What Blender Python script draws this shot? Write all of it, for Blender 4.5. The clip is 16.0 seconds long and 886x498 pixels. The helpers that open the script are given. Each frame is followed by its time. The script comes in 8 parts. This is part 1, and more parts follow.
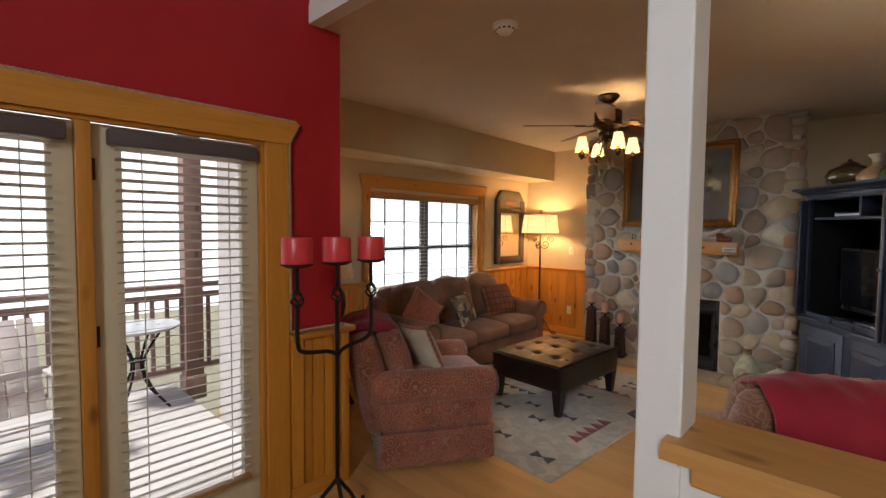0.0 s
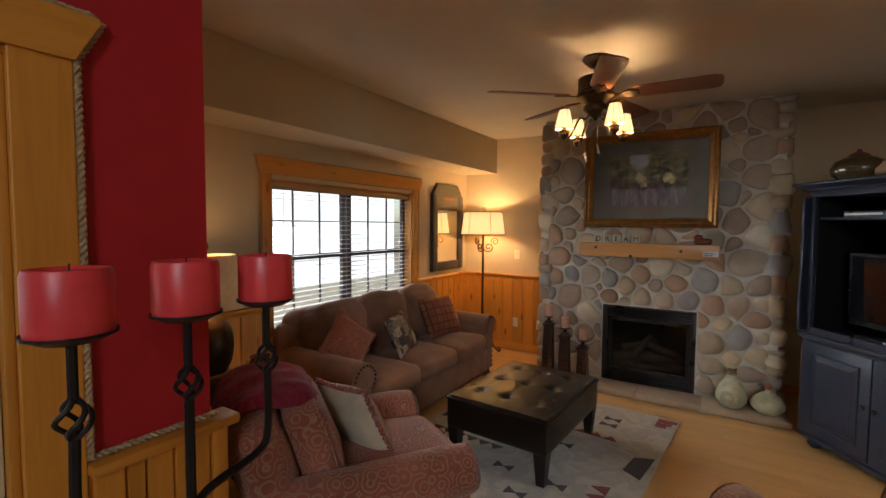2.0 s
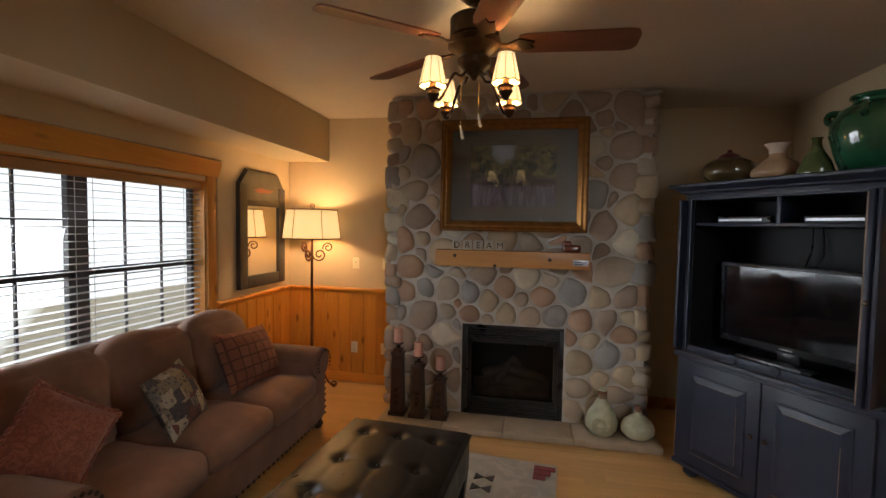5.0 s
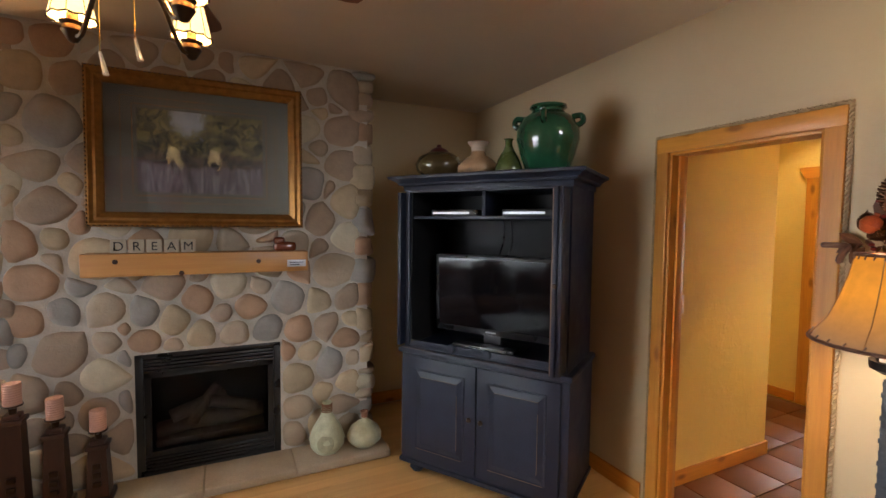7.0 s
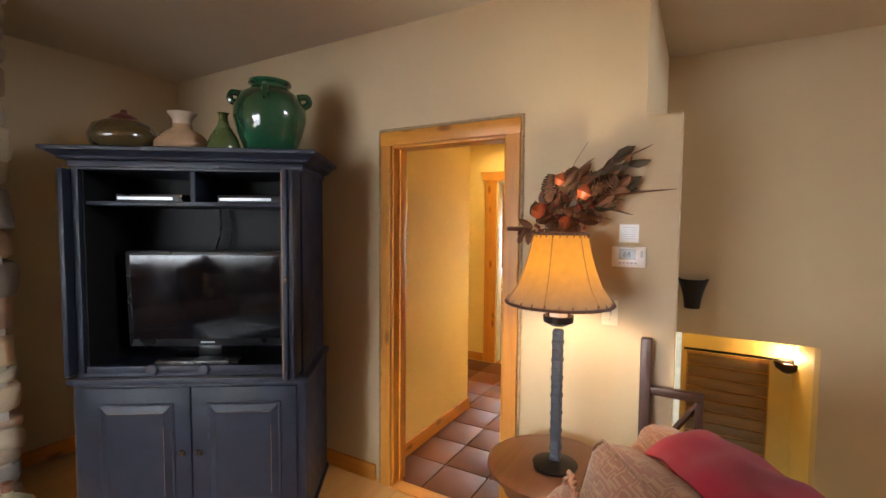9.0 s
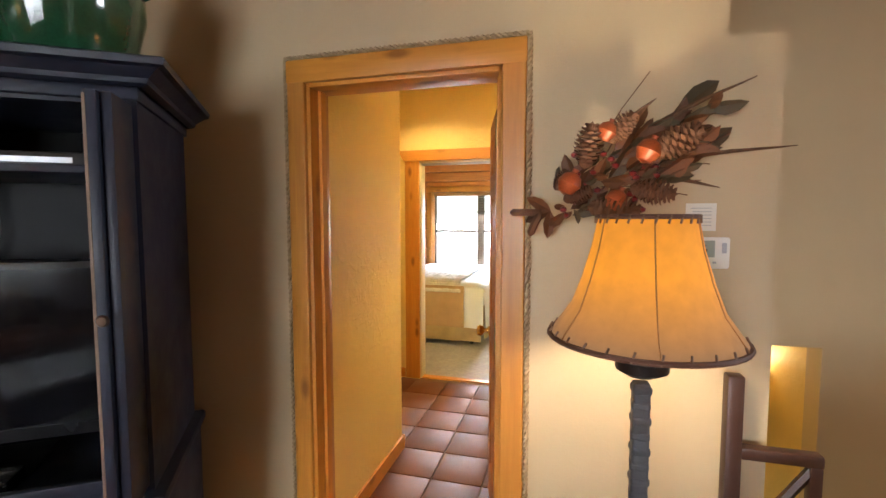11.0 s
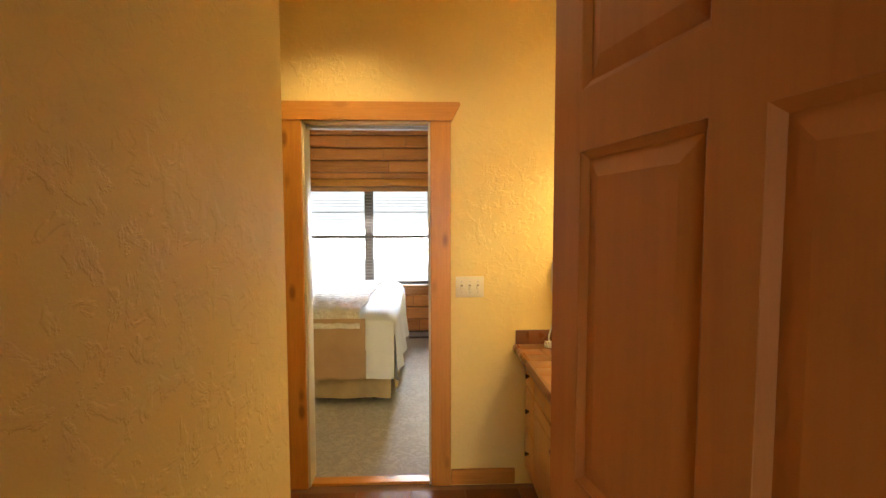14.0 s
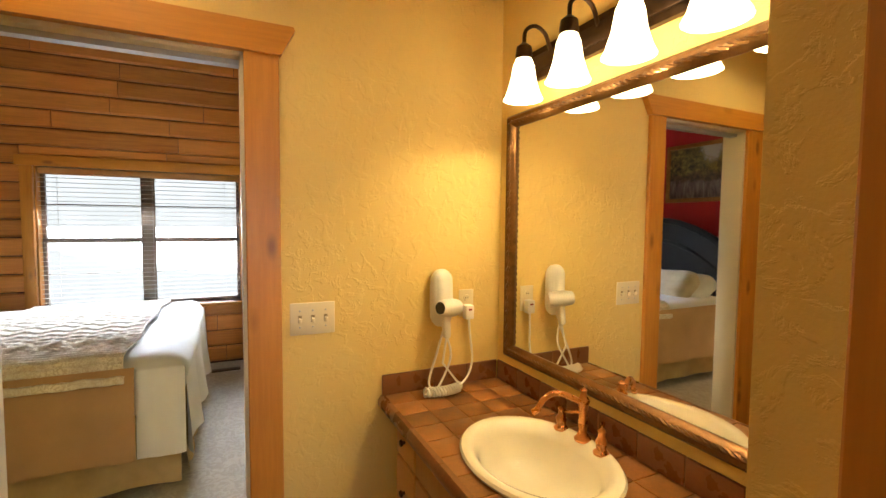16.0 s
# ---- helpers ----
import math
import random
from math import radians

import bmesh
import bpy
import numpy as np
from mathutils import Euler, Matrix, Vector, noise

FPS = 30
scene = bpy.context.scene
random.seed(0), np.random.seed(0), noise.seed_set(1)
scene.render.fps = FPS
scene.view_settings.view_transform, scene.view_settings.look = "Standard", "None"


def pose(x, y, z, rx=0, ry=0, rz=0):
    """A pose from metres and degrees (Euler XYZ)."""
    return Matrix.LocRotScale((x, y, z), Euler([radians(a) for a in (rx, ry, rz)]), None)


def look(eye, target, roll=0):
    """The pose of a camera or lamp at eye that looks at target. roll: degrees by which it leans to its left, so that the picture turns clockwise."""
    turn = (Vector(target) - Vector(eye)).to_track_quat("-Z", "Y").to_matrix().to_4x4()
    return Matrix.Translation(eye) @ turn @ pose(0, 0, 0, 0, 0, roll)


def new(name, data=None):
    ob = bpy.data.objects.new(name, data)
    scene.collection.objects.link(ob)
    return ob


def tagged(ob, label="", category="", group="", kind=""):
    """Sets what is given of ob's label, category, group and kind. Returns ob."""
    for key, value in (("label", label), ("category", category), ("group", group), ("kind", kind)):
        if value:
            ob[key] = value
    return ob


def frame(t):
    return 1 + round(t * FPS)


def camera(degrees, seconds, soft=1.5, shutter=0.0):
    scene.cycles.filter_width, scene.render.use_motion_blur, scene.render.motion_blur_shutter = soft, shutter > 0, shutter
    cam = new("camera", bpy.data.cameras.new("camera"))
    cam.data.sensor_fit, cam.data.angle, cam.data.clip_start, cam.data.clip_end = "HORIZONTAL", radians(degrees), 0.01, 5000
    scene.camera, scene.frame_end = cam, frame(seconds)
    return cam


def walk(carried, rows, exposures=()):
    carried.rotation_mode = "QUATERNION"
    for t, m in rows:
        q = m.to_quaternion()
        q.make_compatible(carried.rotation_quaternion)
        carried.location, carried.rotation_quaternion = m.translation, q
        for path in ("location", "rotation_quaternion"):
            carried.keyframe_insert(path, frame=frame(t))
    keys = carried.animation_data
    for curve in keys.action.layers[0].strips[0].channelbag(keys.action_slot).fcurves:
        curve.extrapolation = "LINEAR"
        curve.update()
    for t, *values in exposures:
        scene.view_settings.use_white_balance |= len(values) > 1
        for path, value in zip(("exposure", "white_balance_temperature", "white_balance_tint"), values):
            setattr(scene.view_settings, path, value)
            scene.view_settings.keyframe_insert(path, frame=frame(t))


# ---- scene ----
cam = camera(89.4, 16.0)
PATH = [
    (0, (0.804, 0.45, 1.569), (-0.562, 1.907, 1.471), 0.5),
    (0.5, (0.558, 0.601, 1.586), (-0.676, 2.171, 1.483), 0.6),
    (1, (0.337, 0.764, 1.583), (-0.792, 2.411, 1.479), 0.6),
    (1.5, (0.135, 0.965, 1.591), (-0.948, 2.643, 1.487), 0.5),
    (2, (-0.084, 1.178, 1.601), (-1.143, 2.871, 1.494), 0.4),
    (2.5, (-0.241, 1.378, 1.61), (-1.296, 3.073, 1.5), 0.3),
    (3, (-0.37, 1.587, 1.622), (-1.428, 3.281, 1.511), 0.3),
    (3.2, (-0.418, 1.666, 1.623), (-1.478, 3.359, 1.514), 0.3),
    (5.3, (-0.554, 2.277, 1.625), (-0.727, 4.266, 1.517), 0.9),
    (5.5, (-0.536, 2.357, 1.629), (-0.569, 4.353, 1.515), 0.8),
    (6, (-0.519, 2.487, 1.619), (-0.256, 4.466, 1.504), 0.6),
    (6.5, (-0.533, 2.593, 1.624), (0.021, 4.511, 1.511), 0.6),
    (7, (-0.571, 2.669, 1.627), (0.294, 4.469, 1.514), 0.6),
    (7.5, (-0.605, 2.709, 1.624), (0.551, 4.337, 1.512), 0.6),
    (8, (-0.589, 2.731, 1.615), (0.823, 4.142, 1.502), 0.6),
    (8.5, (-0.573, 2.747, 1.607), (1.038, 3.926, 1.491), 0.5),
    (9, (-0.508, 2.807, 1.579), (1.226, 3.797, 1.468), 0.5),
    (9.5, (-0.408, 2.974, 1.54), (1.424, 3.773, 1.45), 0.6),
    (9.7, (-0.335, 3.015, 1.555), (1.519, 3.757, 1.449), 0.7),
    (11.8, (0.505, 3.799, 1.539), (2.484, 4.062, 1.414), 0.5),
    (12, (0.603, 3.877, 1.547), (2.593, 4.034, 1.425), 0.9),
    (12.5, (0.842, 3.987, 1.547), (2.838, 3.992, 1.422), 0.1),
    (13.5, (1.393, 4.082, 1.544), (3.389, 4.023, 1.419), -0.1),
    (14, (1.673, 4.114, 1.523), (3.668, 4.035, 1.398), -0.1),
    (14.5, (1.918, 4.114, 1.521), (3.9, 3.878, 1.401), 0.3),
    (15, (2.138, 4.122, 1.477), (4.088, 3.688, 1.384), 0.3),
    (15.2, (2.226, 4.11, 1.495), (4.163, 3.627, 1.381), 0.5),
    (15.5, (2.35, 4.134, 1.504), (4.255, 3.537, 1.387), 0.6),
    (16, (2.504, 4.128, 1.504), (4.31, 3.275, 1.388), 0.5),
]
walk(cam, [(t, look(eye, target, roll)) for t, eye, target, roll in PATH], exposures=[(0, 0.0), (1.5, -0.2), (3.2, -0.3), (5.3, -0.45), (6.0, -0.25), (7.0, 0.22), (9.0, 0.55), (9.7, 0.55), (12.0, 0.25), (13.0, 0.0), (14.0, -0.25), (15.0, -0.45), (16.0, -0.52)])

# ---------- world and lights ----------
world = bpy.data.worlds.new("sky_world")
scene.world = world
world.use_nodes = True
wn, wl = world.node_tree.nodes, world.node_tree.links
sky = wn.new("ShaderNodeTexSky")
sky.sky_type = "NISHITA"
sky.sun_disc = False
sky.sun_elevation = radians(42)
sky.sun_rotation = radians(160)
wl.new(sky.outputs[0], wn["Background"].inputs[0])
wn["Background"].inputs[1].default_value = 0.15

sun_data = bpy.data.lights.new("sun", "SUN")
sun_data.energy, sun_data.angle, sun_data.color = 5.0, radians(10), (1, 0.95, 0.88)
sun = new("sun", sun_data)
sun.matrix_world = look((0, -4, 8), (-0.4, 0, 0))

WARM = (1.0, 0.68, 0.36)


def bulb(name, place, watts, colour=WARM, radius=0.03):
    data = bpy.data.lights.new(name, "POINT")
    data.energy, data.color, data.shadow_soft_size = watts, colour, radius
    ob = new(name, data)
    ob.location = place
    return ob


def window_light(name, place, target, sx, sy, watts, colour=(0.86, 0.93, 1.0), spread=180):
    data = bpy.data.lights.new(name, "AREA")
    data.shape, data.size, data.size_y, data.energy, data.color = "RECTANGLE", sx, sy, watts, colour
    data.spread = radians(spread)
    ob = new(name, data)
    ob.matrix_world = look(place, target)
    return ob


window_light("daylight_west_window", (-3.24, 4.33, 1.35), (-1, 4.33, 0.65), 1.8, 1.2, 36, spread=90)
window_light("daylight_south_windows", (2.05, -3.02, 3.15), (-0.3, 5.0, 0.7), 1.3, 1.5, 48, spread=110)
window_light("daylight_bedroom", (7.93, 4.88, 1.33), (6.2, 4.88, 0.25), 1.66, 1.28, 150, (0.80, 0.90, 1.0), 76)


# ---------- materials ----------
def nodes_of(name):
    m = bpy.data.materials.new(name)
    m.use_nodes = True
    nt = m.node_tree
    return m, nt, nt.nodes["Principled BSDF"]


def coords(nt, scale=(1, 1, 1), turn=(0, 0, 0), world_space=True):
    """Coordinates at real-world size."""
    n = nt.nodes
    mp = n.new("ShaderNodeMapping")
    mp.inputs["Scale"].default_value = scale
    mp.inputs["Rotation"].default_value = turn
    if world_space:
        g = n.new("ShaderNodeNewGeometry")
        nt.links.new(g.outputs["Position"], mp.inputs[0])
    else:
        g = n.new("ShaderNodeTexCoord")
        nt.links.new(g.outputs["Object"], mp.inputs[0])
    return mp.outputs[0]


def noise_tex(nt, vec, scale, detail=4.0, rough=0.55, distort=0.0):
    t = nt.nodes.new("ShaderNodeTexNoise")
    nt.links.new(vec, t.inputs["Vector"])
    t.inputs["Scale"].default_value = scale
    t.inputs["Detail"].default_value = detail
    t.inputs["Roughness"].default_value = rough
    t.inputs["Distortion"].default_value = distort
    return t.outputs["Fac"]


def ramp(nt, fac, stops):
    r = nt.nodes.new("ShaderNodeValToRGB")
    el = r.color_ramp.elements
    while len(el) < len(stops):
        el.new(0.5)
    for e, (p, c) in zip(el, stops):
        e.position = p
        e.color = (*c, 1)
    nt.links.new(fac, r.inputs[0])
    return r.outputs[0]


def mix(nt, a, b, fac, mode="MIX"):
    m = nt.nodes.new("ShaderNodeMix")
    m.data_type = "RGBA"
    m.blend_type = mode
    for sock, v in ((m.inputs[0], fac), (m.inputs[6], a), (m.inputs[7], b)):
        if isinstance(v, (int, float)):
            sock.default_value = v
        elif isinstance(v, tuple):
            sock.default_value = (*v, 1)
        else:
            nt.links.new(v, sock)
    return m.outputs[2]


def bump(nt, bsdf, height, strength, dist=0.01):
    b = nt.nodes.new("ShaderNodeBump")
    b.inputs["Strength"].default_value = strength
    b.inputs["Distance"].default_value = dist
    nt.links.new(height, b.inputs["Height"])
    nt.links.new(b.outputs[0], bsdf.inputs["Normal"])


def shade(c, k):
    return tuple(min(1, v * k) for v in c)


def plain(name, col, rough=0.5, metal=0.0, var=0.12, scale=6.0, bumpy=0.0, bscale=60.0, obj_random=0.0, coat=0.0, spec=0.5):
    """A painted, cast or moulded surface with uneven tone at two scales and fine relief."""
    m, nt, b = nodes_of(name)
    v = coords(nt, world_space=obj_random == 0)
    a = noise_tex(nt, v, scale, 5)
    f = noise_tex(nt, v, scale * 14, 3)
    c1 = ramp(nt, a, [(0.3, shade(col, 1 - var)), (0.7, shade(col, 1 + var))])
    c = mix(nt, c1, ramp(nt, f, [(0.3, shade(col, 1 - var)), (0.7, shade(col, 1 + var))]), 0.35)
    if obj_random:
        info = nt.nodes.new("ShaderNodeObjectInfo")
        c = mix(nt, c, ramp(nt, info.outputs["Random"], [(0, shade(col, 1 - obj_random)), (1, shade(col, 1 + obj_random))]), 0.6)
    nt.links.new(c, b.inputs["Base Color"])
    b.inputs["Metallic"].default_value = metal
    b.inputs["Coat Weight"].default_value = coat
    b.inputs["Specular IOR Level"].default_value = spec
    r = ramp(nt, a, [(0.3, (max(0, rough - 0.07),) * 3), (0.7, (min(1, rough + 0.07),) * 3)])
    nt.links.new(r, b.inputs["Roughness"])
    if bumpy:
        bump(nt, b, noise_tex(nt, v, bscale, 4), bumpy, 0.004)
    return m


def plaster(name, col, strength=0.35, scale=26.0, var=0.05, rough=0.75):
    """Skip-trowelled wall paint: flat islands with ragged ridges."""
    m, nt, b = nodes_of(name)
    v = coords(nt)
    a = noise_tex(nt, v, 1.3, 4)
    nt.links.new(ramp(nt, a, [(0.3, shade(col, 1 - var)), (0.7, shade(col, 1 + var))]), b.inputs["Base Color"])
    b.inputs["Roughness"].default_value = rough
    b.inputs["Specular IOR Level"].default_value = 0.3
    n1 = noise_tex(nt, v, scale, 5, 0.62, 0.5)
    isl = ramp(nt, n1, [(0.50, (0, 0, 0)), (0.56, (0.85,) * 3), (0.66, (1, 1, 1))])
    fine = noise_tex(nt, v, 190, 3)
    bump(nt, b, mix(nt, isl, fine, 0.25), strength, 0.004)
    return m


def wood(name, light, dark, axis="z", size=1.0, rough=0.45, knots=True, gloss=0.15, contrast=1.0, obj_random=0.18, world_space=True):
    """Softwood boards: long grain along an axis, growth rings, scattered knots, and a tone of its own for each piece."""
    m, nt, b = nodes_of(name)
    k = {"x": (0.9, 14, 14), "y": (14, 0.9, 14), "z": (14, 14, 0.9)}[axis]
    info = nt.nodes.new("ShaderNodeObjectInfo")
    base = coords(nt, tuple(s / size for s in k), world_space=world_space)
    off = nt.nodes.new("ShaderNodeVectorMath")
    off.operation = "ADD"
    sc = nt.nodes.new("ShaderNodeMath")
    sc.operation = "MULTIPLY"
    sc.inputs[1].default_value = 37.0
    nt.links.new(info.outputs["Random"], sc.inputs[0])
    nt.links.new(base, off.inputs[0])
    nt.links.new(sc.outputs[0], off.inputs[1])
    g = noise_tex(nt, off.outputs[0], 1.0, 5, 0.6, 0.9)
    fine = noise_tex(nt, off.outputs[0], 6.0, 3, 0.6)
    c = ramp(nt, g, [(0.25, dark), (0.45, mixc(light, dark, 0.35)), (0.6, light), (0.8, mixc(light, dark, 0.2))])
    c = mix(nt, c, ramp(nt, fine, [(0.35, shade(dark, 0.9)), (0.65, light)]), 0.34 * contrast)
    c = mix(nt, c, ramp(nt, info.outputs["Random"], [(0, shade(light, 1 - obj_random * 2)), (1, shade(light, 1 + obj_random))]), 0.35)
    if knots:
        kk = {"x": (4, 10, 10), "y": (10, 4, 10), "z": (10, 10, 4)}[axis]
        vo = nt.nodes.new("ShaderNodeTexVoronoi")
        kv = coords(nt, tuple(s / size for s in kk), world_space=world_space)
        nt.links.new(kv, vo.inputs["Vector"])
        vo.inputs["Scale"].default_value = 1.0
        kn = ramp(nt, vo.outputs["Distance"], [(0.10, (0.9,) * 3), (0.16, (0.45,) * 3), (0.24, (0, 0, 0))])
        pick = nt.nodes.new("ShaderNodeSeparateColor")
        nt.links.new(vo.outputs["Color"], pick.inputs[0])
        some = ramp(nt, pick.outputs[0], [(0.32, (0, 0, 0)), (0.55, (0.85,) * 3)])
        c = mix(nt, c, shade(dark, 0.42), mix(nt, kn, some, 1.0, "MULTIPLY"))
    nt.links.new(c, b.inputs["Base Color"])
    b.inputs["Roughness"].default_value = rough
    b.inputs["Coat Weight"].default_value = gloss
    b.inputs["Coat Roughness"].default_value = 0.25
    bump(nt, b, fine, 0.12, 0.002)
    return m


def mixc(a, b, t):
    return tuple(x * (1 - t) + y * t for x, y in zip(a, b))


def fabric(name, col, second=None, scale=18.0, rough=0.9, sheen=0.3, weave=500.0, spread=(0.45, 0.55), ring=False, var=0.18):
    """Upholstery: woven relief, worn tone, and a printed second colour where there is one."""
    m, nt, b = nodes_of(name)
    v = coords(nt, world_space=False)
    a = noise_tex(nt, v, 5, 5)
    c = ramp(nt, a, [(0.3, shade(col, 1 - var)), (0.7, shade(col, 1 + var))])
    if second:
        if ring:
            vo = nt.nodes.new("ShaderNodeTexVoronoi")
            nt.links.new(v, vo.inputs["Vector"])
            vo.inputs["Scale"].default_value = scale
            vo.distance = ring
            mt = nt.nodes.new("ShaderNodeMath")
            mt.operation = "SINE"
            ml = nt.nodes.new("ShaderNodeMath")
            ml.operation = "MULTIPLY"
            ml.inputs[1].default_value = 24
            nt.links.new(vo.outputs["Distance"], ml.inputs[0])
            nt.links.new(ml.outputs[0], mt.inputs[0])
            p = mt.outputs[0]
        else:
            p = noise_tex(nt, v, scale, 3, 0.5, 2.5)
        f = ramp(nt, p, [(spread[0], (0, 0, 0)), (spread[1], (0.8,) * 3)])
        c = mix(nt, c, second, f)
    nt.links.new(c, b.inputs["Base Color"])
    b.inputs["Roughness"].default_value = rough
    b.inputs["Sheen Weight"].default_value = sheen
    b.inputs["Specular IOR Level"].default_value = 0.2
    bump(nt, b, mix(nt, noise_tex(nt, v, weave, 2), a, 0.3), 0.35, 0.004)
    return m


def glow(name, col, strength, base=(0.8, 0.7, 0.5)):
    m, nt, b = nodes_of(name)
    b.inputs["Base Color"].default_value = (*base, 1)
    b.inputs["Emission Color"].default_value = (*col, 1)
    b.inputs["Emission Strength"].default_value = strength
    b.inputs["Roughness"].default_value = 0.8
    return m


def glass(name, tint=(1, 1, 1), rough=0.0):
    m, nt, b = nodes_of(name)
    b.inputs["Base Color"].default_value = (*tint, 1)
    b.inputs["Transmission Weight"].default_value = 1
    b.inputs["Roughness"].default_value = rough
    b.inputs["IOR"].default_value = 1.02
    return m


def paper_shade(name, col, strength, low, low_strength, cloth=1.0):
    """A lit lampshade: thin cloth that lets the bulb through."""
    m, nt, b = nodes_of(name)
    v = coords(nt, world_space=False)
    n = noise_tex(nt, v, 30, 4)
    nt.links.new(ramp(nt, n, [(0.3, shade(col, 0.85 * cloth)), (0.7, shade(col, cloth))]), b.inputs["Base Color"])
    sep = nt.nodes.new("ShaderNodeSeparateXYZ")
    tc = nt.nodes.new("ShaderNodeTexCoord")
    nt.links.new(tc.outputs["Generated"], sep.inputs[0])
    e = ramp(nt, sep.outputs["Z"], [(0.0, shade(low, low_strength)), (0.55, col), (1.0, shade(col, 0.8))])
    e = mix(nt, e, ramp(nt, n, [(0.3, (0.75,) * 3), (0.7, (1, 1, 1))]), 0.6, "MULTIPLY")
    nt.links.new(e, b.inputs["Emission Color"])
    b.inputs["Emission Strength"].default_value = strength
    b.inputs["Roughness"].default_value = 0.85
    return m


RED = plaster("red_wall_paint", (0.40, 0.016, 0.022), 0.12, 20, 0.06, 0.55)
BEIGE = plaster("beige_wall_paint", (0.58, 0.455, 0.285), 0.10, 24)
CEIL = plaster("ceiling_paint", (0.58, 0.49, 0.38), 0.12, 30)
WHITE = plaster("white_column_paint", (0.74, 0.73, 0.70), 0.16, 30)
YELLOW = plaster("yellow_bath_plaster", (0.80, 0.595, 0.21), 0.42, 19, 0.05, 0.6)
PINE_Z = wood("pine_upright", (0.64, 0.275, 0.036), (0.42, 0.135, 0.013), "z")
PINE_X = wood("pine_level_x", (0.64, 0.275, 0.036), (0.42, 0.135, 0.013), "x")
PINE_Y = wood("pine_level_y", (0.64, 0.275, 0.036), (0.42, 0.135, 0.013), "y")
HONEY = wood("honey_pine_cap", (0.60, 0.31, 0.095), (0.44, 0.19, 0.045), "x")
DOORPINE = wood("varnished_door_pine", (0.44, 0.155, 0.022), (0.33, 0.095, 0.011), "z", knots=False, rough=0.58, gloss=0.05, contrast=0.6)
LOGS = wood("log_boards", (0.66, 0.265, 0.055), (0.34, 0.105, 0.02), "y", size=1.0, obj_random=0.32)
FLOORWOOD = wood("maple_floor", (0.70, 0.42, 0.165), (0.56, 0.30, 0.10), "x", size=1.2, rough=0.28, knots=False, gloss=0.35, obj_random=0.14, contrast=0.6)
MANTELWOOD = wood("mantel_fir", (0.56, 0.27, 0.08), (0.42, 0.17, 0.045), "x", size=1.3)
MAPLE = wood("vanity_maple", (0.62, 0.36, 0.13), (0.50, 0.26, 0.08), "z", knots=False)
CHERRY = wood("dark_table_wood", (0.20, 0.075, 0.03), (0.10, 0.03, 0.012), "x", knots=False, rough=0.3)
DARKWOOD = wood("dark_post_wood", (0.055, 0.022, 0.013), (0.025, 0.01, 0.006), "z", knots=False, rough=0.4)
CREAM = plain("cream_door_paint", (0.68, 0.60, 0.42), 0.4, var=0.04)
SLAT = wood("blind_slat_wood", (0.50, 0.27, 0.10), (0.36, 0.17, 0.05), "y", knots=False)
SLAT_W = plain("dusty_blind_slat", (0.56, 0.47, 0.38), 0.5, var=0.1)
VALANCE = plain("taupe_valance", (0.10, 0.075, 0.075), 0.55)
ROPE = plain("hemp_rope", (0.42, 0.30, 0.17), 0.9, var=0.3, scale=40, bumpy=0.5, bscale=200)
IRON = plain("wrought_iron", (0.018, 0.016, 0.017), 0.45, 0.6, var=0.3, scale=20, bumpy=0.3, bscale=50)
BRONZE = plain("oiled_bronze", (0.06, 0.035, 0.02), 0.38, 0.8, var=0.35, scale=25)
RUST = plain("rusty_iron", (0.11, 0.04, 0.02), 0.6, 0.4, var=0.3, scale=30)
BRASS = plain("polished_brass", (0.80, 0.55, 0.20), 0.22, 1.0, var=0.1)
COPPER = plain("antique_copper", (0.62, 0.30, 0.13), 0.28, 1.0, var=0.25, scale=30)
GILT = plain("gilded_frame", (0.27, 0.125, 0.03), 0.38, 0.7, var=0.35, scale=25, bumpy=0.3, bscale=90)
CANDLE = plain("red_wax", (0.68, 0.045, 0.055), 0.38, var=0.12, scale=9, spec=0.6)
CANDLE_P = plain("pink_ribbed_wax", (0.55, 0.30, 0.22), 0.6, var=0.15, scale=20)
NAVY = plain("distressed_navy_paint", (0.014, 0.018, 0.033), 0.45, var=0.3, scale=9, bumpy=0.1, bscale=35, spec=0.35)
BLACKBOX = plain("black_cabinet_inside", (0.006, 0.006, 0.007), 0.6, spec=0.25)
WORN = plain("worn_paint_edge", (0.16, 0.10, 0.06), 0.6, var=0.3)
SCREEN = plain("tv_glass", (0.004, 0.004, 0.005), 0.06, var=0.0)
BLACKPL = plain("black_plastic", (0.012, 0.012, 0.013), 0.3)
SILVER = plain("silver_plastic", (0.45, 0.46, 0.48), 0.35, 0.5)
IVORY = plain("ivory_plastic", (0.78, 0.69, 0.48), 0.35, var=0.03)
WHITEPL = plain("white_plastic", (0.78, 0.76, 0.70), 0.35, var=0.03)
LEATHER = plain("black_brown_leather", (0.007, 0.0045, 0.003), 0.34, var=0.3, scale=8, bumpy=0.12, bscale=160, spec=0.5)
ESPRESSO = plain("espresso_leg", (0.012, 0.008, 0.007), 0.35)
SUEDE = fabric("brown_microsuede", (0.215, 0.112, 0.070), sheen=0.18, weave=700, var=0.22)
PAISLEY = fabric("rose_paisley", (0.29, 0.095, 0.062), (0.35, 0.22, 0.14), 16, spread=(0.3, 1.0), ring="EUCLIDEAN", var=0.3)
TAPESTRY = fabric("gold_tapestry", (0.21, 0.085, 0.05), (0.30, 0.18, 0.095), 22, ring="CHEBYCHEV", spread=(0.1, 0.8))
THROW = fabric("crimson_throw", (0.29, 0.018, 0.034), sheen=0.12, weave=300, var=0.2)
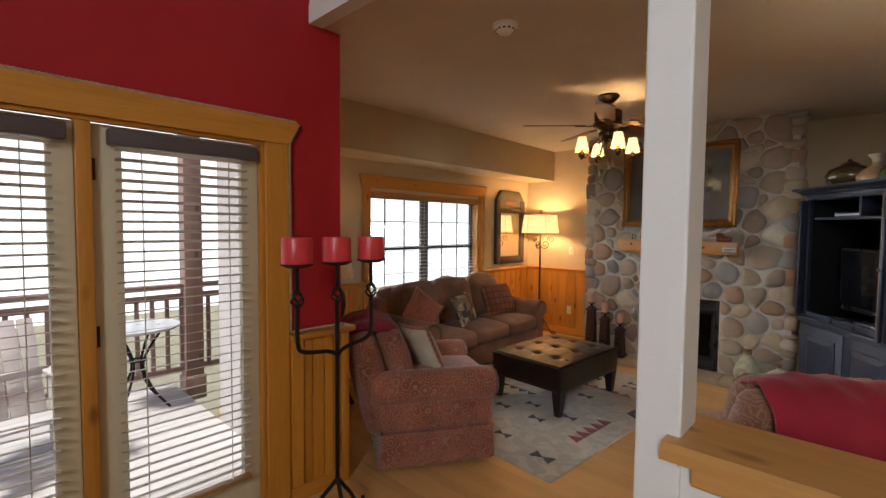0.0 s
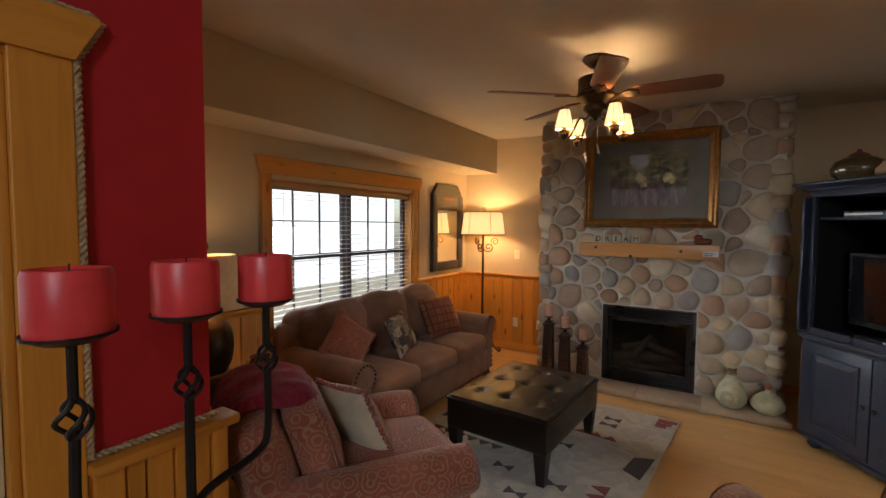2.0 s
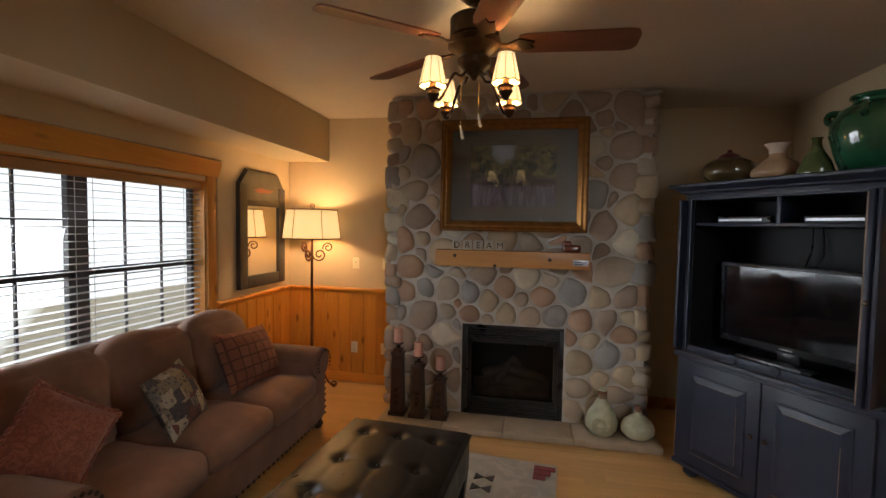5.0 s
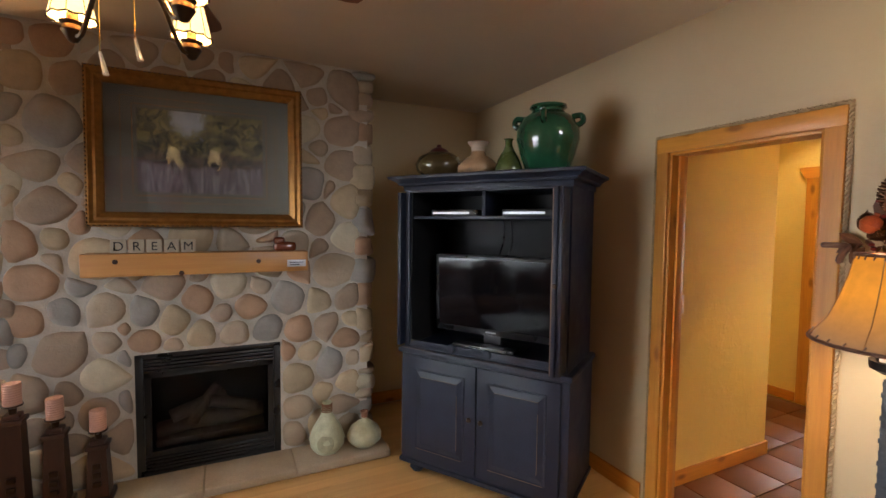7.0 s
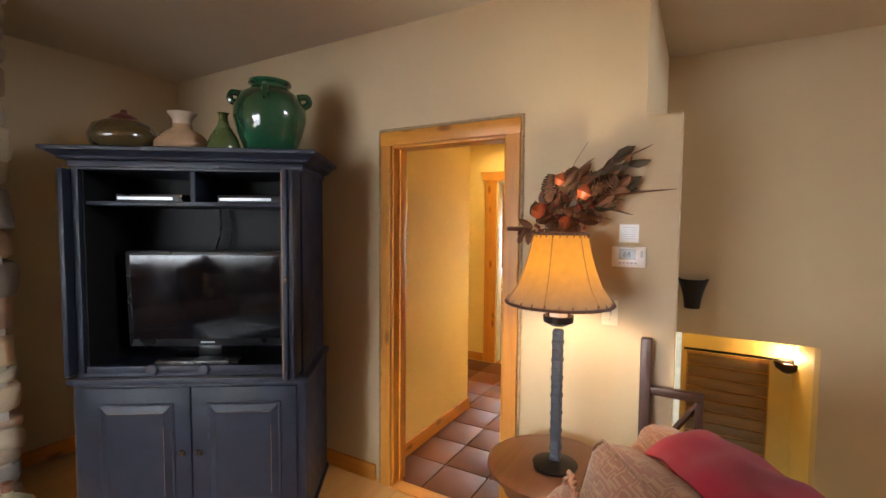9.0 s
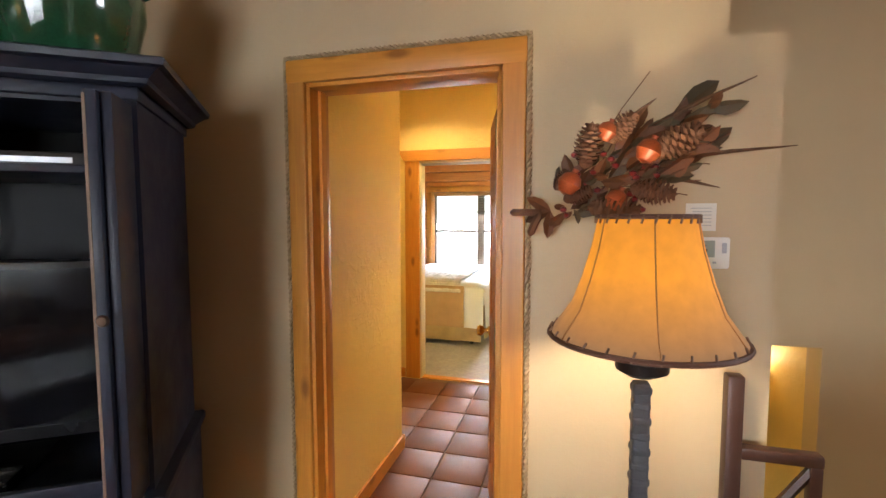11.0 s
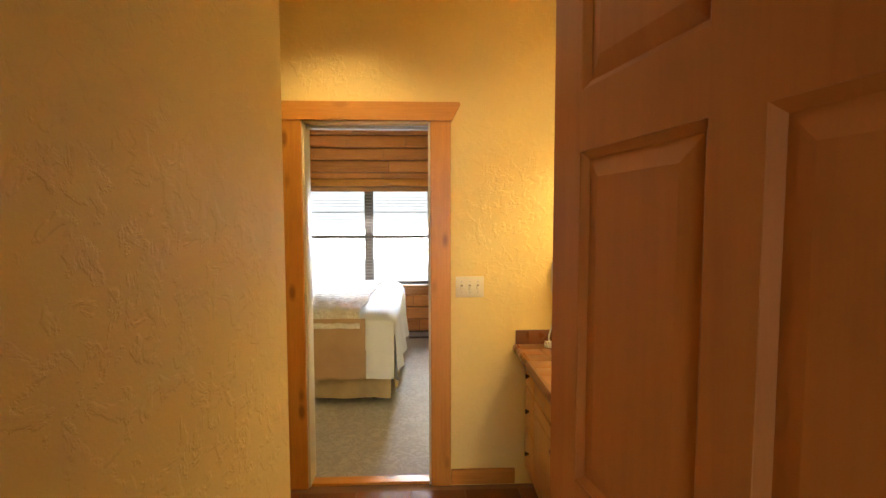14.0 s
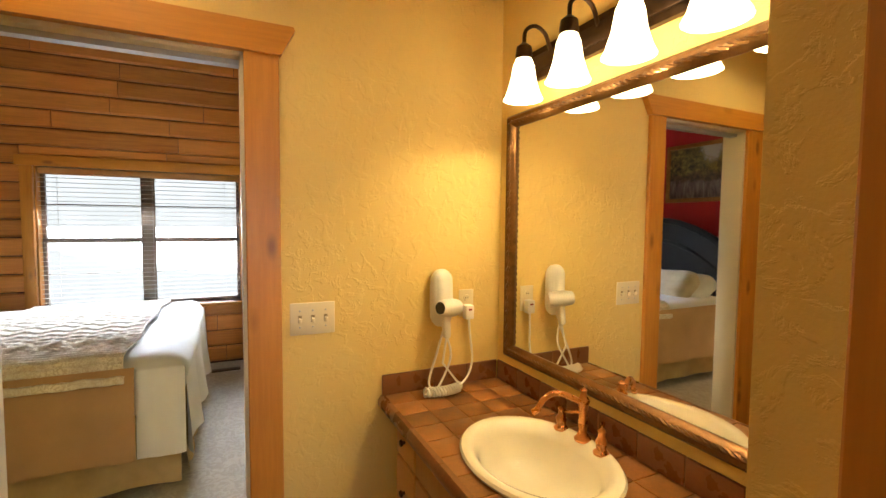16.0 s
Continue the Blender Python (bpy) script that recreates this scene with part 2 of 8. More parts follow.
WINE = fabric("wine_throw", (0.23, 0.014, 0.04), (0.28, 0.035, 0.06), 12, sheen=0.12)
PILLOW_RUST = fabric("rust_chenille", (0.30, 0.10, 0.055), (0.20, 0.06, 0.035), 30, weave=250)
THROW_FRINGE = fabric("rose_fringe", (0.26, 0.05, 0.045), (0.36, 0.20, 0.15), 40)
PILLOW_CREAM = fabric("cream_linen", (0.56, 0.48, 0.34), sheen=0.2)
PILLOW_STRIPE = fabric("rose_stripe", (0.36, 0.13, 0.08), (0.38, 0.24, 0.15), 22, spread=(0.4, 0.5))
RUGCREAM = fabric("rug_wool_cream", (0.46, 0.43, 0.37), (0.36, 0.34, 0.30), 5, weave=350, var=0.1)
RUGNAVY = fabric("rug_wool_navy", (0.03, 0.032, 0.05), weave=350)
RUGRED = fabric("rug_wool_red", (0.22, 0.025, 0.03), weave=350)
RUGDARK = fabric("rug_wool_charcoal", (0.035, 0.028, 0.028), weave=350)
GROUT = plain("grey_mortar", (0.44, 0.395, 0.335), 0.9, var=0.2, scale=14, bumpy=0.6, bscale=70)
HEARTH = plain("sandstone_hearth", (0.40, 0.32, 0.23), 0.75, var=0.18, scale=6, bumpy=0.4, bscale=40)
FIREBLACK = plain("black_stove_enamel", (0.010, 0.010, 0.010), 0.32)
FIREGLASS = plain("dark_fire_glass", (0.006, 0.006, 0.007), 0.12, var=0)
LOGCER = plain("ceramic_log", (0.09, 0.07, 0.055), 0.9, var=0.5, scale=14, bumpy=0.6)
TILE = plain("terracotta_tile", (0.165, 0.060, 0.021), 0.55, var=0.35, scale=5, bumpy=0.2, bscale=12, obj_random=0.26, spec=0.16)
TILEGROUT = plain("tile_grout", (0.22, 0.12, 0.06), 0.9)
CTILE = plain("counter_tile", (0.27, 0.115, 0.036), 0.36, var=0.85, scale=20, obj_random=0.4, bumpy=0.2, bscale=30)
CERAMIC = plain("bone_ceramic", (0.84, 0.80, 0.66), 0.12, var=0.02, coat=0.5)
CARPET = fabric("grey_carpet", (0.40, 0.36, 0.31), (0.32, 0.285, 0.245), 14, weave=260, spread=(0.47, 0.53), var=0.1)
SHEET = fabric("white_sheet", (0.74, 0.74, 0.76), sheen=0.1, var=0.03)
QUILT = fabric("white_knit", (0.72, 0.66, 0.58), (0.52, 0.43, 0.34), 45, weave=110, spread=(0.47, 0.55))
TAN = fabric("tan_bedcover", (0.42, 0.26, 0.14), sheen=0.2, var=0.08)
SKIRT = fabric("khaki_bedskirt", (0.44, 0.32, 0.17), sheen=0.1)
MIRROR, _nt, _b = nodes_of("mirror_silver")
_b.inputs["Base Color"].default_value = (0.92, 0.92, 0.9, 1)
_b.inputs["Metallic"].default_value = 1
_b.inputs["Roughness"].default_value = 0.015
PANE = glass("window_pane")
GREENGLAZE = plain("green_glaze", (0.012, 0.065, 0.03), 0.12, var=0.35, scale=9, coat=0.6)
OLIVE = plain("olive_glaze", (0.065, 0.085, 0.025), 0.25, var=0.35, scale=9, coat=0.3)
BROWNGLAZE = plain("brown_glaze", (0.075, 0.05, 0.02), 0.16, var=0.4, scale=9, coat=0.5)
TANGLAZE = plain("tan_glaze", (0.36, 0.22, 0.12), 0.2, var=0.3, scale=8, coat=0.5)
JUGSTONE = plain("pale_green_pottery", (0.42, 0.42, 0.28), 0.5, var=0.3, scale=16, bumpy=0.4, bscale=60)
REDPOT = plain("red_brown_pot", (0.14, 0.03, 0.012), 0.2, var=0.3, coat=0.4)
DECK = wood("weathered_deck", (0.55, 0.53, 0.52), (0.42, 0.40, 0.40), "y", knots=False, rough=0.8, gloss=0)
DECKPOST = wood("brown_deck_post", (0.30, 0.21, 0.18), (0.20, 0.13, 0.11), "z", rough=0.7, gloss=0)
LEAF = plain("dry_magnolia_leaf", (0.135, 0.048, 0.015), 0.55, var=0.4, scale=14, obj_random=0.5)
CONE = plain("pine_cone", (0.17, 0.078, 0.038), 0.8, var=0.35, scale=30)
FRUIT = plain("orange_pomegranate", (0.36, 0.075, 0.02), 0.42, var=0.5, scale=14)
BERRY = plain("red_berry", (0.25, 0.02, 0.02), 0.3)
FEATHER = plain("pheasant_feather", (0.13, 0.065, 0.03), 0.8, var=0.6, scale=60)


# ---------- building helpers ----------
I4 = Matrix.Identity(4)


def obj(name, bm, mat, smooth=False, weld=False):
    me = bpy.data.meshes.new(name)
    if weld:
        bmesh.ops.remove_doubles(bm, verts=bm.verts, dist=1e-5)
    bmesh.ops.recalc_face_normals(bm, faces=bm.faces)
    bm.to_mesh(me)
    bm.free()
    me.materials.append(mat)
    if smooth:
        me.polygons.foreach_set("use_smooth", [True] * len(me.polygons))
        me.set_sharp_from_angle(angle=radians(42))
    return new(name, me)


def part(name, bm, material, parent, label="", smooth=True):
    ob = obj(name, bm, material, smooth)
    ob.parent = parent
    if label:
        tagged(ob, label)
    return ob


def thing(name, label, category, m=I4, group=""):
    ob = new(name)
    ob.empty_display_size = 0.1
    ob.matrix_world = m
    return tagged(ob, label, category, group, "thing")


def solo(name, bm, material, label, category, m=I4, group="", smooth=True):
    ob = obj(name, bm, material, smooth)
    ob.matrix_world = m
    return tagged(ob, label, category, group, "thing")


def structure(name, bm, material, label="", smooth=False):
    return tagged(obj(name, bm, material, smooth), label, "", "", "structure")


def add_box(bm, a, b, bevel=0.0, m=None):
    r = bmesh.ops.create_cube(bm, size=1)
    vs = r["verts"]
    for v in vs:
        v.co = Vector([a[i] + (v.co[i] + 0.5) * (b[i] - a[i]) for i in range(3)])
    if bevel:
        es = list({e for v in vs for e in v.link_edges})
        r = bmesh.ops.bevel(bm, geom=es, offset=bevel, segments=2, profile=0.5, affect="EDGES")
        vs = list({v for f in r["faces"] for v in f.verts} | {v for v in vs if v.is_valid})
    if m is not None:
        bmesh.ops.transform(bm, matrix=m, verts=vs)
    return bm


def box(a, b, bevel=0.0, m=None):
    return add_box(bmesh.new(), a, b, bevel, m)


def boxes(*list_of):
    bm = bmesh.new()
    for it in list_of:
        add_box(bm, *it)
    return bm


def add_lathe(bm, profile, seg=24, m=I4, sx=1.0, sy=1.0):
    """Turn a profile of (radius, height) round z."""
    rings = []
    for r, z in profile:
        if r < 1e-5:
            rings.append([bm.verts.new(m @ Vector((0, 0, z)))])
        else:
            rings.append([bm.verts.new(m @ Vector((r * sx * math.cos(2 * math.pi * i / seg), r * sy * math.sin(2 * math.pi * i / seg), z))) for i in range(seg)])
    for p, q in zip(rings, rings[1:]):
        if len(p) == 1 and len(q) == 1:
            continue
        for i in range(seg):
            j = (i + 1) % seg
            if len(p) == 1:
                bm.faces.new((p[0], q[j], q[i]))
            elif len(q) == 1:
                bm.faces.new((p[i], p[j], q[0]))
            else:
                bm.faces.new((p[i], p[j], q[j], q[i]))
    return bm


def lathe(profile, seg=24, m=I4, sx=1.0, sy=1.0):
    return add_lathe(bmesh.new(), profile, seg, m, sx, sy)


def add_tube(bm, pts, r, seg=8, closed=False, cap=True):
    """Sweep a round section along points; r may be a list."""
    pts = [Vector(p) for p in pts]
    n = len(pts)
    rs = r if isinstance(r, (list, tuple)) else [r] * n
    prev = None
    rings = []
    for i, p in enumerate(pts):
        if closed:
            d = (pts[(i + 1) % n] - pts[i - 1]).normalized()
        else:
            d = (pts[min(i + 1, n - 1)] - pts[max(i - 1, 0)]).normalized()
        if prev is None:
            up = Vector((0, 0, 1)) if abs(d.z) < 0.9 else Vector((1, 0, 0))
            a = d.cross(up).normalized()
        else:
            a = (prev - d * prev.dot(d)).normalized()
        prev = a
        b = d.cross(a)
        rings.append([bm.verts.new(p + (a * math.cos(2 * math.pi * k / seg) + b * math.sin(2 * math.pi * k / seg)) * rs[i]) for k in range(seg)])
    pairs = list(zip(rings, rings[1:])) + ([(rings[-1], rings[0])] if closed else [])
    for p, q in pairs:
        for k in range(seg):
            j = (k + 1) % seg
            bm.faces.new((p[k], p[j], q[j], q[k]))
    if cap and not closed:
        bm.faces.new(rings[0][::-1])
        bm.faces.new(rings[-1])
    return bm


def tube(pts, r, seg=8, closed=False):
    return add_tube(bmesh.new(), pts, r, seg, closed)


def smooth_path(pts, n=6):
    """Catmull-Rom through points."""
    P = [Vector(p) for p in pts]
    P = [P[0] * 2 - P[1]] + P + [P[-1] * 2 - P[-2]]
    out = []
    for i in range(1, len(P) - 2):
        for k in range(n):
            t = k / n
            out.append(0.5 * ((2 * P[i]) + (P[i + 1] - P[i - 1]) * t + (2 * P[i - 1] - 5 * P[i] + 4 * P[i + 1] - P[i + 2]) * t * t + (3 * P[i] - P[i - 1] - 3 * P[i + 1] + P[i + 2]) * t ** 3))
    out.append(P[-2])
    return out


def spiral(c, r0, r1, a0, turns, plane_u, plane_v, n=28):
    u, v, c = Vector(plane_u), Vector(plane_v), Vector(c)
    out = []
    for i in range(n + 1):
        t = i / n
        a = a0 + turns * 2 * math.pi * t
        r = r0 + (r1 - r0) * t
        out.append(c + u * r * math.cos(a) + v * r * math.sin(a))
    return out


def add_prism(bm, outline, axis, lo, hi):
    """Extrude a closed outline of 2D points along x, y or z."""
    def at(p, w):
        return {"x": (w, p[0], p[1]), "y": (p[0], w, p[1]), "z": (p[0], p[1], w)}[axis]
    a = [bm.verts.new(at(p, lo)) for p in outline]
    b = [bm.verts.new(at(p, hi)) for p in outline]
    bm.faces.new(a)
    bm.faces.new(b[::-1])
    for i in range(len(a)):
        j = (i + 1) % len(a)
        bm.faces.new((a[i], b[i], b[j], a[j]))
    return bm


def prism(outline, axis, lo, hi):
    return add_prism(bmesh.new(), outline, axis, lo, hi)


def cushion(size, r, puff=0.0, n=9, m=I4, sag=0.0, wob=0.0, seed=0, edge=0.0):
    """A soft rounded block about the origin; puff swells its faces, wob makes it uneven."""
    hx, hy, hz = (s / 2 for s in size)
    ts = [math.sin(math.pi / 2 * (-1 + 2 * i / (n - 1))) for i in range(n)]
    bm = bmesh.new()
    seen = {}

    def vert(p):
        key = tuple(round(c, 4) for c in p)
        if key not in seen:
            q = Vector((p[0] * hx, p[1] * hy, p[2] * hz))
            rr = min(r, hx * 0.98, hy * 0.98, hz * 0.98)
            inner = Vector((max(-hx + rr, min(hx - rr, q.x)), max(-hy + rr, min(hy - rr, q.y)), max(-hz + rr, min(hz - rr, q.z))))
            d = q - inner
            if d.length > 1e-9:
                q = inner + d.normalized() * rr
            if puff:
                fx, fy, fz = 1 - p[0] ** 2, 1 - p[1] ** 2, 1 - p[2] ** 2
                q += Vector((p[0] * fy * fz, p[1] * fx * fz, p[2] * fx * fy)) * puff
            if wob:
                q += noise.noise_vector(q * 5 + Vector((seed, seed * 2, 0))) * wob
            seen[key] = bm.verts.new(m @ q)
        return seen[key]

    for ax in range(3):
        for s in (-1, 1):
            for i in range(n - 1):
                for j in range(n - 1):
                    quad = []
                    for u, v in ((ts[i], ts[j]), (ts[i + 1], ts[j]), (ts[i + 1], ts[j + 1]), (ts[i], ts[j + 1])):
                        p = [0, 0, 0]
                        p[ax], p[(ax + 1) % 3], p[(ax + 2) % 3] = s, u, v
                        quad.append(vert(tuple(p)))
                    bm.faces.new(quad)
    return bm


def join(a, b):
    """Add bmesh b to a."""
    me = bpy.data.meshes.new("join")
    b.to_mesh(me)
    b.free()
    a.from_mesh(me)
    bpy.data.meshes.remove(me)
    return a


def rope_along(pts, r=0.009, pitch=0.035):
    """A two-strand twisted rope along points."""
    P = [Vector(p) for p in pts]
    bm = bmesh.new()
    path = []
    for a, b in zip(P, P[1:]):
        n = max(2, int((b - a).length / (pitch / 4)))
        path += [a.lerp(b, i / n) for i in range(n)]
    path.append(P[-1])
    for ph in (0, math.pi):
        q = []
        s = 0.0
        for i, p in enumerate(path):
            d = (path[min(i + 1, len(path) - 1)] - path[max(i - 1, 0)]).normalized()
            if i:
                s += (p - path[i - 1]).length
            up = Vector((1, 0.01, 0.02))
            u = d.cross(up).normalized()
            w = d.cross(u)
            a = ph + 2 * math.pi * s / pitch
            q.append(p + (u * math.cos(a) + w * math.sin(a)) * r * 0.55)
        add_tube(bm, q, r * 0.62, 5)
    return bm


def piece(name, mesh, parent, m):
    ob = new(name, mesh)
    ob.parent = parent
    ob.matrix_local = m
    return ob


def mesh_of(name, bm, mat, smooth=False):
    me = bpy.data.meshes.new(name)
    bmesh.ops.recalc_face_normals(bm, faces=bm.faces)
    bm.to_mesh(me)
    bm.free()
    me.materials.append(mat)
    if smooth:
        me.polygons.foreach_set("use_smooth", [True] * len(me.polygons))
        me.set_sharp_from_angle(angle=radians(50))
    return me

# ---------- setting: living room ----------
N, E, W, RW, H = 6.50, 1.62, -3.05, -1.50, 2.70     # inner faces of the walls, ceiling height
DS, DN, DH = 3.652, 4.368, 2.03                       # doorway to the bath: south and north jamb, height

structure("wall_north", box((W - 0.15, N, -0.1), (E, N + 0.15, H)), BEIGE, "beige painted wall behind the fireplace")
WY0, WY1, WZ0, WZ1 = 3.41, 5.26, 0.72, 1.95
structure("wall_west", boxes(((W - 0.15, 2.02, -0.1), (W, WY0, H)), ((W - 0.15, WY1, -0.1), (W, N, H)),
                             ((W - 0.15, WY0, -0.1), (W, WY1, WZ0)), ((W - 0.15, WY0, WZ1), (W, WY1, H))), BEIGE, "beige painted wall with a wide window")
structure("soffit", box((W, 2.02, 2.27), (-2.60, N, H)), BEIGE, "dropped beige soffit along the window wall")
# red wall with the deck doors, and its return to the west
RY0, RY1 = 0.02, 1.53
structure("wall_red", boxes(((RW - 0.15, -3.1, -0.1), (RW, RY0, 4.2)), ((RW - 0.15, RY1, -0.1), (RW, 2.00, 4.2)), ((RW - 0.15, RY0, 2.01), (RW, RY1, 4.2))), RED, "deep red textured plaster wall")
structure("wall_return", box((W, 1.88, -0.1), (RW - 0.15, 2.00, 4.2)), RED, "red return wall")
structure("wall_south", boxes(((RW, -3.25, -0.1), (-0.8, -3.1, 4.2)), ((2.8, -3.25, -0.1), (2.9, -3.1, 4.2)), ((-0.8, -3.25, -0.1), (1.4, -3.1, 4.2)), ((1.4, -3.25, -0.1), (2.8, -3.1, 2.4)), ((1.4, -3.25, 3.9), (2.8, -3.1, 4.2))), BEIGE)
structure("wall_stair", boxes(((2.9, -3.1, -0.1), (3.05, 2.15, 4.2)), ((2.9, 2.15, 0.86), (3.05, 3.03, 4.2)), ((1.74, 3.021, 0.86), (2.9, 3.03, 4.2))), BEIGE, "beige stairwell wall")
structure("wall_stair_low", boxes(((3.7, 1.5, -2.2), (3.8, 2.9, 1.2)), ((3.05, 1.6, 0.86), (3.7, 2.88, 1.0))), YELLOW, "yellow plaster wall of the lower stairs")
structure("wall_stair_side", boxes(((3.05, 2.05, -2.2), (3.7, 2.15, 0.86)), ((1.62, 2.86, -2.2), (2.9, 2.88, 0.0)), ((1.66, 1.60, -2.2), (2.9, 1.70, -0.05))), YELLOW)
structure("ceiling", box((W - 0.15, 1.80, H), (2.9, N + 0.15, H + 0.1)), CEIL, "flat pale tan ceiling")
structure("ceiling_high", box((RW - 0.15, -3.25, 4.2), (3.05, 1.80, 4.3)), CEIL, "high ceiling over the entry")
structure("wall_drop", box((RW, 1.80, H + 0.1), (2.9, 1.90, 4.2)), WHITE, "white painted drop above the room's edge")
structure("beam_edge", box((RW, 1.795, H - 0.004), (2.9, 1.88, H + 0.1)), WHITE)
structure("wall_east", boxes(((E, 2.88, 0), (E + 0.12, DS, 2.05)), ((E, 3.02, 2.05), (E + 0.12, DS, H)), ((E, DN, 0), (E + 0.12, N, H)), ((E, DS, DH), (E + 0.12, DN, H))), BEIGE, "beige painted wall with the doorway")
structure("exterior_siding", box((W, 1.862, -0.25), (RW - 0.15, 1.878, 4.2)), DECK, "grey weathered board siding by the deck")
structure("column", box((0.381, 1.652, 0), (0.493, 1.792, 4.19), 0.006), WHITE, "white textured plaster column")
structure("half_wall", box((0.493, 1.665, 0), (1.60, 1.787, 1.005)), WHITE, "low white plaster wall")
bm = prism([(1.590, 1.01), (1.590, 1.035), (1.605, 1.05), (1.850, 1.05), (1.850, 1.01)], "x", 0.462, 1.62)
structure("half_wall_cap", bm, HONEY, "knotty pine cap of the low wall")
structure("half_wall_trim", box((0.52, 1.63, 0.945), (1.60, 1.665, 1.008), 0.008), HONEY)

# floors
floor = structure("floor", boxes(((W - 0.15, 1.9, -0.12), (E + 0.06, N, -0.016)), ((RW - 0.15, -3.1, -0.12), (2.9, 1.9, -0.016))), FLOORWOOD, "honey maple strip floor")
plank = mesh_of("plank", box((0, 0.0006, -0.014), (1, 0.0824, 0.0), 0.0), FLOORWOOD)
rnd = random.Random(4)
y = 0.40
count = 0
while y < N - 0.05:
    x0, x1 = (RW, 1.6) if y < 2.0 else (W, E)
    x = x0
    while x < x1 - 0.01:
        ln = min(rnd.uniform(0.9, 1.9), x1 - x)
        if x1 - x - ln < 0.25:
            ln = x1 - x
        if count < 300:
            piece("plank", plank, floor, Matrix.Translation((x, y, 0)) @ Matrix.Diagonal((ln - 0.0012, 1, 1, 1)))
            count += 1
        x += ln
    y += 0.083
rest = bmesh.new()
add_box(rest, (RW, -3.1, -0.015), (2.9, 0.398, -0.001))
part("boards_by_entry", rest, FLOORWOOD, floor, smooth=False)

# baseboards
structure("baseboard_east", boxes(((E - 0.018, 4.48, 0), (E, N, 0.10), 0.004), ((E - 0.018, 2.88, 0), (E, 3.57, 0.10), 0.004)), PINE_Y, "low pine baseboard")
structure("baseboard_north", box((0.40, N - 0.018, 0), (E - 0.02, N, 0.10), 0.004), PINE_X)

# wainscot: boards, cap and base, on the north-west corner and below the red wall
wains = structure("wainscot", boxes(((W, N - 0.012, 0), (-1.70, N, 0.93)), ((W, 5.30, 0), (W + 0.012, N, 0.93)), ((W, 2.0, 0), (W + 0.012, 3.30, 0.93))), PINE_Z, "knotty pine board wainscot with a moulded cap")
brd = mesh_of("board", prism([(0.003, 0), (0.003, 0.006), (0.010, 0.013), (0.128, 0.013), (0.135, 0.006), (0.135, 0)], "z", 0.09, 0.925), PINE_Z)
for i in range(10):
    piece("board", brd, wains, Matrix.Translation((W + 0.02 + 0.138 * i, N - 0.011, 0)) @ Matrix.Rotation(math.pi, 4, "Z") @ Matrix.Translation((-0.138, 0, 0)))
for y0, n in ((5.33, 8), (2.02, 9)):
    for i in range(n):
        piece("board", brd, wains, Matrix.Translation((W + 0.011, y0 + 0.138 * (i + 1), 0)) @ Matrix.Rotation(-math.pi / 2, 4, "Z"))


def cap_rail(bm, a, b, n):
    """A chair rail from a to b at the wall's face; n points into the room."""
    a, b, n = Vector(a), Vector(b), Vector(n)
    d = (b - a)
    prof = [(0, -0.035), (0.022, -0.035), (0.026, -0.015), (0.036, -0.008), (0.042, 0.010), (0.036, 0.022), (0.0, 0.024)]
    A = [bm.verts.new(a + n * p + Vector((0, 0, q))) for p, q in prof]
    B = [bm.verts.new(b + n * p + Vector((0, 0, q))) for p, q in prof]
    bm.faces.new(A)
    bm.faces.new(B[::-1])
    for i in range(len(A)):
        j = (i + 1) % len(A)
        bm.faces.new((A[i], B[i], B[j], A[j]))


bm = bmesh.new()
cap_rail(bm, (W, N, 0.955), (-1.70, N, 0.955), (0, -1, 0))
part("cap_rail", bm, PINE_X, wains, smooth=False)
bm = bmesh.new()
cap_rail(bm, (W, 5.36, 0.955), (W, N, 0.955), (1, 0, 0))
cap_rail(bm, (W, 2.0, 0.955), (W, 3.33, 0.955), (1, 0, 0))
part("cap_rail", bm, PINE_Y, wains, smooth=False)
part("base_rail", boxes(((W + 0.02, N - 0.030, 0), (-1.70, N - 0.012, 0.10), 0.004)), PINE_X, wains)
part("base_rail", boxes(((W + 0.012, 5.30, 0), (W + 0.03, N - 0.03, 0.10), 0.004), ((W + 0.012, 2.0, 0), (W + 0.03, 3.3, 0.10), 0.004)), PINE_Y, wains)

w2 = structure("wainscot_red_wall", boxes(((RW, 1.66, 0), (RW + 0.010, 2.012, 0.93)), ((RW - 0.3, 2.0, 0), (RW + 0.010, 2.012, 0.93))), PINE_Z, "knotty pine boards below the red wall, edged with rope")
for i, (a, wd) in enumerate(((1.668, 0.075), (1.745, 0.05), (1.797, 0.075), (1.874, 0.06), (1.936, 0.05))):
    bm = prism([(a, RW + 0.010), (a + 0.004, RW + 0.024), (a + wd - 0.006, RW + 0.024), (a + wd - 0.002, RW + 0.010)], "z", 0.09, 0.93)
    for v in bm.verts:
        v.co.x, v.co.y = v.co.y, v.co.x
    part("board", bm, PINE_Z, w2, smooth=False)
part("corner_board", box((RW - 0.01, 1.988, 0.0), (RW + 0.034, 2.040, 0.93), 0.005), PINE_Z, w2)
part("cap", box((RW - 0.05, 1.655, 0.93), (RW + 0.055, 2.075, 0.965), 0.010), PINE_Y, w2)
part("base_rail", box((RW + 0.012, 1.66, 0), (RW + 0.032, 1.99, 0.09), 0.004), PINE_Y, w2)
part("rope_edge", rope_along([(RW + 0.012, 1.66, 0.976), (RW + 0.012, 2.01, 0.976)], 0.010), ROPE, w2, "twisted hemp rope")
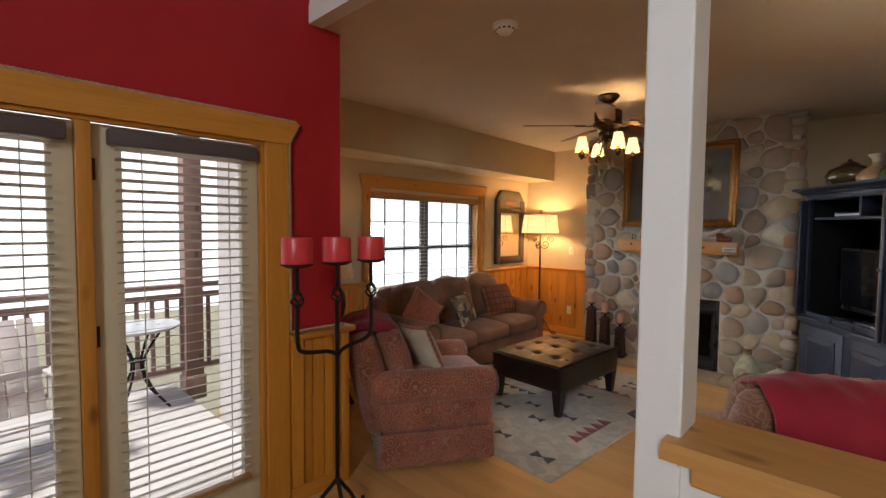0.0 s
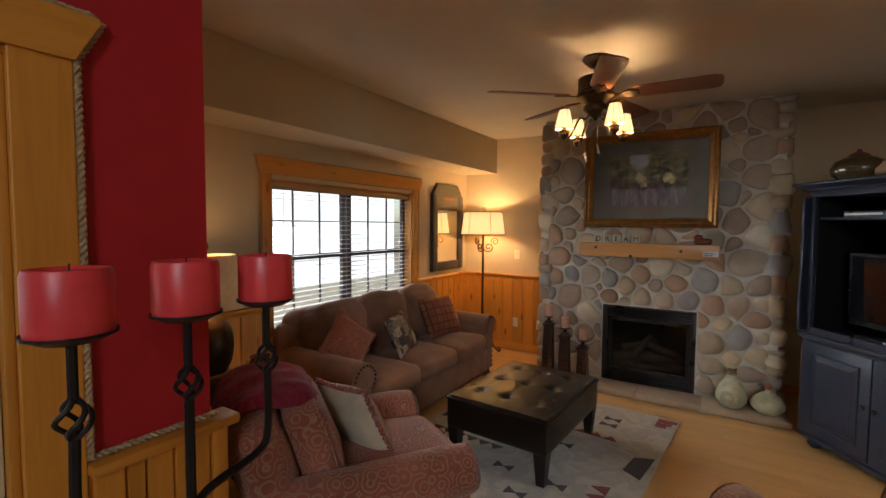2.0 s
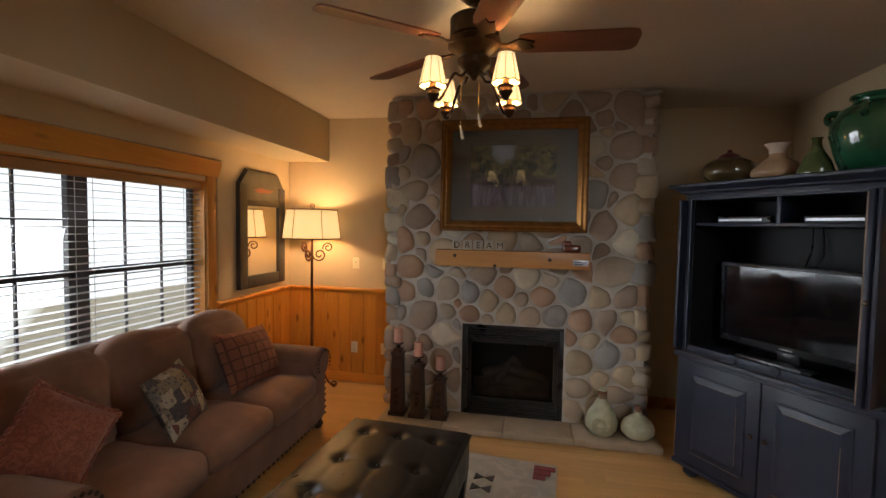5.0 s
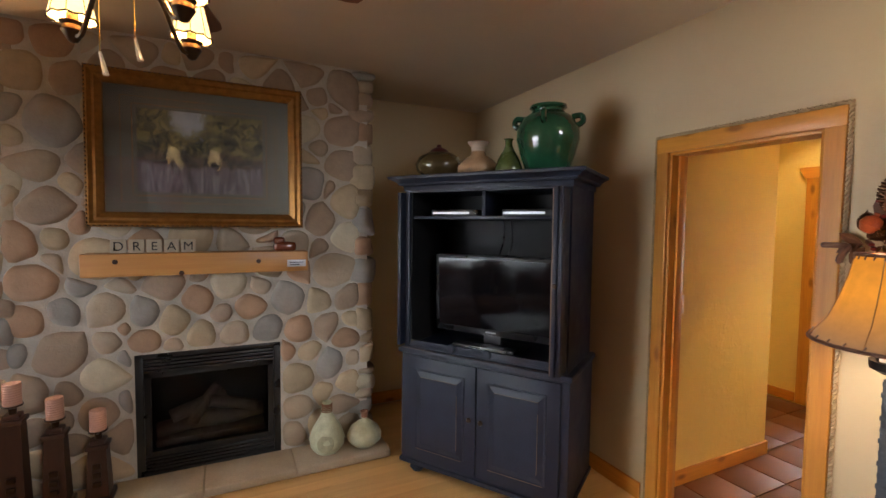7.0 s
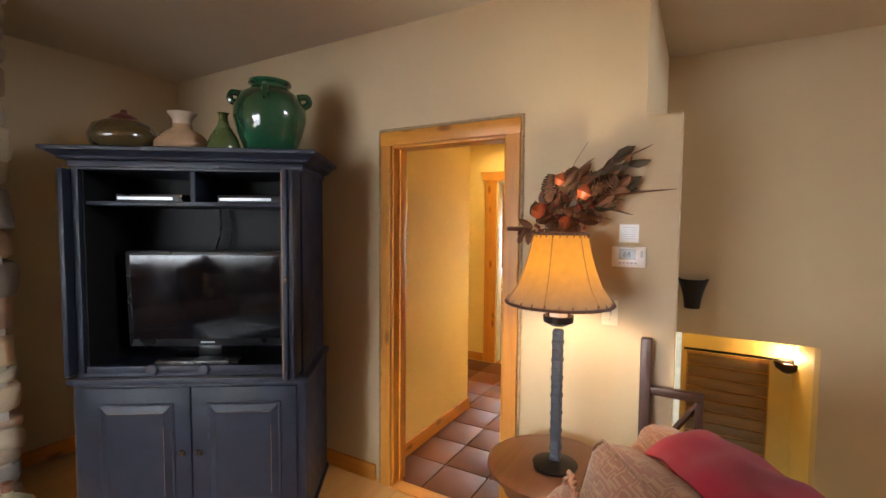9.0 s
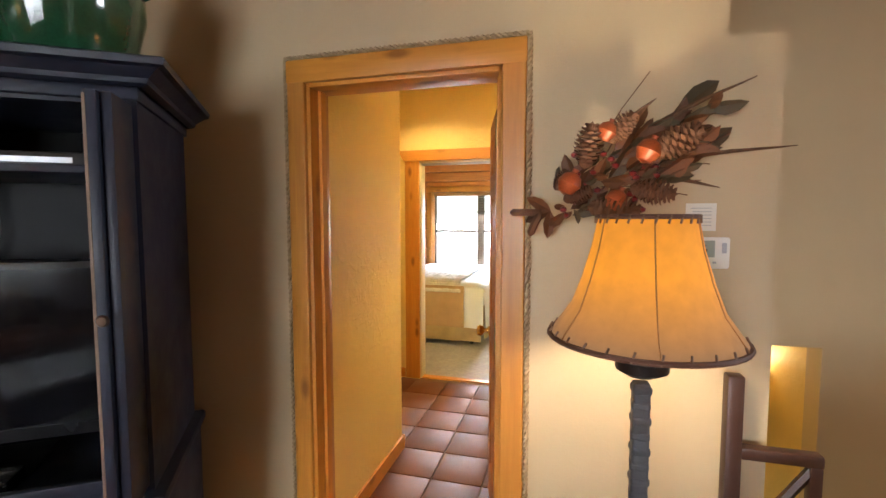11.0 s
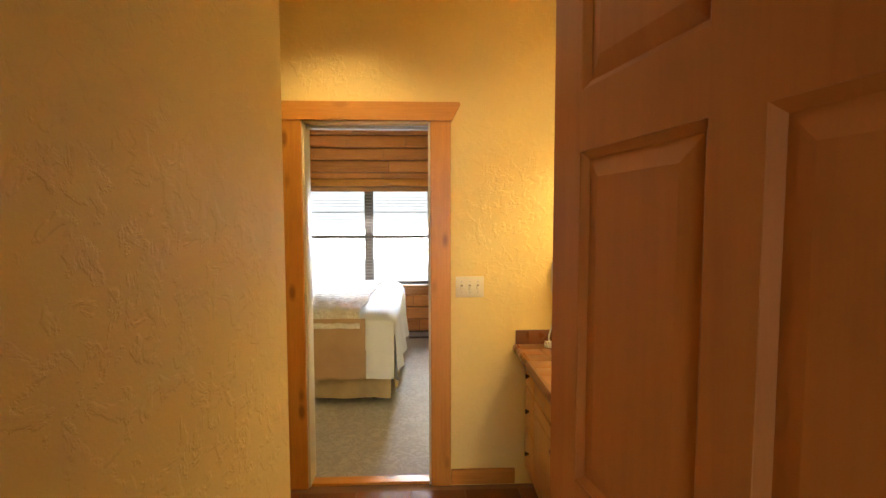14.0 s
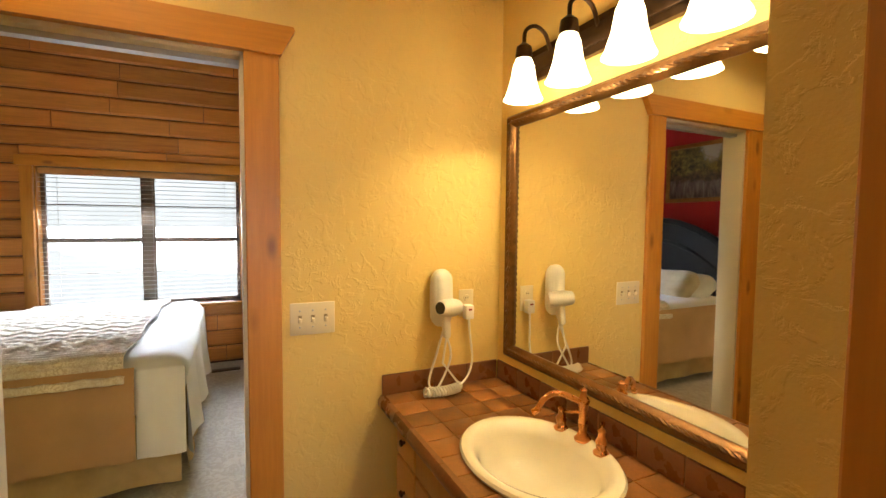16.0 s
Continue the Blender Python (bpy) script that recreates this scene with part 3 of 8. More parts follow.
part("rope_edge", rope_along([(RW + 0.016, 1.664, 0.98), (RW + 0.016, 1.664, 2.01), (RW + 0.016, 1.722, 2.115), (RW + 0.016, 1.702, 2.132), (RW + 0.016, -0.12, 2.132)], 0.010), ROPE, w2, "twisted hemp rope round the door head")

# deck doors with their casing
dc = structure("door_casing_deck", box((RW, RY1, 0.0), (RW + 0.022, 1.655, 2.02), 0.004), PINE_Z, "knotty pine casing of the deck doors")
hd = prism([(-0.12, 2.125), (-0.10, 2.005), (1.655, 2.005), (1.715, 2.115), (1.705, 2.125)], "x", RW, RW + 0.032)
part("head_board", hd, PINE_Y, dc, smooth=False)
part("head_stop", box((RW - 0.02, RY0, 1.985), (RW + 0.012, RY1, 2.013), 0.003), PINE_Y, dc)
part("mullion", box((RW - 0.10, 0.757, 0.0), (RW + 0.004, 0.81, 2.0), 0.004), PINE_Z, dc)
part("jamb", box((RW - 0.15, RY1 - 0.02, 0.0), (RW + 0.004, RY1, 2.0), 0.003), PINE_Z, dc)
part("casing_board", box((RW, -0.10, 0.0), (RW + 0.022, RY0, 2.02), 0.004), PINE_Z, dc)


def deck_door(y0, y1, slats_seed, name):
    """A cream glazed door with a raised wooden blind."""
    d = tagged(thing(name, "cream painted glass door with a wooden slatted blind", "door"), kind="structure")
    xf, xb = RW - 0.03, RW - 0.075
    g0, g1, z0, z1 = y0 + 0.105, y1 - 0.085, 0.24, 1.90
    part("stile", box((xb, y0, 0.01), (xf, g0, 1.985), 0.004), CREAM, d)
    part("stile", box((xb, g1, 0.01), (xf, y1, 1.985), 0.004), CREAM, d)
    part("rail", box((xb, g0, 0.01), (xf, g1, z0), 0.004), CREAM, d)
    part("rail", box((xb, g0, z1), (xf, g1, 1.985), 0.004), CREAM, d)
    p = part("pane", box((xb + 0.018, g0, z0), (xb + 0.024, g1, z1)), PANE, d, smooth=False)
    p.visible_shadow = False
    b = part("blind", box((xf + 0.004, y0 + 0.05, 1.90), (xf + 0.062, y1 - 0.025, 1.965), 0.006), VALANCE, d, "slatted wooden blind with a taupe head rail")
    n = 37
    me = mesh_of("slat", box((-0.022, 0, -0.0013), (0.022, y1 - y0 - 0.145, 0.0013)), SLAT_W)
    r2 = random.Random(slats_seed)
    for i in range(n):
        piece("slat", me, b, Matrix.Translation((xf + 0.036, y0 + 0.075, 1.885 - i * 0.0435)) @ Matrix.Rotation(radians(-13 + r2.uniform(-2, 2)), 4, "Y"))
    part("bottom_rail", box((xf + 0.012, y0 + 0.07, 0.252), (xf + 0.06, y1 - 0.07, 0.27), 0.004), SLAT, b)
    for yy in (y0 + 0.17, y1 - 0.16):
        part("cord", tube([(xf + 0.036, yy, 1.9), (xf + 0.036, yy, 0.26)], 0.0025, 5), SLAT_W, b)
    for z in (0.2, 1.05, 1.75):
        part("hinge", box((xf - 0.004, y0 - 0.012, z), (xf + 0.010, y0 + 0.012, z + 0.09), 0.002), BRONZE, d)
    return d


deck_door(0.813, 1.508, 1, "door_deck_right")
deck_door(0.05, 0.755, 2, "door_deck_left")

# west window
win = tagged(thing("window_west", "wide window with pine casing and open white blinds", "window"), kind="structure")
for a, b_ in ((3.315, WY0), (WY1, 5.355)):
    part("casing", box((W, a, WZ0 - 0.05), (W + 0.022, b_, 2.0), 0.004), PINE_Z, win)
part("head", prism([(3.30, 1.985), (3.27, 2.10), (3.285, 2.115), (5.40, 2.115), (5.415, 2.10), (5.37, 1.985)], "x", W, W + 0.032), PINE_Y, win, smooth=False)
part("sill", box((W - 0.12, WY0 - 0.06, WZ0 - 0.03), (W + 0.05, WY1 + 0.06, WZ0), 0.008), PINE_Y, win)
part("rope_edge", rope_along([(W + 0.014, 3.30, 1.0), (W + 0.014, 3.305, 1.98), (W + 0.014, 3.262, 2.115), (W + 0.014, 5.42, 2.125), (W + 0.014, 5.37, 1.98), (W + 0.014, 5.365, 1.0)], 0.008), ROPE, win)
for a, b_ in ((WY0, WY0 + 0.012), (WY1 - 0.012, WY1)):
    part("reveal", box((W - 0.15, a, WZ0), (W - 0.001, b_, WZ1)), PINE_Z, win)
part("reveal", box((W - 0.15, WY0, WZ1 - 0.012), (W - 0.001, WY1, WZ1)), PINE_Y, win)


def sashes(parent, x, y0, y1, z0, z1, mat, face=1, lites=3):
    """Two double-hung units side by side with dark meeting rails and thin bars."""
    mid, zm = (y0 + y1) / 2, z0 + (z1 - z0) * 0.49
    for a, b_ in ((y0, mid - 0.03), (mid + 0.03, y1)):
        f = part("sash", boxes(((x, a, z0), (x + 0.04, a + 0.03, z1)), ((x, b_ - 0.03, z0), (x + 0.04, b_, z1)), ((x, a, z0), (x + 0.04, b_, z0 + 0.035)),
                               ((x, a, z1 - 0.03), (x + 0.04, b_, z1)), ((x, a, zm - 0.022), (x + 0.04, b_, zm + 0.022))), mat, parent, "dark bronze window sash", smooth=False)
        for k in range(1, lites):
            yy = a + (b_ - a) * k / lites
            part("glazing_bar", box((x + 0.012, yy - 0.006, z0), (x + 0.028, yy + 0.006, z1)), mat, f, smooth=False)
        for zz in (z0 + (zm - z0) * 0.5, zm + (z1 - zm) * 0.5):
            part("glazing_bar", box((x + 0.012, a, zz - 0.006), (x + 0.028, b_, zz + 0.006)), mat, f, smooth=False)
        p = part("pane", box((x + 0.016, a + 0.02, z0 + 0.02), (x + 0.020, b_ - 0.02, z1 - 0.02)), PANE, parent, smooth=False)
        p.visible_shadow = False
    part("mullion", box((x - 0.004, mid - 0.03, z0), (x + 0.044, mid + 0.03, z1)), mat, parent, smooth=False)


SASH = plain("bronze_sash", (0.055, 0.045, 0.045), 0.45)
sashes(win, W - 0.14, WY0 + 0.012, WY1 - 0.012, WZ0, WZ1 - 0.012, SASH)


def window_blind(parent, x, y0, y1, z0, z1, mat, tilt=2, step=0.043):
    b = part("blind", box((x - 0.03, y0, z1 - 0.06), (x + 0.03, y1, z1), 0.005), SLAT, parent, "open horizontal slats under a wooden head rail")
    me = mesh_of("slat", box((-0.021, 0, -0.0012), (0.021, y1 - y0, 0.0012)), mat)
    for i in range(int((z1 - 0.09 - z0) / step)):
        piece("slat", me, b, Matrix.Translation((x, y0, z1 - 0.09 - i * step)) @ Matrix.Rotation(radians(tilt), 4, "Y"))
    for k in (0.08, 0.47, 0.53, 0.92):
        yy = y0 + (y1 - y0) * k
        part("cord", tube([(x, yy, z1 - 0.05), (x, yy, z0)], 0.002, 5), mat, b)
    return b


BLINDW = plain("white_blind_slat", (0.62, 0.60, 0.57), 0.45, var=0.04)
window_blind(win, W - 0.055, WY0 + 0.016, WY1 - 0.016, WZ0 + 0.02, WZ1 - 0.014, BLINDW)

# doorway to the bath: jambs, casing, rope
dw = structure("doorway_casing", boxes(((E - 0.022, DN - 0.004, 0), (E, DN + 0.066, DH + 0.075), 0.005), ((E - 0.022, DS - 0.072, 0), (E, DS + 0.004, DH + 0.075), 0.005)), PINE_Z, "honey pine door casing edged with rope")
part("head", box((E - 0.024, DS - 0.074, DH - 0.004), (E - 0.001, DN + 0.068, DH + 0.076), 0.005), PINE_Y, dw)
part("jamb", box((E - 0.004, DN - 0.018, 0), (E + 0.125, DN, DH), 0.002), PINE_Z, dw)
part("jamb", box((E - 0.004, DS, 0), (E + 0.125, DS + 0.018, DH), 0.002), PINE_Z, dw)
part("jamb_head", box((E - 0.004, DS, DH - 0.018), (E + 0.125, DN, DH), 0.002), PINE_Y, dw)
part("stop", boxes(((E + 0.05, DN - 0.030, 0), (E + 0.085, DN - 0.018, DH - 0.018)), ((E + 0.05, DS + 0.018, 0), (E + 0.085, DS + 0.030, DH - 0.018))), PINE_Z, dw, smooth=False)
part("rope_edge", rope_along([(E - 0.012, DN + 0.075, 0.0), (E - 0.012, DN + 0.075, DH + 0.086), (E - 0.012, DS - 0.082, DH + 0.086), (E - 0.012, DS - 0.082, 0.0)], 0.009), ROPE, dw, "twisted hemp rope")
structure("threshold", box((E - 0.03, DS + 0.018, 0.0), (E + 0.06, DN - 0.018, 0.012), 0.004), PINE_Y, "pine threshold strip")

# ---------- fireplace ----------
FX0, FX1, FY = -1.75, 0.37, 5.86
fp = thing("fireplace", "floor-to-ceiling river rock fireplace with a black gas insert", "fireplace")
IX0, IX1, IZ0, IZ1 = -1.09, -0.262, 0.06, 0.82
for a, b_ in (((FX0 + 0.03, FY - 0.018, 0.06), (IX0 + 0.01, N - 0.03, H)), ((IX1 - 0.01, FY - 0.018, 0.06), (FX1 - 0.03, N - 0.03, H)), ((IX0 + 0.01, FY - 0.018, IZ1 - 0.01), (IX1 - 0.01, N - 0.03, H)), ((IX0, 6.2, 0.06), (IX1, N - 0.03, IZ1))):
    part("mortar_bed", box(a, b_), GROUT, fp, "grey mortar between the stones", smooth=False)
hs = part("hearth", box((FX0 + 0.02, 5.56, 0.0), (0.43, 5.96, 0.045), 0.010), HEARTH, fp, "low sandstone hearth slab")
xs = [FX0 + 0.02, -1.2, -0.72, -0.2, 0.43]
for a, b_ in zip(xs, xs[1:]):
    part("hearth_stone", box((a + 0.004, 5.545, 0.012), (b_ - 0.004, 5.86, 0.062), 0.010), HEARTH, fp)


def clip(poly, p, n):
    """Keep the part of a polygon on the side of p that n points away from."""
    out = []
    for i in range(len(poly)):
        a, b_ = poly[i], poly[(i + 1) % len(poly)]
        da, db = (a - p).dot(n), (b_ - p).dot(n)
        if da <= 0:
            out.append(a)
        if (da < 0 < db) or (db < 0 < da):
            out.append(a.lerp(b_, da / (da - db)))
    return out


def pack_stones(seed):
    """Seats for rounded river stones: the large ones first, then smaller ones between them."""
    r = random.Random(seed)
    seats = []
    for rad, n in ((0.135, 9), (0.110, 28), (0.090, 45), (0.072, 60), (0.056, 60), (0.044, 40)):
        made = tries = 0
        while made < n and tries < 2600:
            tries += 1
            x, z = r.uniform(FX0 + 0.15, FX1 - 0.15), r.uniform(0.10, H - 0.05)
            if IX0 - rad * 0.75 < x < IX1 + rad * 0.75 and z < IZ1 + rad * 0.75:
                continue
            if all((x - a) ** 2 + (z - b_) ** 2 > ((rad + q) * 0.93) ** 2 for a, b_, q in seats):
                seats.append((x, z, rad))
                made += 1
    return seats


STONES = []
for i, c in enumerate(((0.36, 0.285, 0.205), (0.31, 0.23, 0.165), (0.40, 0.31, 0.20), (0.34, 0.215, 0.135), (0.27, 0.25, 0.225), (0.46, 0.40, 0.29))):
    STONES.append(plain("river_rock_%s" % "abcdef"[i], c, 0.8, var=0.38, scale=14, bumpy=0.6, bscale=38, obj_random=0.2))
seats = pack_stones(11)
rs = random.Random(3)
for (x, z, rad) in seats:
    c = Vector((x, z))
    poly = [Vector((FX0 + 0.075, 0.065)), Vector((FX1 - 0.075, 0.065)), Vector((FX1 - 0.075, H - 0.005)), Vector((FX0 + 0.075, H - 0.005))]
    for (a, b_, q) in seats:
        d = Vector((a, b_)) - c
        L = d.length
        if 0 < L < 0.6:
            n = d / L
            poly = clip(poly, c + n * (L * 0.5 + (rad * rad - q * q) / (2 * L)), n)
    if z < IZ1 + 0.3 and IX0 - 0.3 < x < IX1 + 0.3:
        if x < IX0:
            poly = clip(poly, Vector((IX0, 0)), Vector((1, 0)))
        elif x > IX1:
            poly = clip(poly, Vector((IX1, 0)), Vector((-1, 0)))
        else:
            poly = clip(poly, Vector((0, IZ1)), Vector((0, -1)))
    if len(poly) < 3:
        continue
    cen = sum(poly, Vector((0, 0))) / len(poly)
    poly = [cen + (p - cen) * min(1, (rad * 2.1) / max((p - cen).length, 1e-6)) for p in poly]
    gap = rs.uniform(0.003, 0.008)
    poly = [p + (cen - p).normalized() * min(gap, (cen - p).length * 0.2) for p in poly]
    for _ in range(3):
        poly = [q for i in range(len(poly)) for q in (poly[i].lerp(poly[(i + 1) % len(poly)], 0.25), poly[i].lerp(poly[(i + 1) % len(poly)], 0.75))]
    poly = poly[::max(1, len(poly) // 18)]
    hgt = min(0.050, 0.033 + rad * 0.12) * rs.uniform(0.75, 1.15)
    tip = Vector((rs.uniform(-0.12, 0.12), rs.uniform(-0.12, 0.12))) * rad
    bm = bmesh.new()
    rings = []
    for k, dpt in ((1.0, 0.10), (0.985, -0.22), (0.92, -0.52), (0.78, -0.80), (0.52, -0.96)):
        rings.append([bm.verts.new((cen.x + tip.x * (1 - k) + (p.x - cen.x) * k, FY + dpt * hgt - 0.002, cen.y + tip.y * (1 - k) + (p.y - cen.y) * k)) for p in poly])
    for p, q in zip(rings, rings[1:]):
        for i in range(len(p)):
            j = (i + 1) % len(p)
            bm.faces.new((p[i], p[j], q[j], q[i]))
    bm.faces.new(rings[-1])
    for v in bm.verts:
        w = noise.noise_vector(Vector((v.co.x * 17, rad * 90, v.co.z * 17)))
        v.co += Vector((w.x * 0.007, w.y * 0.008, w.z * 0.007))
    part("stone", bm, STONES[rs.choices(range(6), weights=(5, 4, 3, 2, 2, 2))[0]], fp)
# corner stones that turn the edge
for xe, sg in ((FX0 + 0.04, -1), (FX1 - 0.04, 1)):
    z = 0.07
    while z < H - 0.05:
        hh = min(rs.uniform(0.075, 0.20), H - 0.004 - z)
        wd = rs.uniform(0.12, 0.21)
        part("corner_stone", cushion((wd, 0.15, hh + 0.004), 0.040, 0.006, 6, pose(xe - sg * (wd - 0.13) * 0.5, FY + 0.042, z + hh / 2, rs.uniform(-4, 4), rs.uniform(-7, 7), rs.uniform(-5, 5)), wob=0.030, seed=z * 7 + sg), STONES[rs.choices(range(6), weights=(4, 3, 3, 2, 2, 3))[0]], fp)
        z += hh

ins = part("gas_insert", boxes(((IX0, FY - 0.02, IZ0), (IX0 + 0.045, 6.15, IZ1), 0.006), ((IX1 - 0.045, FY - 0.02, IZ0), (IX1, 6.15, IZ1), 0.006), ((IX0, FY - 0.02, IZ1 - 0.03), (IX1, 6.15, IZ1), 0.006), ((IX0, FY - 0.02, IZ0), (IX1, 6.15, IZ0 + 0.02), 0.005), ((IX0, 6.13, IZ0), (IX1, 6.16, IZ1))), FIREBLACK, fp, "black steel gas fireplace insert")
for k in range(4):
    part("louvre", box((IX0 + 0.04, FY - 0.012, IZ1 - 0.055 - k * 0.022), (IX1 - 0.04, FY + 0.03, IZ1 - 0.042 - k * 0.022), 0.003), FIREBLACK, ins)
    part("louvre", box((IX0 + 0.04, FY - 0.012, IZ0 + 0.028 + k * 0.022), (IX1 - 0.04, FY + 0.03, IZ0 + 0.041 + k * 0.022), 0.003), FIREBLACK, ins)
part("glass_frame", boxes(((IX0 + 0.045, FY, 0.19), (IX0 + 0.08, FY + 0.02, 0.70)), ((IX1 - 0.08, FY, 0.19), (IX1 - 0.045, FY + 0.02, 0.70)), ((IX0 + 0.045, FY, 0.665), (IX1 - 0.045, FY + 0.02, 0.71)), ((IX0 + 0.045, FY, 0.165), (IX1 - 0.045, FY + 0.02, 0.20))), FIREBLACK, ins, smooth=False)
FGLASS = glass("fire_front_glass", (0.75, 0.75, 0.75))
part("fire_glass", box((IX0 + 0.08, FY + 0.012, 0.20), (IX1 - 0.08, FY + 0.016, 0.67)), FGLASS, ins, smooth=False)
for (a, b_, r_) in (((-1.0, 6.02, 0.27), (-0.36, 6.06, 0.30), 0.05), ((-0.92, 5.98, 0.36), (-0.60, 6.08, 0.43), 0.045), ((-0.70, 6.0, 0.42), (-0.42, 6.05, 0.34), 0.04), ((-0.80, 5.96, 0.30), (-0.66, 6.06, 0.50), 0.035)):
    pts = [Vector(a).lerp(Vector(b_), k / 6) + noise.noise_vector(Vector((k, a[0] * 7, 0))) * 0.02 for k in range(7)]
    part("ceramic_log", tube(pts, [r_ * (1 + 0.25 * noise.noise(Vector((k, r_ * 90, 1)))) for k in range(7)], 9), LOGCER, ins)
part("burner", box((-1.0, 5.93, 0.19), (-0.36, 6.11, 0.235), 0.01), LOGCER, ins)

mantel = thing("mantel_shelf", "thick honey-coloured fir mantel beam with dark knots", "mantel", pose(-0.70, 5.69, 1.31))
part("beam", box((-0.60, 0, 0), (0.60, 0.15, 0.13), 0.008), MANTELWOOD, mantel)
for x, z in ((-0.44, 0.085), (0.30, 0.07), (-0.12, 0.012)):
    part("peg", lathe([(0, 0.004), (0.012, 0.003), (0.014, 0)], 12, pose(x, -0.001, z, 90)), DARKWOOD, mantel)
pl = part("name_plate", box((0.47, -0.006, 0.03), (0.585, 0.0, 0.075), 0.002), SILVER, mantel, "small metal plate")
for k, wd in enumerate((0.085, 0.06)):
    part("text_bar", box((0.485, -0.0085, 0.056 - k * 0.015), (0.485 + wd, -0.006, 0.061 - k * 0.015)), BLACKPL, pl, smooth=False)

# ---------- things: living room ----------
# framed landscape over the mantel
pic = thing("framed_painting", "landscape print with a wide mat in an ornate gilded frame", "painting", pose(-0.70, FY - 0.075, 2.035, -2))
PW, PH = 0.575, 0.445
for s, lab in ((0, "rope-carved gilded frame"),):
    fr = bmesh.new()
    prof = [(0.0, 0.0), (0.0, -0.035), (0.018, -0.045), (0.035, -0.030), (0.050, -0.038), (0.075, -0.018), (0.085, -0.010), (0.085, 0.0)]
    corners = [(-1, -1), (1, -1), (1, 1), (-1, 1)]
    loops = [[fr.verts.new((cx * (PW - d), dep, cz * (PH - d))) for d, dep in prof] for cx, cz in corners]
    for i in range(4):
        p, q = loops[i], loops[(i + 1) % 4]
        for k in range(len(prof) - 1):
            fr.faces.new((p[k], p[k + 1], q[k + 1], q[k]))
    frame_part = part("frame", fr, GILT, pic, lab)
bead = lathe([(0, -0.006), (0.006, 0), (0, 0.006)], 6)
bead_me = mesh_of("bead", bead, BRONZE, True)
k = 0
for i in range(46):
    for zz in (-PH + 0.006, PH - 0.006):
        piece("bead", bead_me, frame_part, Matrix.Translation((-PW + 0.012 + i * (2 * PW - 0.024) / 45, -0.037, zz)) @ Matrix.Diagonal((1.9, 1, 1, 1)))
for i in range(36):
    for xx in (-PW + 0.006, PW - 0.006):
        piece("bead", bead_me, frame_part, Matrix.Translation((xx, -0.037, -PH + 0.02 + i * (2 * PH - 0.04) / 35)) @ Matrix.Diagonal((1, 1, 1.9, 1)))
MATBOARD = plain("taupe_mat_board", (0.12, 0.105, 0.075), 0.5, var=0.05)
part("mat_board", box((-PW + 0.08, -0.008, -PH + 0.08), (PW - 0.08, -0.002, PH - 0.08)), MATBOARD, pic, smooth=False)
part("mat_line", boxes(((-0.415, -0.0095, -0.305), (0.415, -0.008, -0.302)), ((-0.415, -0.0095, 0.302), (0.415, -0.008, 0.305)), ((-0.415, -0.0095, -0.302), (-0.412, -0.008, 0.302)), ((0.412, -0.0095, -0.302), (0.415, -0.008, 0.302))), GILT, pic, smooth=False)
part("mat_line", boxes(((-0.36, -0.0095, -0.265), (0.36, -0.008, -0.261)), ((-0.36, -0.0095, 0.261), (0.36, -0.008, 0.265)), ((-0.36, -0.0095, -0.261), (-0.356, -0.008, 0.261)), ((0.356, -0.0095, -0.261), (0.36, -0.008, 0.261))), GILT, pic, smooth=False)
LAND, nt, b = nodes_of("landscape_print")
tc = nt.nodes.new("ShaderNodeTexCoord")
sp = nt.nodes.new("ShaderNodeSeparateXYZ")
nt.links.new(tc.outputs["Generated"], sp.inputs[0])
vec = coords(nt, world_space=False)
leafy = noise_tex(nt, vec, 17, 6, 0.7, 0.8)
clump = noise_tex(nt, vec, 6, 3, 0.5, 0.4)
wob = nt.nodes.new("ShaderNodeMath")
wob.operation = "MULTIPLY_ADD"
nt.links.new(clump, wob.inputs[0])
wob.inputs[1].default_value = 0.30
nt.links.new(sp.outputs["Z"], wob.inputs[2])
water = ramp(nt, noise_tex(nt, coords(nt, (26, 1, 5), world_space=False), 1.0, 5, 0.6, 0.6), [(0.35, (0.05, 0.04, 0.046)), (0.52, (0.15, 0.115, 0.12)), (0.66, (0.24, 0.20, 0.20))])
trees = ramp(nt, leafy, [(0.36, (0.016, 0.014, 0.010)), (0.48, (0.09, 0.076, 0.03)), (0.60, (0.25, 0.19, 0.06)), (0.72, (0.28, 0.21, 0.08))])
bank = ramp(nt, leafy, [(0.4, (0.018, 0.014, 0.014)), (0.6, (0.12, 0.075, 0.045))])
col = mix(nt, water, bank, ramp(nt, wob.outputs[0], [(0.46, (0, 0, 0)), (0.52, (1, 1, 1))]))
col = mix(nt, col, trees, ramp(nt, wob.outputs[0], [(0.60, (0, 0, 0)), (0.68, (1, 1, 1))]))
dist = nt.nodes.new("ShaderNodeVectorMath")
dist.operation = "DISTANCE"
mp = nt.nodes.new("ShaderNodeMapping")
mp.inputs["Scale"].default_value = (1.7, 0, 0.8)
nt.links.new(tc.outputs["Generated"], mp.inputs[0])
nt.links.new(mp.outputs[0], dist.inputs[0])
dist.inputs[1].default_value = (0.66, 0, 0.78)
skyr = nt.nodes.new("ShaderNodeMath")
skyr.operation = "MULTIPLY_ADD"
nt.links.new(leafy, skyr.inputs[0])
skyr.inputs[1].default_value = 0.5
nt.links.new(dist.outputs["Value"], skyr.inputs[2])
col = mix(nt, col, (0.42, 0.40, 0.40), ramp(nt, skyr.outputs[0], [(0.42, (0.9,) * 3), (0.52, (0, 0, 0))]))
nt.links.new(col, b.inputs["Base Color"])
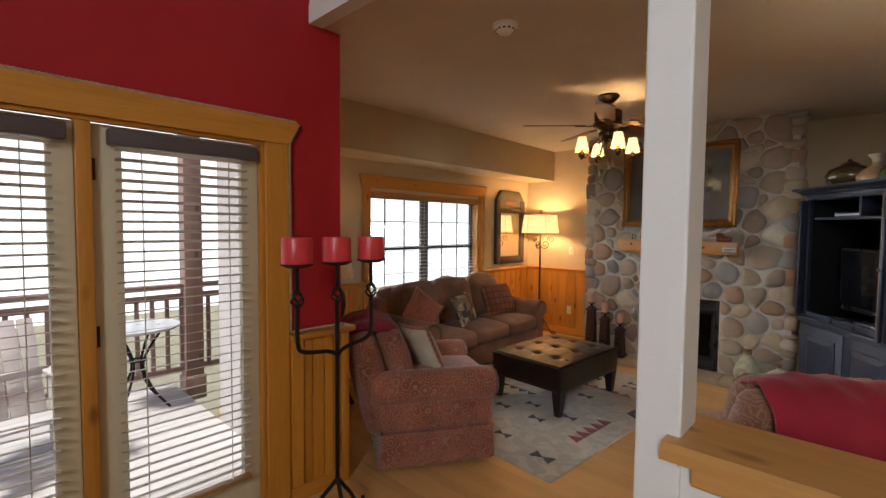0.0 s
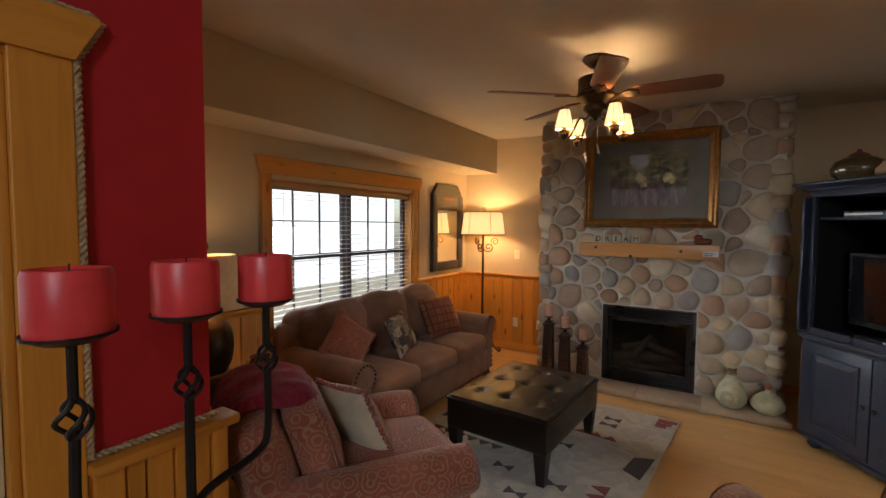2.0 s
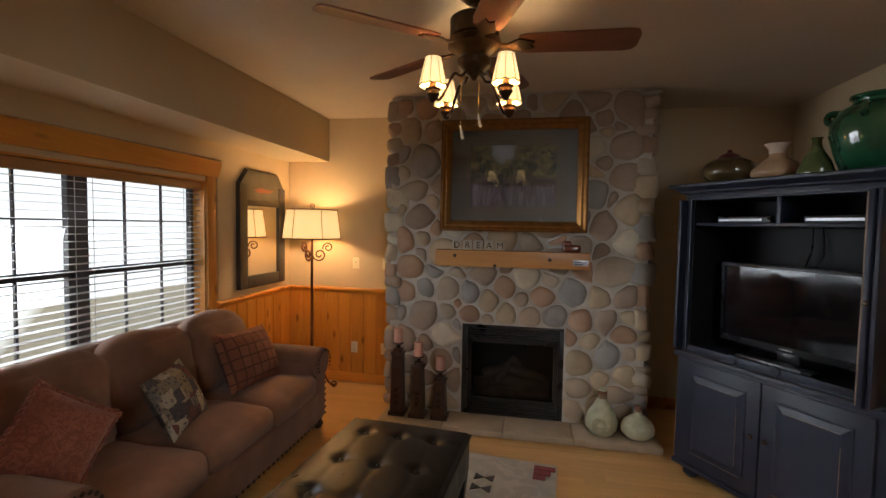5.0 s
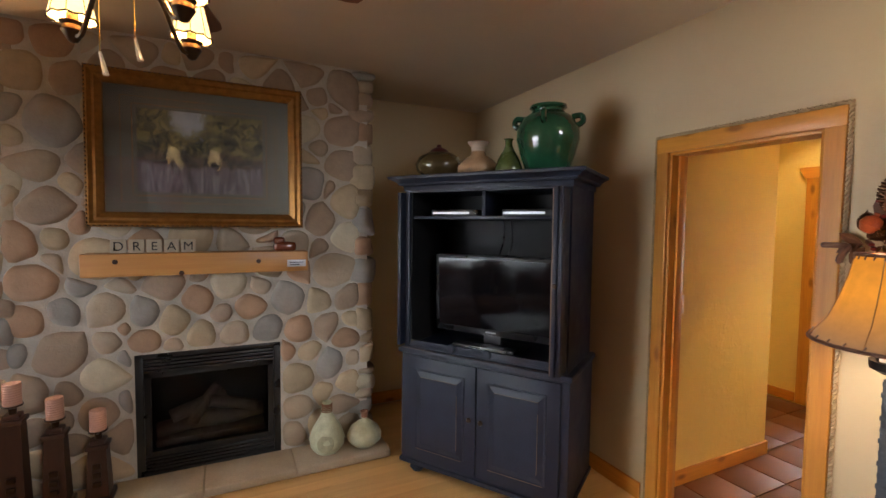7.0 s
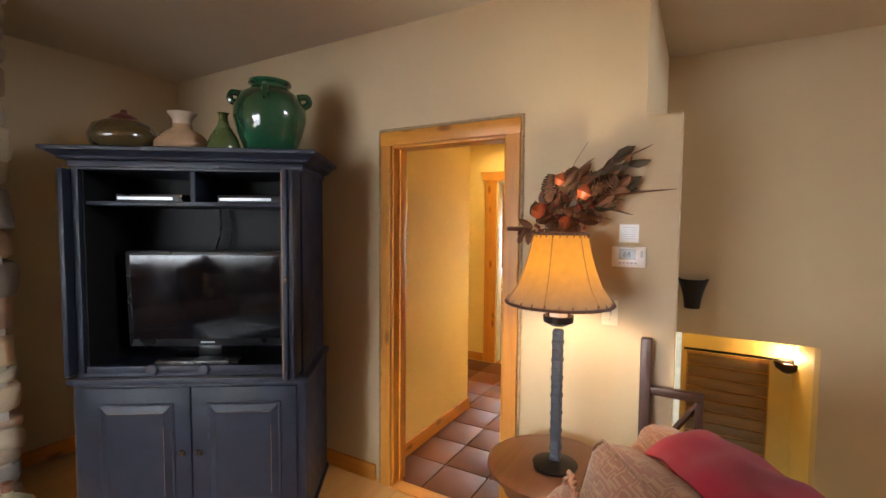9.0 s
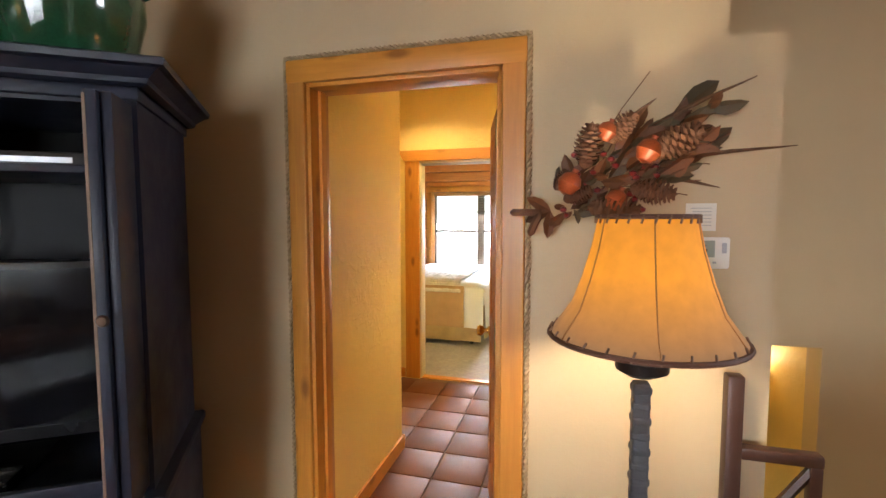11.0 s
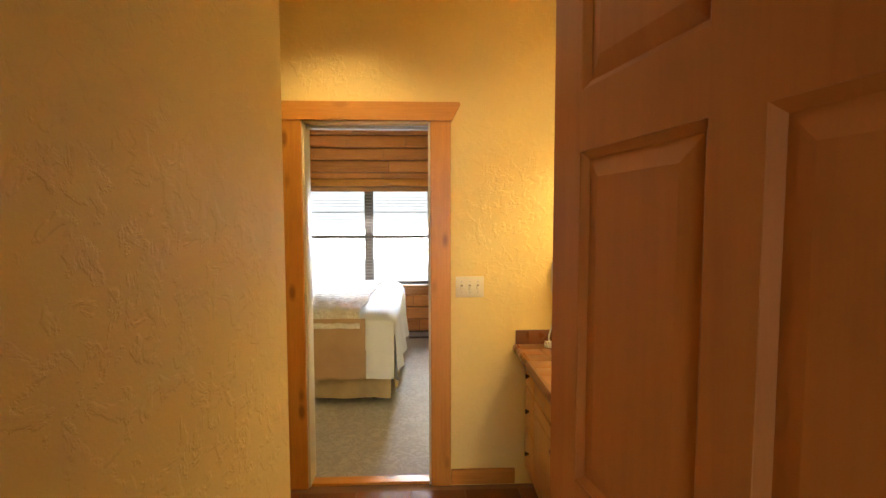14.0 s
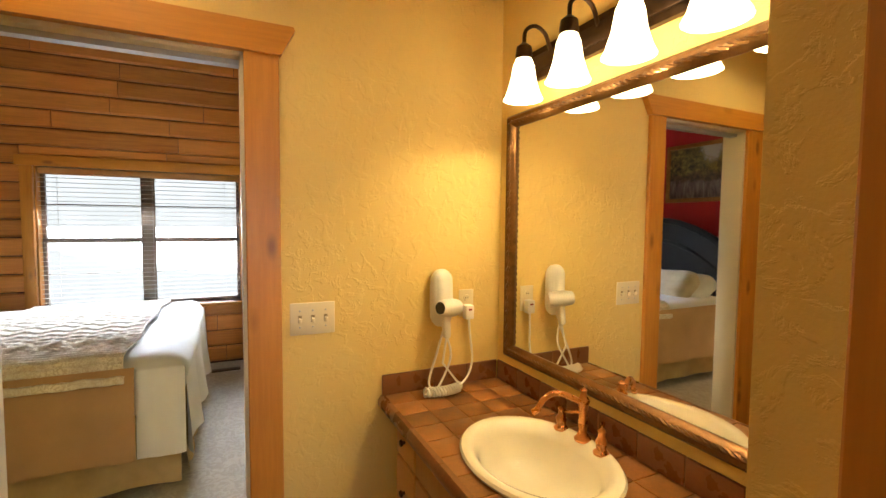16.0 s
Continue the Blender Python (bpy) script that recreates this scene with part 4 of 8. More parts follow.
b.inputs["Roughness"].default_value = 0.5
part("print", box((-0.335, -0.010, -0.24), (0.335, -0.008, 0.24)), LAND, pic, smooth=False)
PICGLASS, nt, b = nodes_of("picture_glass")
b.inputs["Transmission Weight"].default_value = 1
b.inputs["IOR"].default_value = 1.45
b.inputs["Roughness"].default_value = 0.02
pg = part("picture_glass", box((-PW + 0.08, -0.018, -PH + 0.08), (PW - 0.08, -0.016, PH - 0.08)), PICGLASS, pic, smooth=False)
pg.visible_shadow = False

# letter tiles and a small trinket box on the mantel
LETTER = plain("letter_tile_wood", (0.42, 0.36, 0.27), 0.6, var=0.15)
for i, ch in enumerate("DREAM"):
    t = thing("letter_tile", "square cream tile with a black capital letter on the mantel", "decoration", pose(-1.135 + i * 0.087, 5.755, 1.44, -4), group="letter tiles on the mantel")
    part("tile", box((-0.039, 0, 0), (0.039, 0.018, 0.078), 0.003), LETTER, t)
    cu = bpy.data.curves.new("letter", "FONT")
    cu.body, cu.size, cu.align_x, cu.extrude = ch, 0.072, "CENTER", 0.001
    cu.materials.append(BLACKPL)
    lo = new("letter", cu)
    lo.parent = t
    lo.matrix_local = pose(0, -0.0025, 0.014, 90)
tb = thing("trinket_box", "small dark red carved box on the mantel", "decoration", pose(-0.235, 5.77, 1.44))
part("box_body", cushion((0.13, 0.07, 0.055), 0.012, 0.006, 7, pose(0, 0, 0.0275)), REDPOT, tb)
part("box_lid", cushion((0.07, 0.06, 0.05), 0.02, 0.0, 7, pose(-0.035, 0, 0.065)), REDPOT, tb)

# three candle pillars on the hearth
for x, yy, h in ((-1.60, 5.70, 0.60), (-1.425, 5.69, 0.50), (-1.24, 5.69, 0.40)):
    c = thing("candle_pillar", "dark square-tapered wooden candle stand with a ribbed pink candle", "candle holder", pose(x, yy, 0.062), group="candle pillars on the hearth")
    w0, w1 = 0.062, 0.048
    part("shaft", lathe([(0.0, 0.03), (w0, 0.03), (w1, h - 0.09), (0, h - 0.09)], 4, pose(0, 0, 0, 0, 0, 45), 1.2, 1.2), DARKWOOD, c, smooth=False)
    part("base", box((-0.068, -0.068, 0), (0.068, 0.068, 0.035), 0.006), DARKWOOD, c)
    part("collar", boxes(((-0.052, -0.052, h - 0.10), (0.052, 0.052, h - 0.075), 0.006), ((-0.036, -0.036, h - 0.075), (0.036, 0.036, h - 0.05), 0.006)), DARKWOOD, c)
    part("cup", lathe([(0, h - 0.052), (0.016, h - 0.05), (0.018, h - 0.02), (0.045, h - 0.008), (0.045, h), (0, h)], 16), BRONZE, c)
    pr = [(0, h)]
    for i in range(9):
        pr += [(0.040, h + i * 0.0125), (0.0375, h + i * 0.0125 + 0.007)]
    part("candle", lathe(pr + [(0.038, h + 0.112), (0, h + 0.108)], 18), CANDLE_P, c, "ribbed pink pillar candle")
    for k in range(3):
        part("carving", box((-0.02, -0.072 + k * 0.003, 0.10 + k * 0.05), (0.02, -0.05, 0.13 + k * 0.05), 0.006), BRONZE, c)

# jugs on the hearth
j1 = thing("gourd_jug", "tall pale green pottery jug with a wrapped neck", "jug", pose(0.02, 5.70, 0.062))
part("body", lathe([(0, 0), (0.075, 0.005), (0.112, 0.05), (0.118, 0.10), (0.095, 0.17), (0.055, 0.235), (0.032, 0.275), (0.028, 0.32)], 26), JUGSTONE, j1)
nk = bmesh.new()
for i in range(5):
    add_lathe(nk, [(0.028, 0.275 + i * 0.012), (0.037, 0.281 + i * 0.012), (0.028, 0.287 + i * 0.012)], 16)
part("neck_wrap", nk, plain("cord_wrap", (0.22, 0.10, 0.05), 0.8), j1, "rust cord round the neck")
part("mouth", lathe([(0.027, 0.33), (0.033, 0.345), (0.020, 0.352), (0.018, 0.335)], 16), JUGSTONE, j1)
part("medallion", lathe([(0, 0.006), (0.045, 0.005), (0.055, 0)], 18, pose(-0.03, -0.105, 0.10, 78, 0, -12)), plain("carved_clay", (0.30, 0.29, 0.19), 0.6, var=0.3, scale=40), j1)
j2 = thing("round_jug", "squat pale green mottled pottery bottle", "jug", pose(0.275, 5.68, 0.062))
part("body", lathe([(0, 0), (0.07, 0.005), (0.115, 0.05), (0.12, 0.085), (0.10, 0.13), (0.055, 0.165), (0.022, 0.185), (0.020, 0.205)], 26), JUGSTONE, j2)
part("neck", lathe([(0.020, 0.20), (0.024, 0.235), (0.030, 0.245), (0.018, 0.247)], 16), plain("clay_neck", (0.28, 0.13, 0.08), 0.7), j2, "bare clay neck")

# ceiling fan with four small lamps
FC = (-0.825, 4.235)
fan = thing("ceiling_fan", "bronze ceiling fan with five wooden blades and four lit shades", "ceiling fan", pose(FC[0], FC[1], H))
part("canopy", lathe([(0, 0), (0.085, -0.001), (0.09, -0.012), (0.075, -0.035), (0.04, -0.065), (0.018, -0.072), (0, -0.072)], 28), BRONZE, fan)
part("downrod", lathe([(0.014, -0.06), (0.014, -0.13), (0.03, -0.135), (0.03, -0.15)], 14), BRONZE, fan)
part("motor_housing", lathe([(0.03, -0.125), (0.10, -0.13), (0.112, -0.14), (0.112, -0.215), (0.10, -0.225), (0.12, -0.235), (0.12, -0.262), (0.08, -0.285), (0.06, -0.30), (0.075, -0.315), (0.075, -0.345), (0.045, -0.375), (0.02, -0.39), (0.012, -0.405), (0, -0.41)], 30), BRONZE, fan)
BLADE = wood("fan_blade_wood", (0.20, 0.07, 0.03), (0.11, 0.035, 0.015), "x", knots=False, rough=0.4, world_space=False)
for a in (-69, 3, 75, 147, 219):
    m = pose(0, 0, -0.25, 0, 0, a) @ pose(0, 0, 0, -13)
    bm = bmesh.new()
    out = [(0.20, -0.055), (0.24, -0.066), (0.66, -0.074), (0.70, -0.066), (0.715, -0.04), (0.715, 0.04), (0.70, 0.066), (0.66, 0.074), (0.24, 0.066), (0.20, 0.055)]
    add_prism(bm, out, "z", -0.004, 0.004)
    bl = obj("blade", bm, BLADE)
    bl.parent, bl.matrix_local = fan, m
    br = bmesh.new()
    add_prism(br, [(0.09, -0.02), (0.15, -0.012), (0.20, -0.045), (0.27, -0.02), (0.25, 0), (0.27, 0.02), (0.20, 0.045), (0.15, 0.012), (0.09, 0.02)], "z", -0.012, -0.004)
    bo = obj("blade_bracket", br, BRONZE)
    bo.parent, bo.matrix_local = bl, Matrix.Identity(4)
FSHADE = paper_shade("fan_lamp_shade", (1.0, 0.70, 0.34), 2.0, (1.0, 0.62, 0.25), 1.2)
RIB = plain("shade_rib_brown", (0.25, 0.12, 0.05), 0.8)
for i in range(4):
    a = radians(45 + 90 * i)
    u = Vector((math.cos(a), math.sin(a), 0))
    p = smooth_path([u * 0.04 + Vector((0, 0, -0.37)), u * 0.07 + Vector((0, 0, -0.40)), u * 0.11 + Vector((0, 0, -0.40)), u * 0.15 + Vector((0, 0, -0.47)), u * 0.185 + Vector((0, 0, -0.525)), u * 0.215 + Vector((0, 0, -0.515)), u * 0.22 + Vector((0, 0, -0.485))], 5)
    arm = part("lamp_arm", tube(p, 0.007, 8), BRONZE, fan)
    c = u * 0.22 + Vector((0, 0, -0.010))
    part("socket", lathe([(0, -0.535), (0.012, -0.53), (0.030, -0.50), (0.026, -0.485), (0.034, -0.475), (0.016, -0.47), (0.014, -0.43), (0, -0.43)], 14, Matrix.Translation(c)), BRONZE, arm)
    part("shade", lathe([(0.060, -0.465), (0.034, -0.345), (0.032, -0.345), (0.057, -0.464)], 20, Matrix.Translation(c)), FSHADE, fan, "small lit cloth shade with scalloped trim")
    tr = bmesh.new()
    add_tube(tr, [c + Vector((0.061 * math.cos(t * math.pi / 10), 0.061 * math.sin(t * math.pi / 10), -0.467 + 0.006 * (t % 2))) for t in range(20)], 0.003, 5, True)
    part("shade_trim", tr, BRONZE, arm)
    for t in range(8):
        q = t * math.pi / 4
        part("shade_rib", tube([c + Vector((r_ * math.cos(q), r_ * math.sin(q), z_)) for r_, z_ in ((0.0605, -0.463), (0.0345, -0.346))], 0.0012, 4), RIB, fan)
    bulb("fan_bulb", (FC[0] + c.x, FC[1] + c.y, H - 0.410), 10.0, WARM, 0.02)
for dx, ln in ((0.03, 0.17), (-0.05, 0.22)):
    part("pull_chain", tube([(dx, -0.05, -0.40), (dx, -0.05, -0.40 - ln)], 0.0015, 5), BRASS, fan)
    part("pull_tab", tube([(dx, -0.05, -0.40 - ln), (dx + 0.012, -0.05, -0.46 - ln)], [0.004, 0.008], 6), PILLOW_CREAM, fan)

# smoke detector and sprinkler head
sd = thing("smoke_detector", "round white smoke detector on the ceiling", "smoke detector", pose(-0.70, 2.546, H))
part("base_ring", lathe([(0, 0), (0.07, 0), (0.072, -0.012), (0, -0.012)], 28), WHITEPL, sd)
part("dome", lathe([(0.06, -0.012), (0.055, -0.03), (0.035, -0.048), (0.022, -0.052), (0, -0.052)], 28), WHITEPL, sd)
for k in range(12):
    a = k * math.pi / 6
    part("vent_slot", box((-0.007, -0.002, -0.004), (0.007, 0.002, 0.004), 0, pose(0.053 * math.cos(a), 0.053 * math.sin(a), -0.032, 0, 0, math.degrees(a) + 90)), BLACKPL, sd, smooth=False)
sp_ = thing("sprinkler_head", "small white fire sprinkler in the ceiling", "sprinkler", pose(-0.236, 3.50, H))
part("plate", lathe([(0, 0), (0.035, 0), (0.033, -0.006), (0.012, -0.010), (0, -0.010)], 20), WHITEPL, sp_)
part("head", lathe([(0.006, -0.01), (0.006, -0.03), (0.016, -0.032), (0.016, -0.035), (0, -0.036)], 14), SILVER, sp_)

# mirror on the window wall
mir = thing("wall_mirror", "tall dark carved mirror with clipped corners", "mirror", pose(W, 5.985, 1.04))
oc = [(-0.36, 0), (0.36, 0), (0.36, 0.93), (0.24, 1.07), (-0.24, 1.07), (-0.36, 0.93)]
bm = prism(oc, "x", 0.002, 0.02)
MIRFRAME = plain("dark_carved_mirror_frame", (0.05, 0.04, 0.032), 0.5, var=0.35, scale=14, bumpy=0.3)
part("frame", bm, MIRFRAME, mir, smooth=False)
for a, b_ in (((0.02, -0.36, 0), (0.045, -0.25, 0.93)), ((0.02, 0.25, 0), (0.045, 0.36, 0.93)), ((0.02, -0.25, 0), (0.045, 0.25, 0.11)), ((0.02, -0.25, 0.74), (0.045, 0.25, 0.79))):
    part("frame_rail", box(a, b_, 0.008), MIRFRAME, mir)
part("crest", prism([(-0.34, 0.93), (-0.24, 1.055), (0.24, 1.055), (0.34, 0.93), (0.25, 0.79), (-0.25, 0.79)], "x", 0.02, 0.036), plain("painted_crest", (0.075, 0.065, 0.04), 0.5, var=0.4, scale=8), mir, "painted green and red crest panel", smooth=False)
part("crest_motif", prism([(-0.15, 0.885), (-0.08, 0.865), (0.1, 0.87), (0.17, 0.90), (0.05, 0.90), (-0.05, 0.91)], "x", 0.036, 0.039), plain("crest_red", (0.22, 0.06, 0.02), 0.5), mir, smooth=False)
part("mirror_glass", box((0.021, -0.25, 0.11), (0.026, 0.25, 0.74)), MIRROR, mir, smooth=False)

# floor lamp in the corner
fl = thing("floor_lamp", "rusty iron floor lamp with scrolls and a lit drum shade", "lamp", pose(-2.62, 6.17, 0))
part("pole", tube([(0, 0, 0.18), (0, 0, 1.52)], 0.013, 10), RUST, fl)
for i in range(3):
    a = radians(30 + 120 * i)
    u, z = (math.cos(a), math.sin(a), 0), (0, 0, 1)
    U = Vector(u)
    leg = smooth_path([Vector((0, 0, 0.24)), U * 0.09 + Vector((0, 0, 0.20)), U * 0.15 + Vector((0, 0, 0.08)), U * 0.21 + Vector((0, 0, 0.012))], 6) + spiral(U * 0.21 + Vector((0, 0, 0.042)), 0.03, 0.01, -math.pi / 2, 1.2, u, z, 16)
    part("scroll_leg", tube(leg, 0.008, 7), RUST, fl)
    part("scroll_arm", tube(spiral(U * 0.07 + Vector((0, 0, 1.33)), 0.065, 0.014, math.pi, 1.5, u, z), 0.007, 7), RUST, fl)
    part("scroll_arm", tube(spiral(U * 0.15 + Vector((0, 0, 1.40)), 0.05, 0.012, math.pi * 1.1, -1.4, u, z), 0.006, 7), RUST, fl)
LSHADE = paper_shade("parchment_shade", (1.0, 0.66, 0.27), 1.5, (1.0, 0.62, 0.25), 1.0)
part("shade", lathe([(0.27, 1.49), (0.235, 1.76), (0.232, 1.76), (0.267, 1.492)], 32), LSHADE, fl, "lit parchment drum shade with dark ribs")
for z, r in ((1.49, 0.271), (1.76, 0.237)):
    part("shade_ring", tube([(r * math.cos(t * math.pi / 16), r * math.sin(t * math.pi / 16), z) for t in range(32)], 0.005, 6, True), RUST, fl)
for i in range(6):
    a = i * math.pi / 3 + 0.3
    part("shade_rib", tube([(0.272 * math.cos(a), 0.272 * math.sin(a), 1.49), (0.238 * math.cos(a), 0.238 * math.sin(a), 1.76)], 0.003, 5), RUST, fl)
part("finial", tube(spiral((0, 0, 1.80), 0.03, 0.008, -math.pi / 2, 1.1, (1, 0, 0), (0, 0, 1), 18), 0.005, 6), RUST, fl)
bulb("floor_lamp_bulb", (-2.62, 6.17, 1.64), 26, WARM, 0.05)

# outlets and switch plates
SLOT_SHADE = plain("switch_slot_shade", (0.30, 0.23, 0.12), 0.5)


def plate(name, label, m, w=0.07, h=0.115, kind="outlet"):
    """A wall plate; local x along the wall, y out of it."""
    p = thing(name, label, "outlet" if kind == "outlet" else "switch", m)
    part("cover", box((-w / 2, 0, -h / 2), (w / 2, 0.006, h / 2), 0.003), IVORY, p)
    if kind == "outlet":
        for z in (-0.022, 0.022):
            s = part("socket", lathe([(0, 0.009), (0.013, 0.009), (0.015, 0.006)], 14, pose(0, 0, z, -90) @ pose(0, 0, 0)), IVORY, p)
            for x in (-0.005, 0.005):
                part("slot", box((x - 0.001, 0.0085, z - 0.004), (x + 0.001, 0.0098, z + 0.004)), BLACKPL, s, smooth=False)
    else:
        n = max(1, round(w / 0.05)) if w > 0.09 else 1
        for i in range(n):
            x = (i - (n - 1) / 2) * 0.046
            t = part("toggle", box((x - 0.005, 0.006, -0.012), (x + 0.005, 0.024, 0.004), 0.002), IVORY, p)
            # flat dark strip: the shade in the toggle's slot, put in as colour
            part("toggle_slot_shade", box((x - 0.0065, 0.006, -0.013), (x + 0.0065, 0.0066, 0.013)), SLOT_SHADE, p, smooth=False)
            for z in (-0.03, 0.03):
                part("screw", lathe([(0, 0.0085), (0.003, 0.0075), (0.0035, 0.006)], 8, pose(x, 0, z, -90)), SILVER, t)
    return p


SOUTH = pose(0, 0, 0, 0, 0, 180)
for x, z, knd in ((-2.30, 1.235, "switch"), (-1.98, 1.235, "switch")):
    plate("switch_plate", "ivory wall switch plate", pose(x, N, z) @ SOUTH, kind=knd)
for x in (-2.30, -1.98):
    plate("outlet_plate", "ivory outlet plate in the wainscot", pose(x, N - 0.026, 0.37) @ SOUTH)

# ---------- seating ----------
def bolster(bm, r, length, m, seg=14, bulge=0.03):
    prof = [(0, -length / 2)] + [(r * (1 - 0.25 * abs(2 * k / 8 - 1) ** 6) + bulge * 0, -length / 2 + length * k / 8) for k in range(9)] + [(0, length / 2)]
    return add_lathe(bm, prof, seg, m)


def nail_row(parent, pts, mat):
    me = mesh_of("nail_head", lathe([(0, 0.006), (0.008, 0.004), (0.011, -0.001)], 8), mat, True)
    for p, m in pts:
        piece("nail_head", me, parent, Matrix.Translation(p) @ m)


sofa = thing("sofa", "brown microsuede three-seat sofa with rolled arms and nail heads", "sofa", pose(-2.13, 4.43, 0, 0, 0, 90))
# local x along the sofa to the west-to-east turned north, y toward its back
SW = 2.22
part("base", cushion((SW - 0.1, 0.86, 0.22), 0.03, 0.004, 9, pose(0, 0.44, 0.185)), SUEDE, sofa)
part("apron", cushion((SW - 0.36, 0.05, 0.24), 0.02, 0.008, 7, pose(0, 0.03, 0.19)), SUEDE, sofa)
for s in (-1, 1):
    a = part("arm", cushion((0.24, 0.86, 0.50), 0.06, 0.01, 9, pose(s * (SW / 2 - 0.14), 0.45, 0.33)), SUEDE, sofa)
    r = bmesh.new()
    add_lathe(r, [(0, -0.44), (0.09, -0.44), (0.118, -0.425), (0.122, -0.3), (0.122, 0.3), (0.118, 0.42), (0, 0.44)], 20, pose(s * (SW / 2 - 0.13), 0.43, 0.535, 90))
    part("arm_roll", r, SUEDE, a)
    nails = []
    for k in range(14):
        t = math.pi * (-0.15 + 1.3 * k / 13)
        nails.append((Vector((s * (SW / 2 - 0.13) + 0.10 * math.cos(t), -0.012, 0.535 + 0.10 * math.sin(t))), Matrix.Rotation(math.pi / 2, 4, "X")))
    for k in range(8):
        for q in (-0.095, 0.09):
            nails.append((Vector((s * (SW / 2 - 0.14) + q, 0.018, 0.10 + k * 0.05)), Matrix.Rotation(math.pi / 2, 4, "X")))
    nail_row(a, nails, BRONZE)
    for yy in (0.06, 0.82):
        part("foot", lathe([(0, 0), (0.03, 0), (0.045, 0.03), (0.03, 0.06), (0.035, 0.08), (0, 0.08)], 12, pose(s * (SW / 2 - 0.1), yy, 0)), DARKWOOD, sofa)
nail_row(sofa, [(Vector((-0.86 + k * 0.052, 0.002, 0.085)), Matrix.Rotation(math.pi / 2, 4, "X")) for k in range(34)], BRONZE)
for i in range(3):
    x = (i - 1) * 0.585
    part("seat_cushion", cushion((0.585, 0.62, 0.17), 0.055, 0.03, 11, pose(x, 0.30, 0.385), wob=0.012, seed=i), SUEDE, sofa)
    part("back_cushion", cushion((0.60, 0.24, 0.50), 0.10, 0.05, 11, pose(x, 0.66, 0.68, -14), wob=0.03, seed=i + 5), SUEDE, sofa)
part("backrest", cushion((SW - 0.12, 0.18, 0.66), 0.08, 0.02, 11, pose(0, 0.80, 0.50, -8)), SUEDE, sofa)
part("backrest_roll", cushion((SW - 0.3, 0.18, 0.16), 0.075, 0.02, 9, pose(0, 0.83, 0.83)), SUEDE, sofa)


def pillow(name, label, size, mat, m, trim=None, wob=0.02, seed=1):
    p = thing(name, label, "pillow", m)
    w, h, d = size
    bm = bmesh.new()
    n = 13
    g = {}
    for sgn in (1, -1):
        for i in range(n):
            for j in range(n):
                u, v = -1 + 2 * i / (n - 1), -1 + 2 * j / (n - 1)
                pin = 1 - 0.06 * (1 - abs(u * v) ** 0.5) * 0
                edge = (1 - u * u) * (1 - v * v)
                key = (i, j) if i in (0, n - 1) or j in (0, n - 1) else (i, j, sgn)
                if key not in g:
                    th = d / 2 * (edge ** 0.42) * sgn
                    shrink = 1 - 0.08 * (1 - u * u) * (abs(v) ** 3) - 0.0
                    shr2 = 1 - 0.08 * (1 - v * v) * (abs(u) ** 3)
                    q = Vector((u * w / 2 * shr2, th, v * h / 2 * shrink))
                    q += noise.noise_vector(q * 7 + Vector((seed, 0, 0))) * wob * edge
                    g[key] = bm.verts.new(q)
    for sgn in (1, -1):
        for i in range(n - 1):
            for j in range(n - 1):
                f = []
                for a, b_ in ((i, j), (i + 1, j), (i + 1, j + 1), (i, j + 1)):
                    f.append(g.get((a, b_)) or g[(a, b_, sgn)])
                bm.faces.new(f)
    part("cover", bm, mat, p)
    if trim:
        pts = []
        for k in range(4):
            for i in range(n - 1):
                a, b_ = ((i, 0), (n - 1, i), (n - 1 - i, n - 1), (0, n - 1 - i))[k]
                u, v = -1 + 2 * a / (n - 1), -1 + 2 * b_ / (n - 1)
                pts.append(Vector((u * w / 2 * (1 - 0.08 * (1 - v * v) * abs(u) ** 3), 0, v * h / 2 * (1 - 0.08 * (1 - u * u) * abs(v) ** 3))))
        part("trim", rope_along(pts + [pts[0]], 0.014, 0.05), trim, p, "twisted cord edging")
    return p


# pillows on the sofa: local y is the pillow's thickness
def on_sofa(x, y, z, lean, yaw, roll=0):
    return sofa.matrix_world @ pose(x, y, z, lean, roll, yaw)


PATCH, nt, b = nodes_of("patchwork_print")
vo = nt.nodes.new("ShaderNodeTexVoronoi")
vo.distance = "CHEBYCHEV"
vv = coords(nt, world_space=False)
nt.links.new(vv, vo.inputs["Vector"])
vo.inputs["Scale"].default_value = 14
vo.inputs["Randomness"].default_value = 0.6
sepc = nt.nodes.new("ShaderNodeSeparateColor")
nt.links.new(vo.outputs["Color"], sepc.inputs[0])
cc = ramp(nt, sepc.outputs[0], [(0.0, (0.03, 0.035, 0.06)), (0.3, (0.30, 0.22, 0.13)), (0.5, (0.45, 0.38, 0.27)), (0.75, (0.06, 0.05, 0.05)), (1.0, (0.20, 0.06, 0.04))])
cc = mix(nt, cc, (0.03, 0.025, 0.03), ramp(nt, noise_tex(nt, vv, 60, 3), [(0.55, (0, 0, 0)), (0.62, (0.8,) * 3)]))
nt.links.new(cc, b.inputs["Base Color"])
b.inputs["Roughness"].default_value = 0.9
pillow("throw_pillow", "rust chenille throw pillow with fringed edge on the sofa", (0.36, 0.36, 0.16), PILLOW_RUST, on_sofa(-0.76, 0.36, 0.70, -26, -30, 38), PILLOW_RUST, seed=2)
pillow("throw_pillow", "patchwork pillow in navy, cream and red", (0.38, 0.36, 0.15), PATCH, on_sofa(-0.13, 0.34, 0.64, -26, 14, -4), seed=3)
SQUARES, nt, b = nodes_of("rust_square_weave")
vq = coords(nt, (1, 1, 1), (math.pi / 2, 0, 0), world_space=False)
bk = nt.nodes.new("ShaderNodeTexBrick")
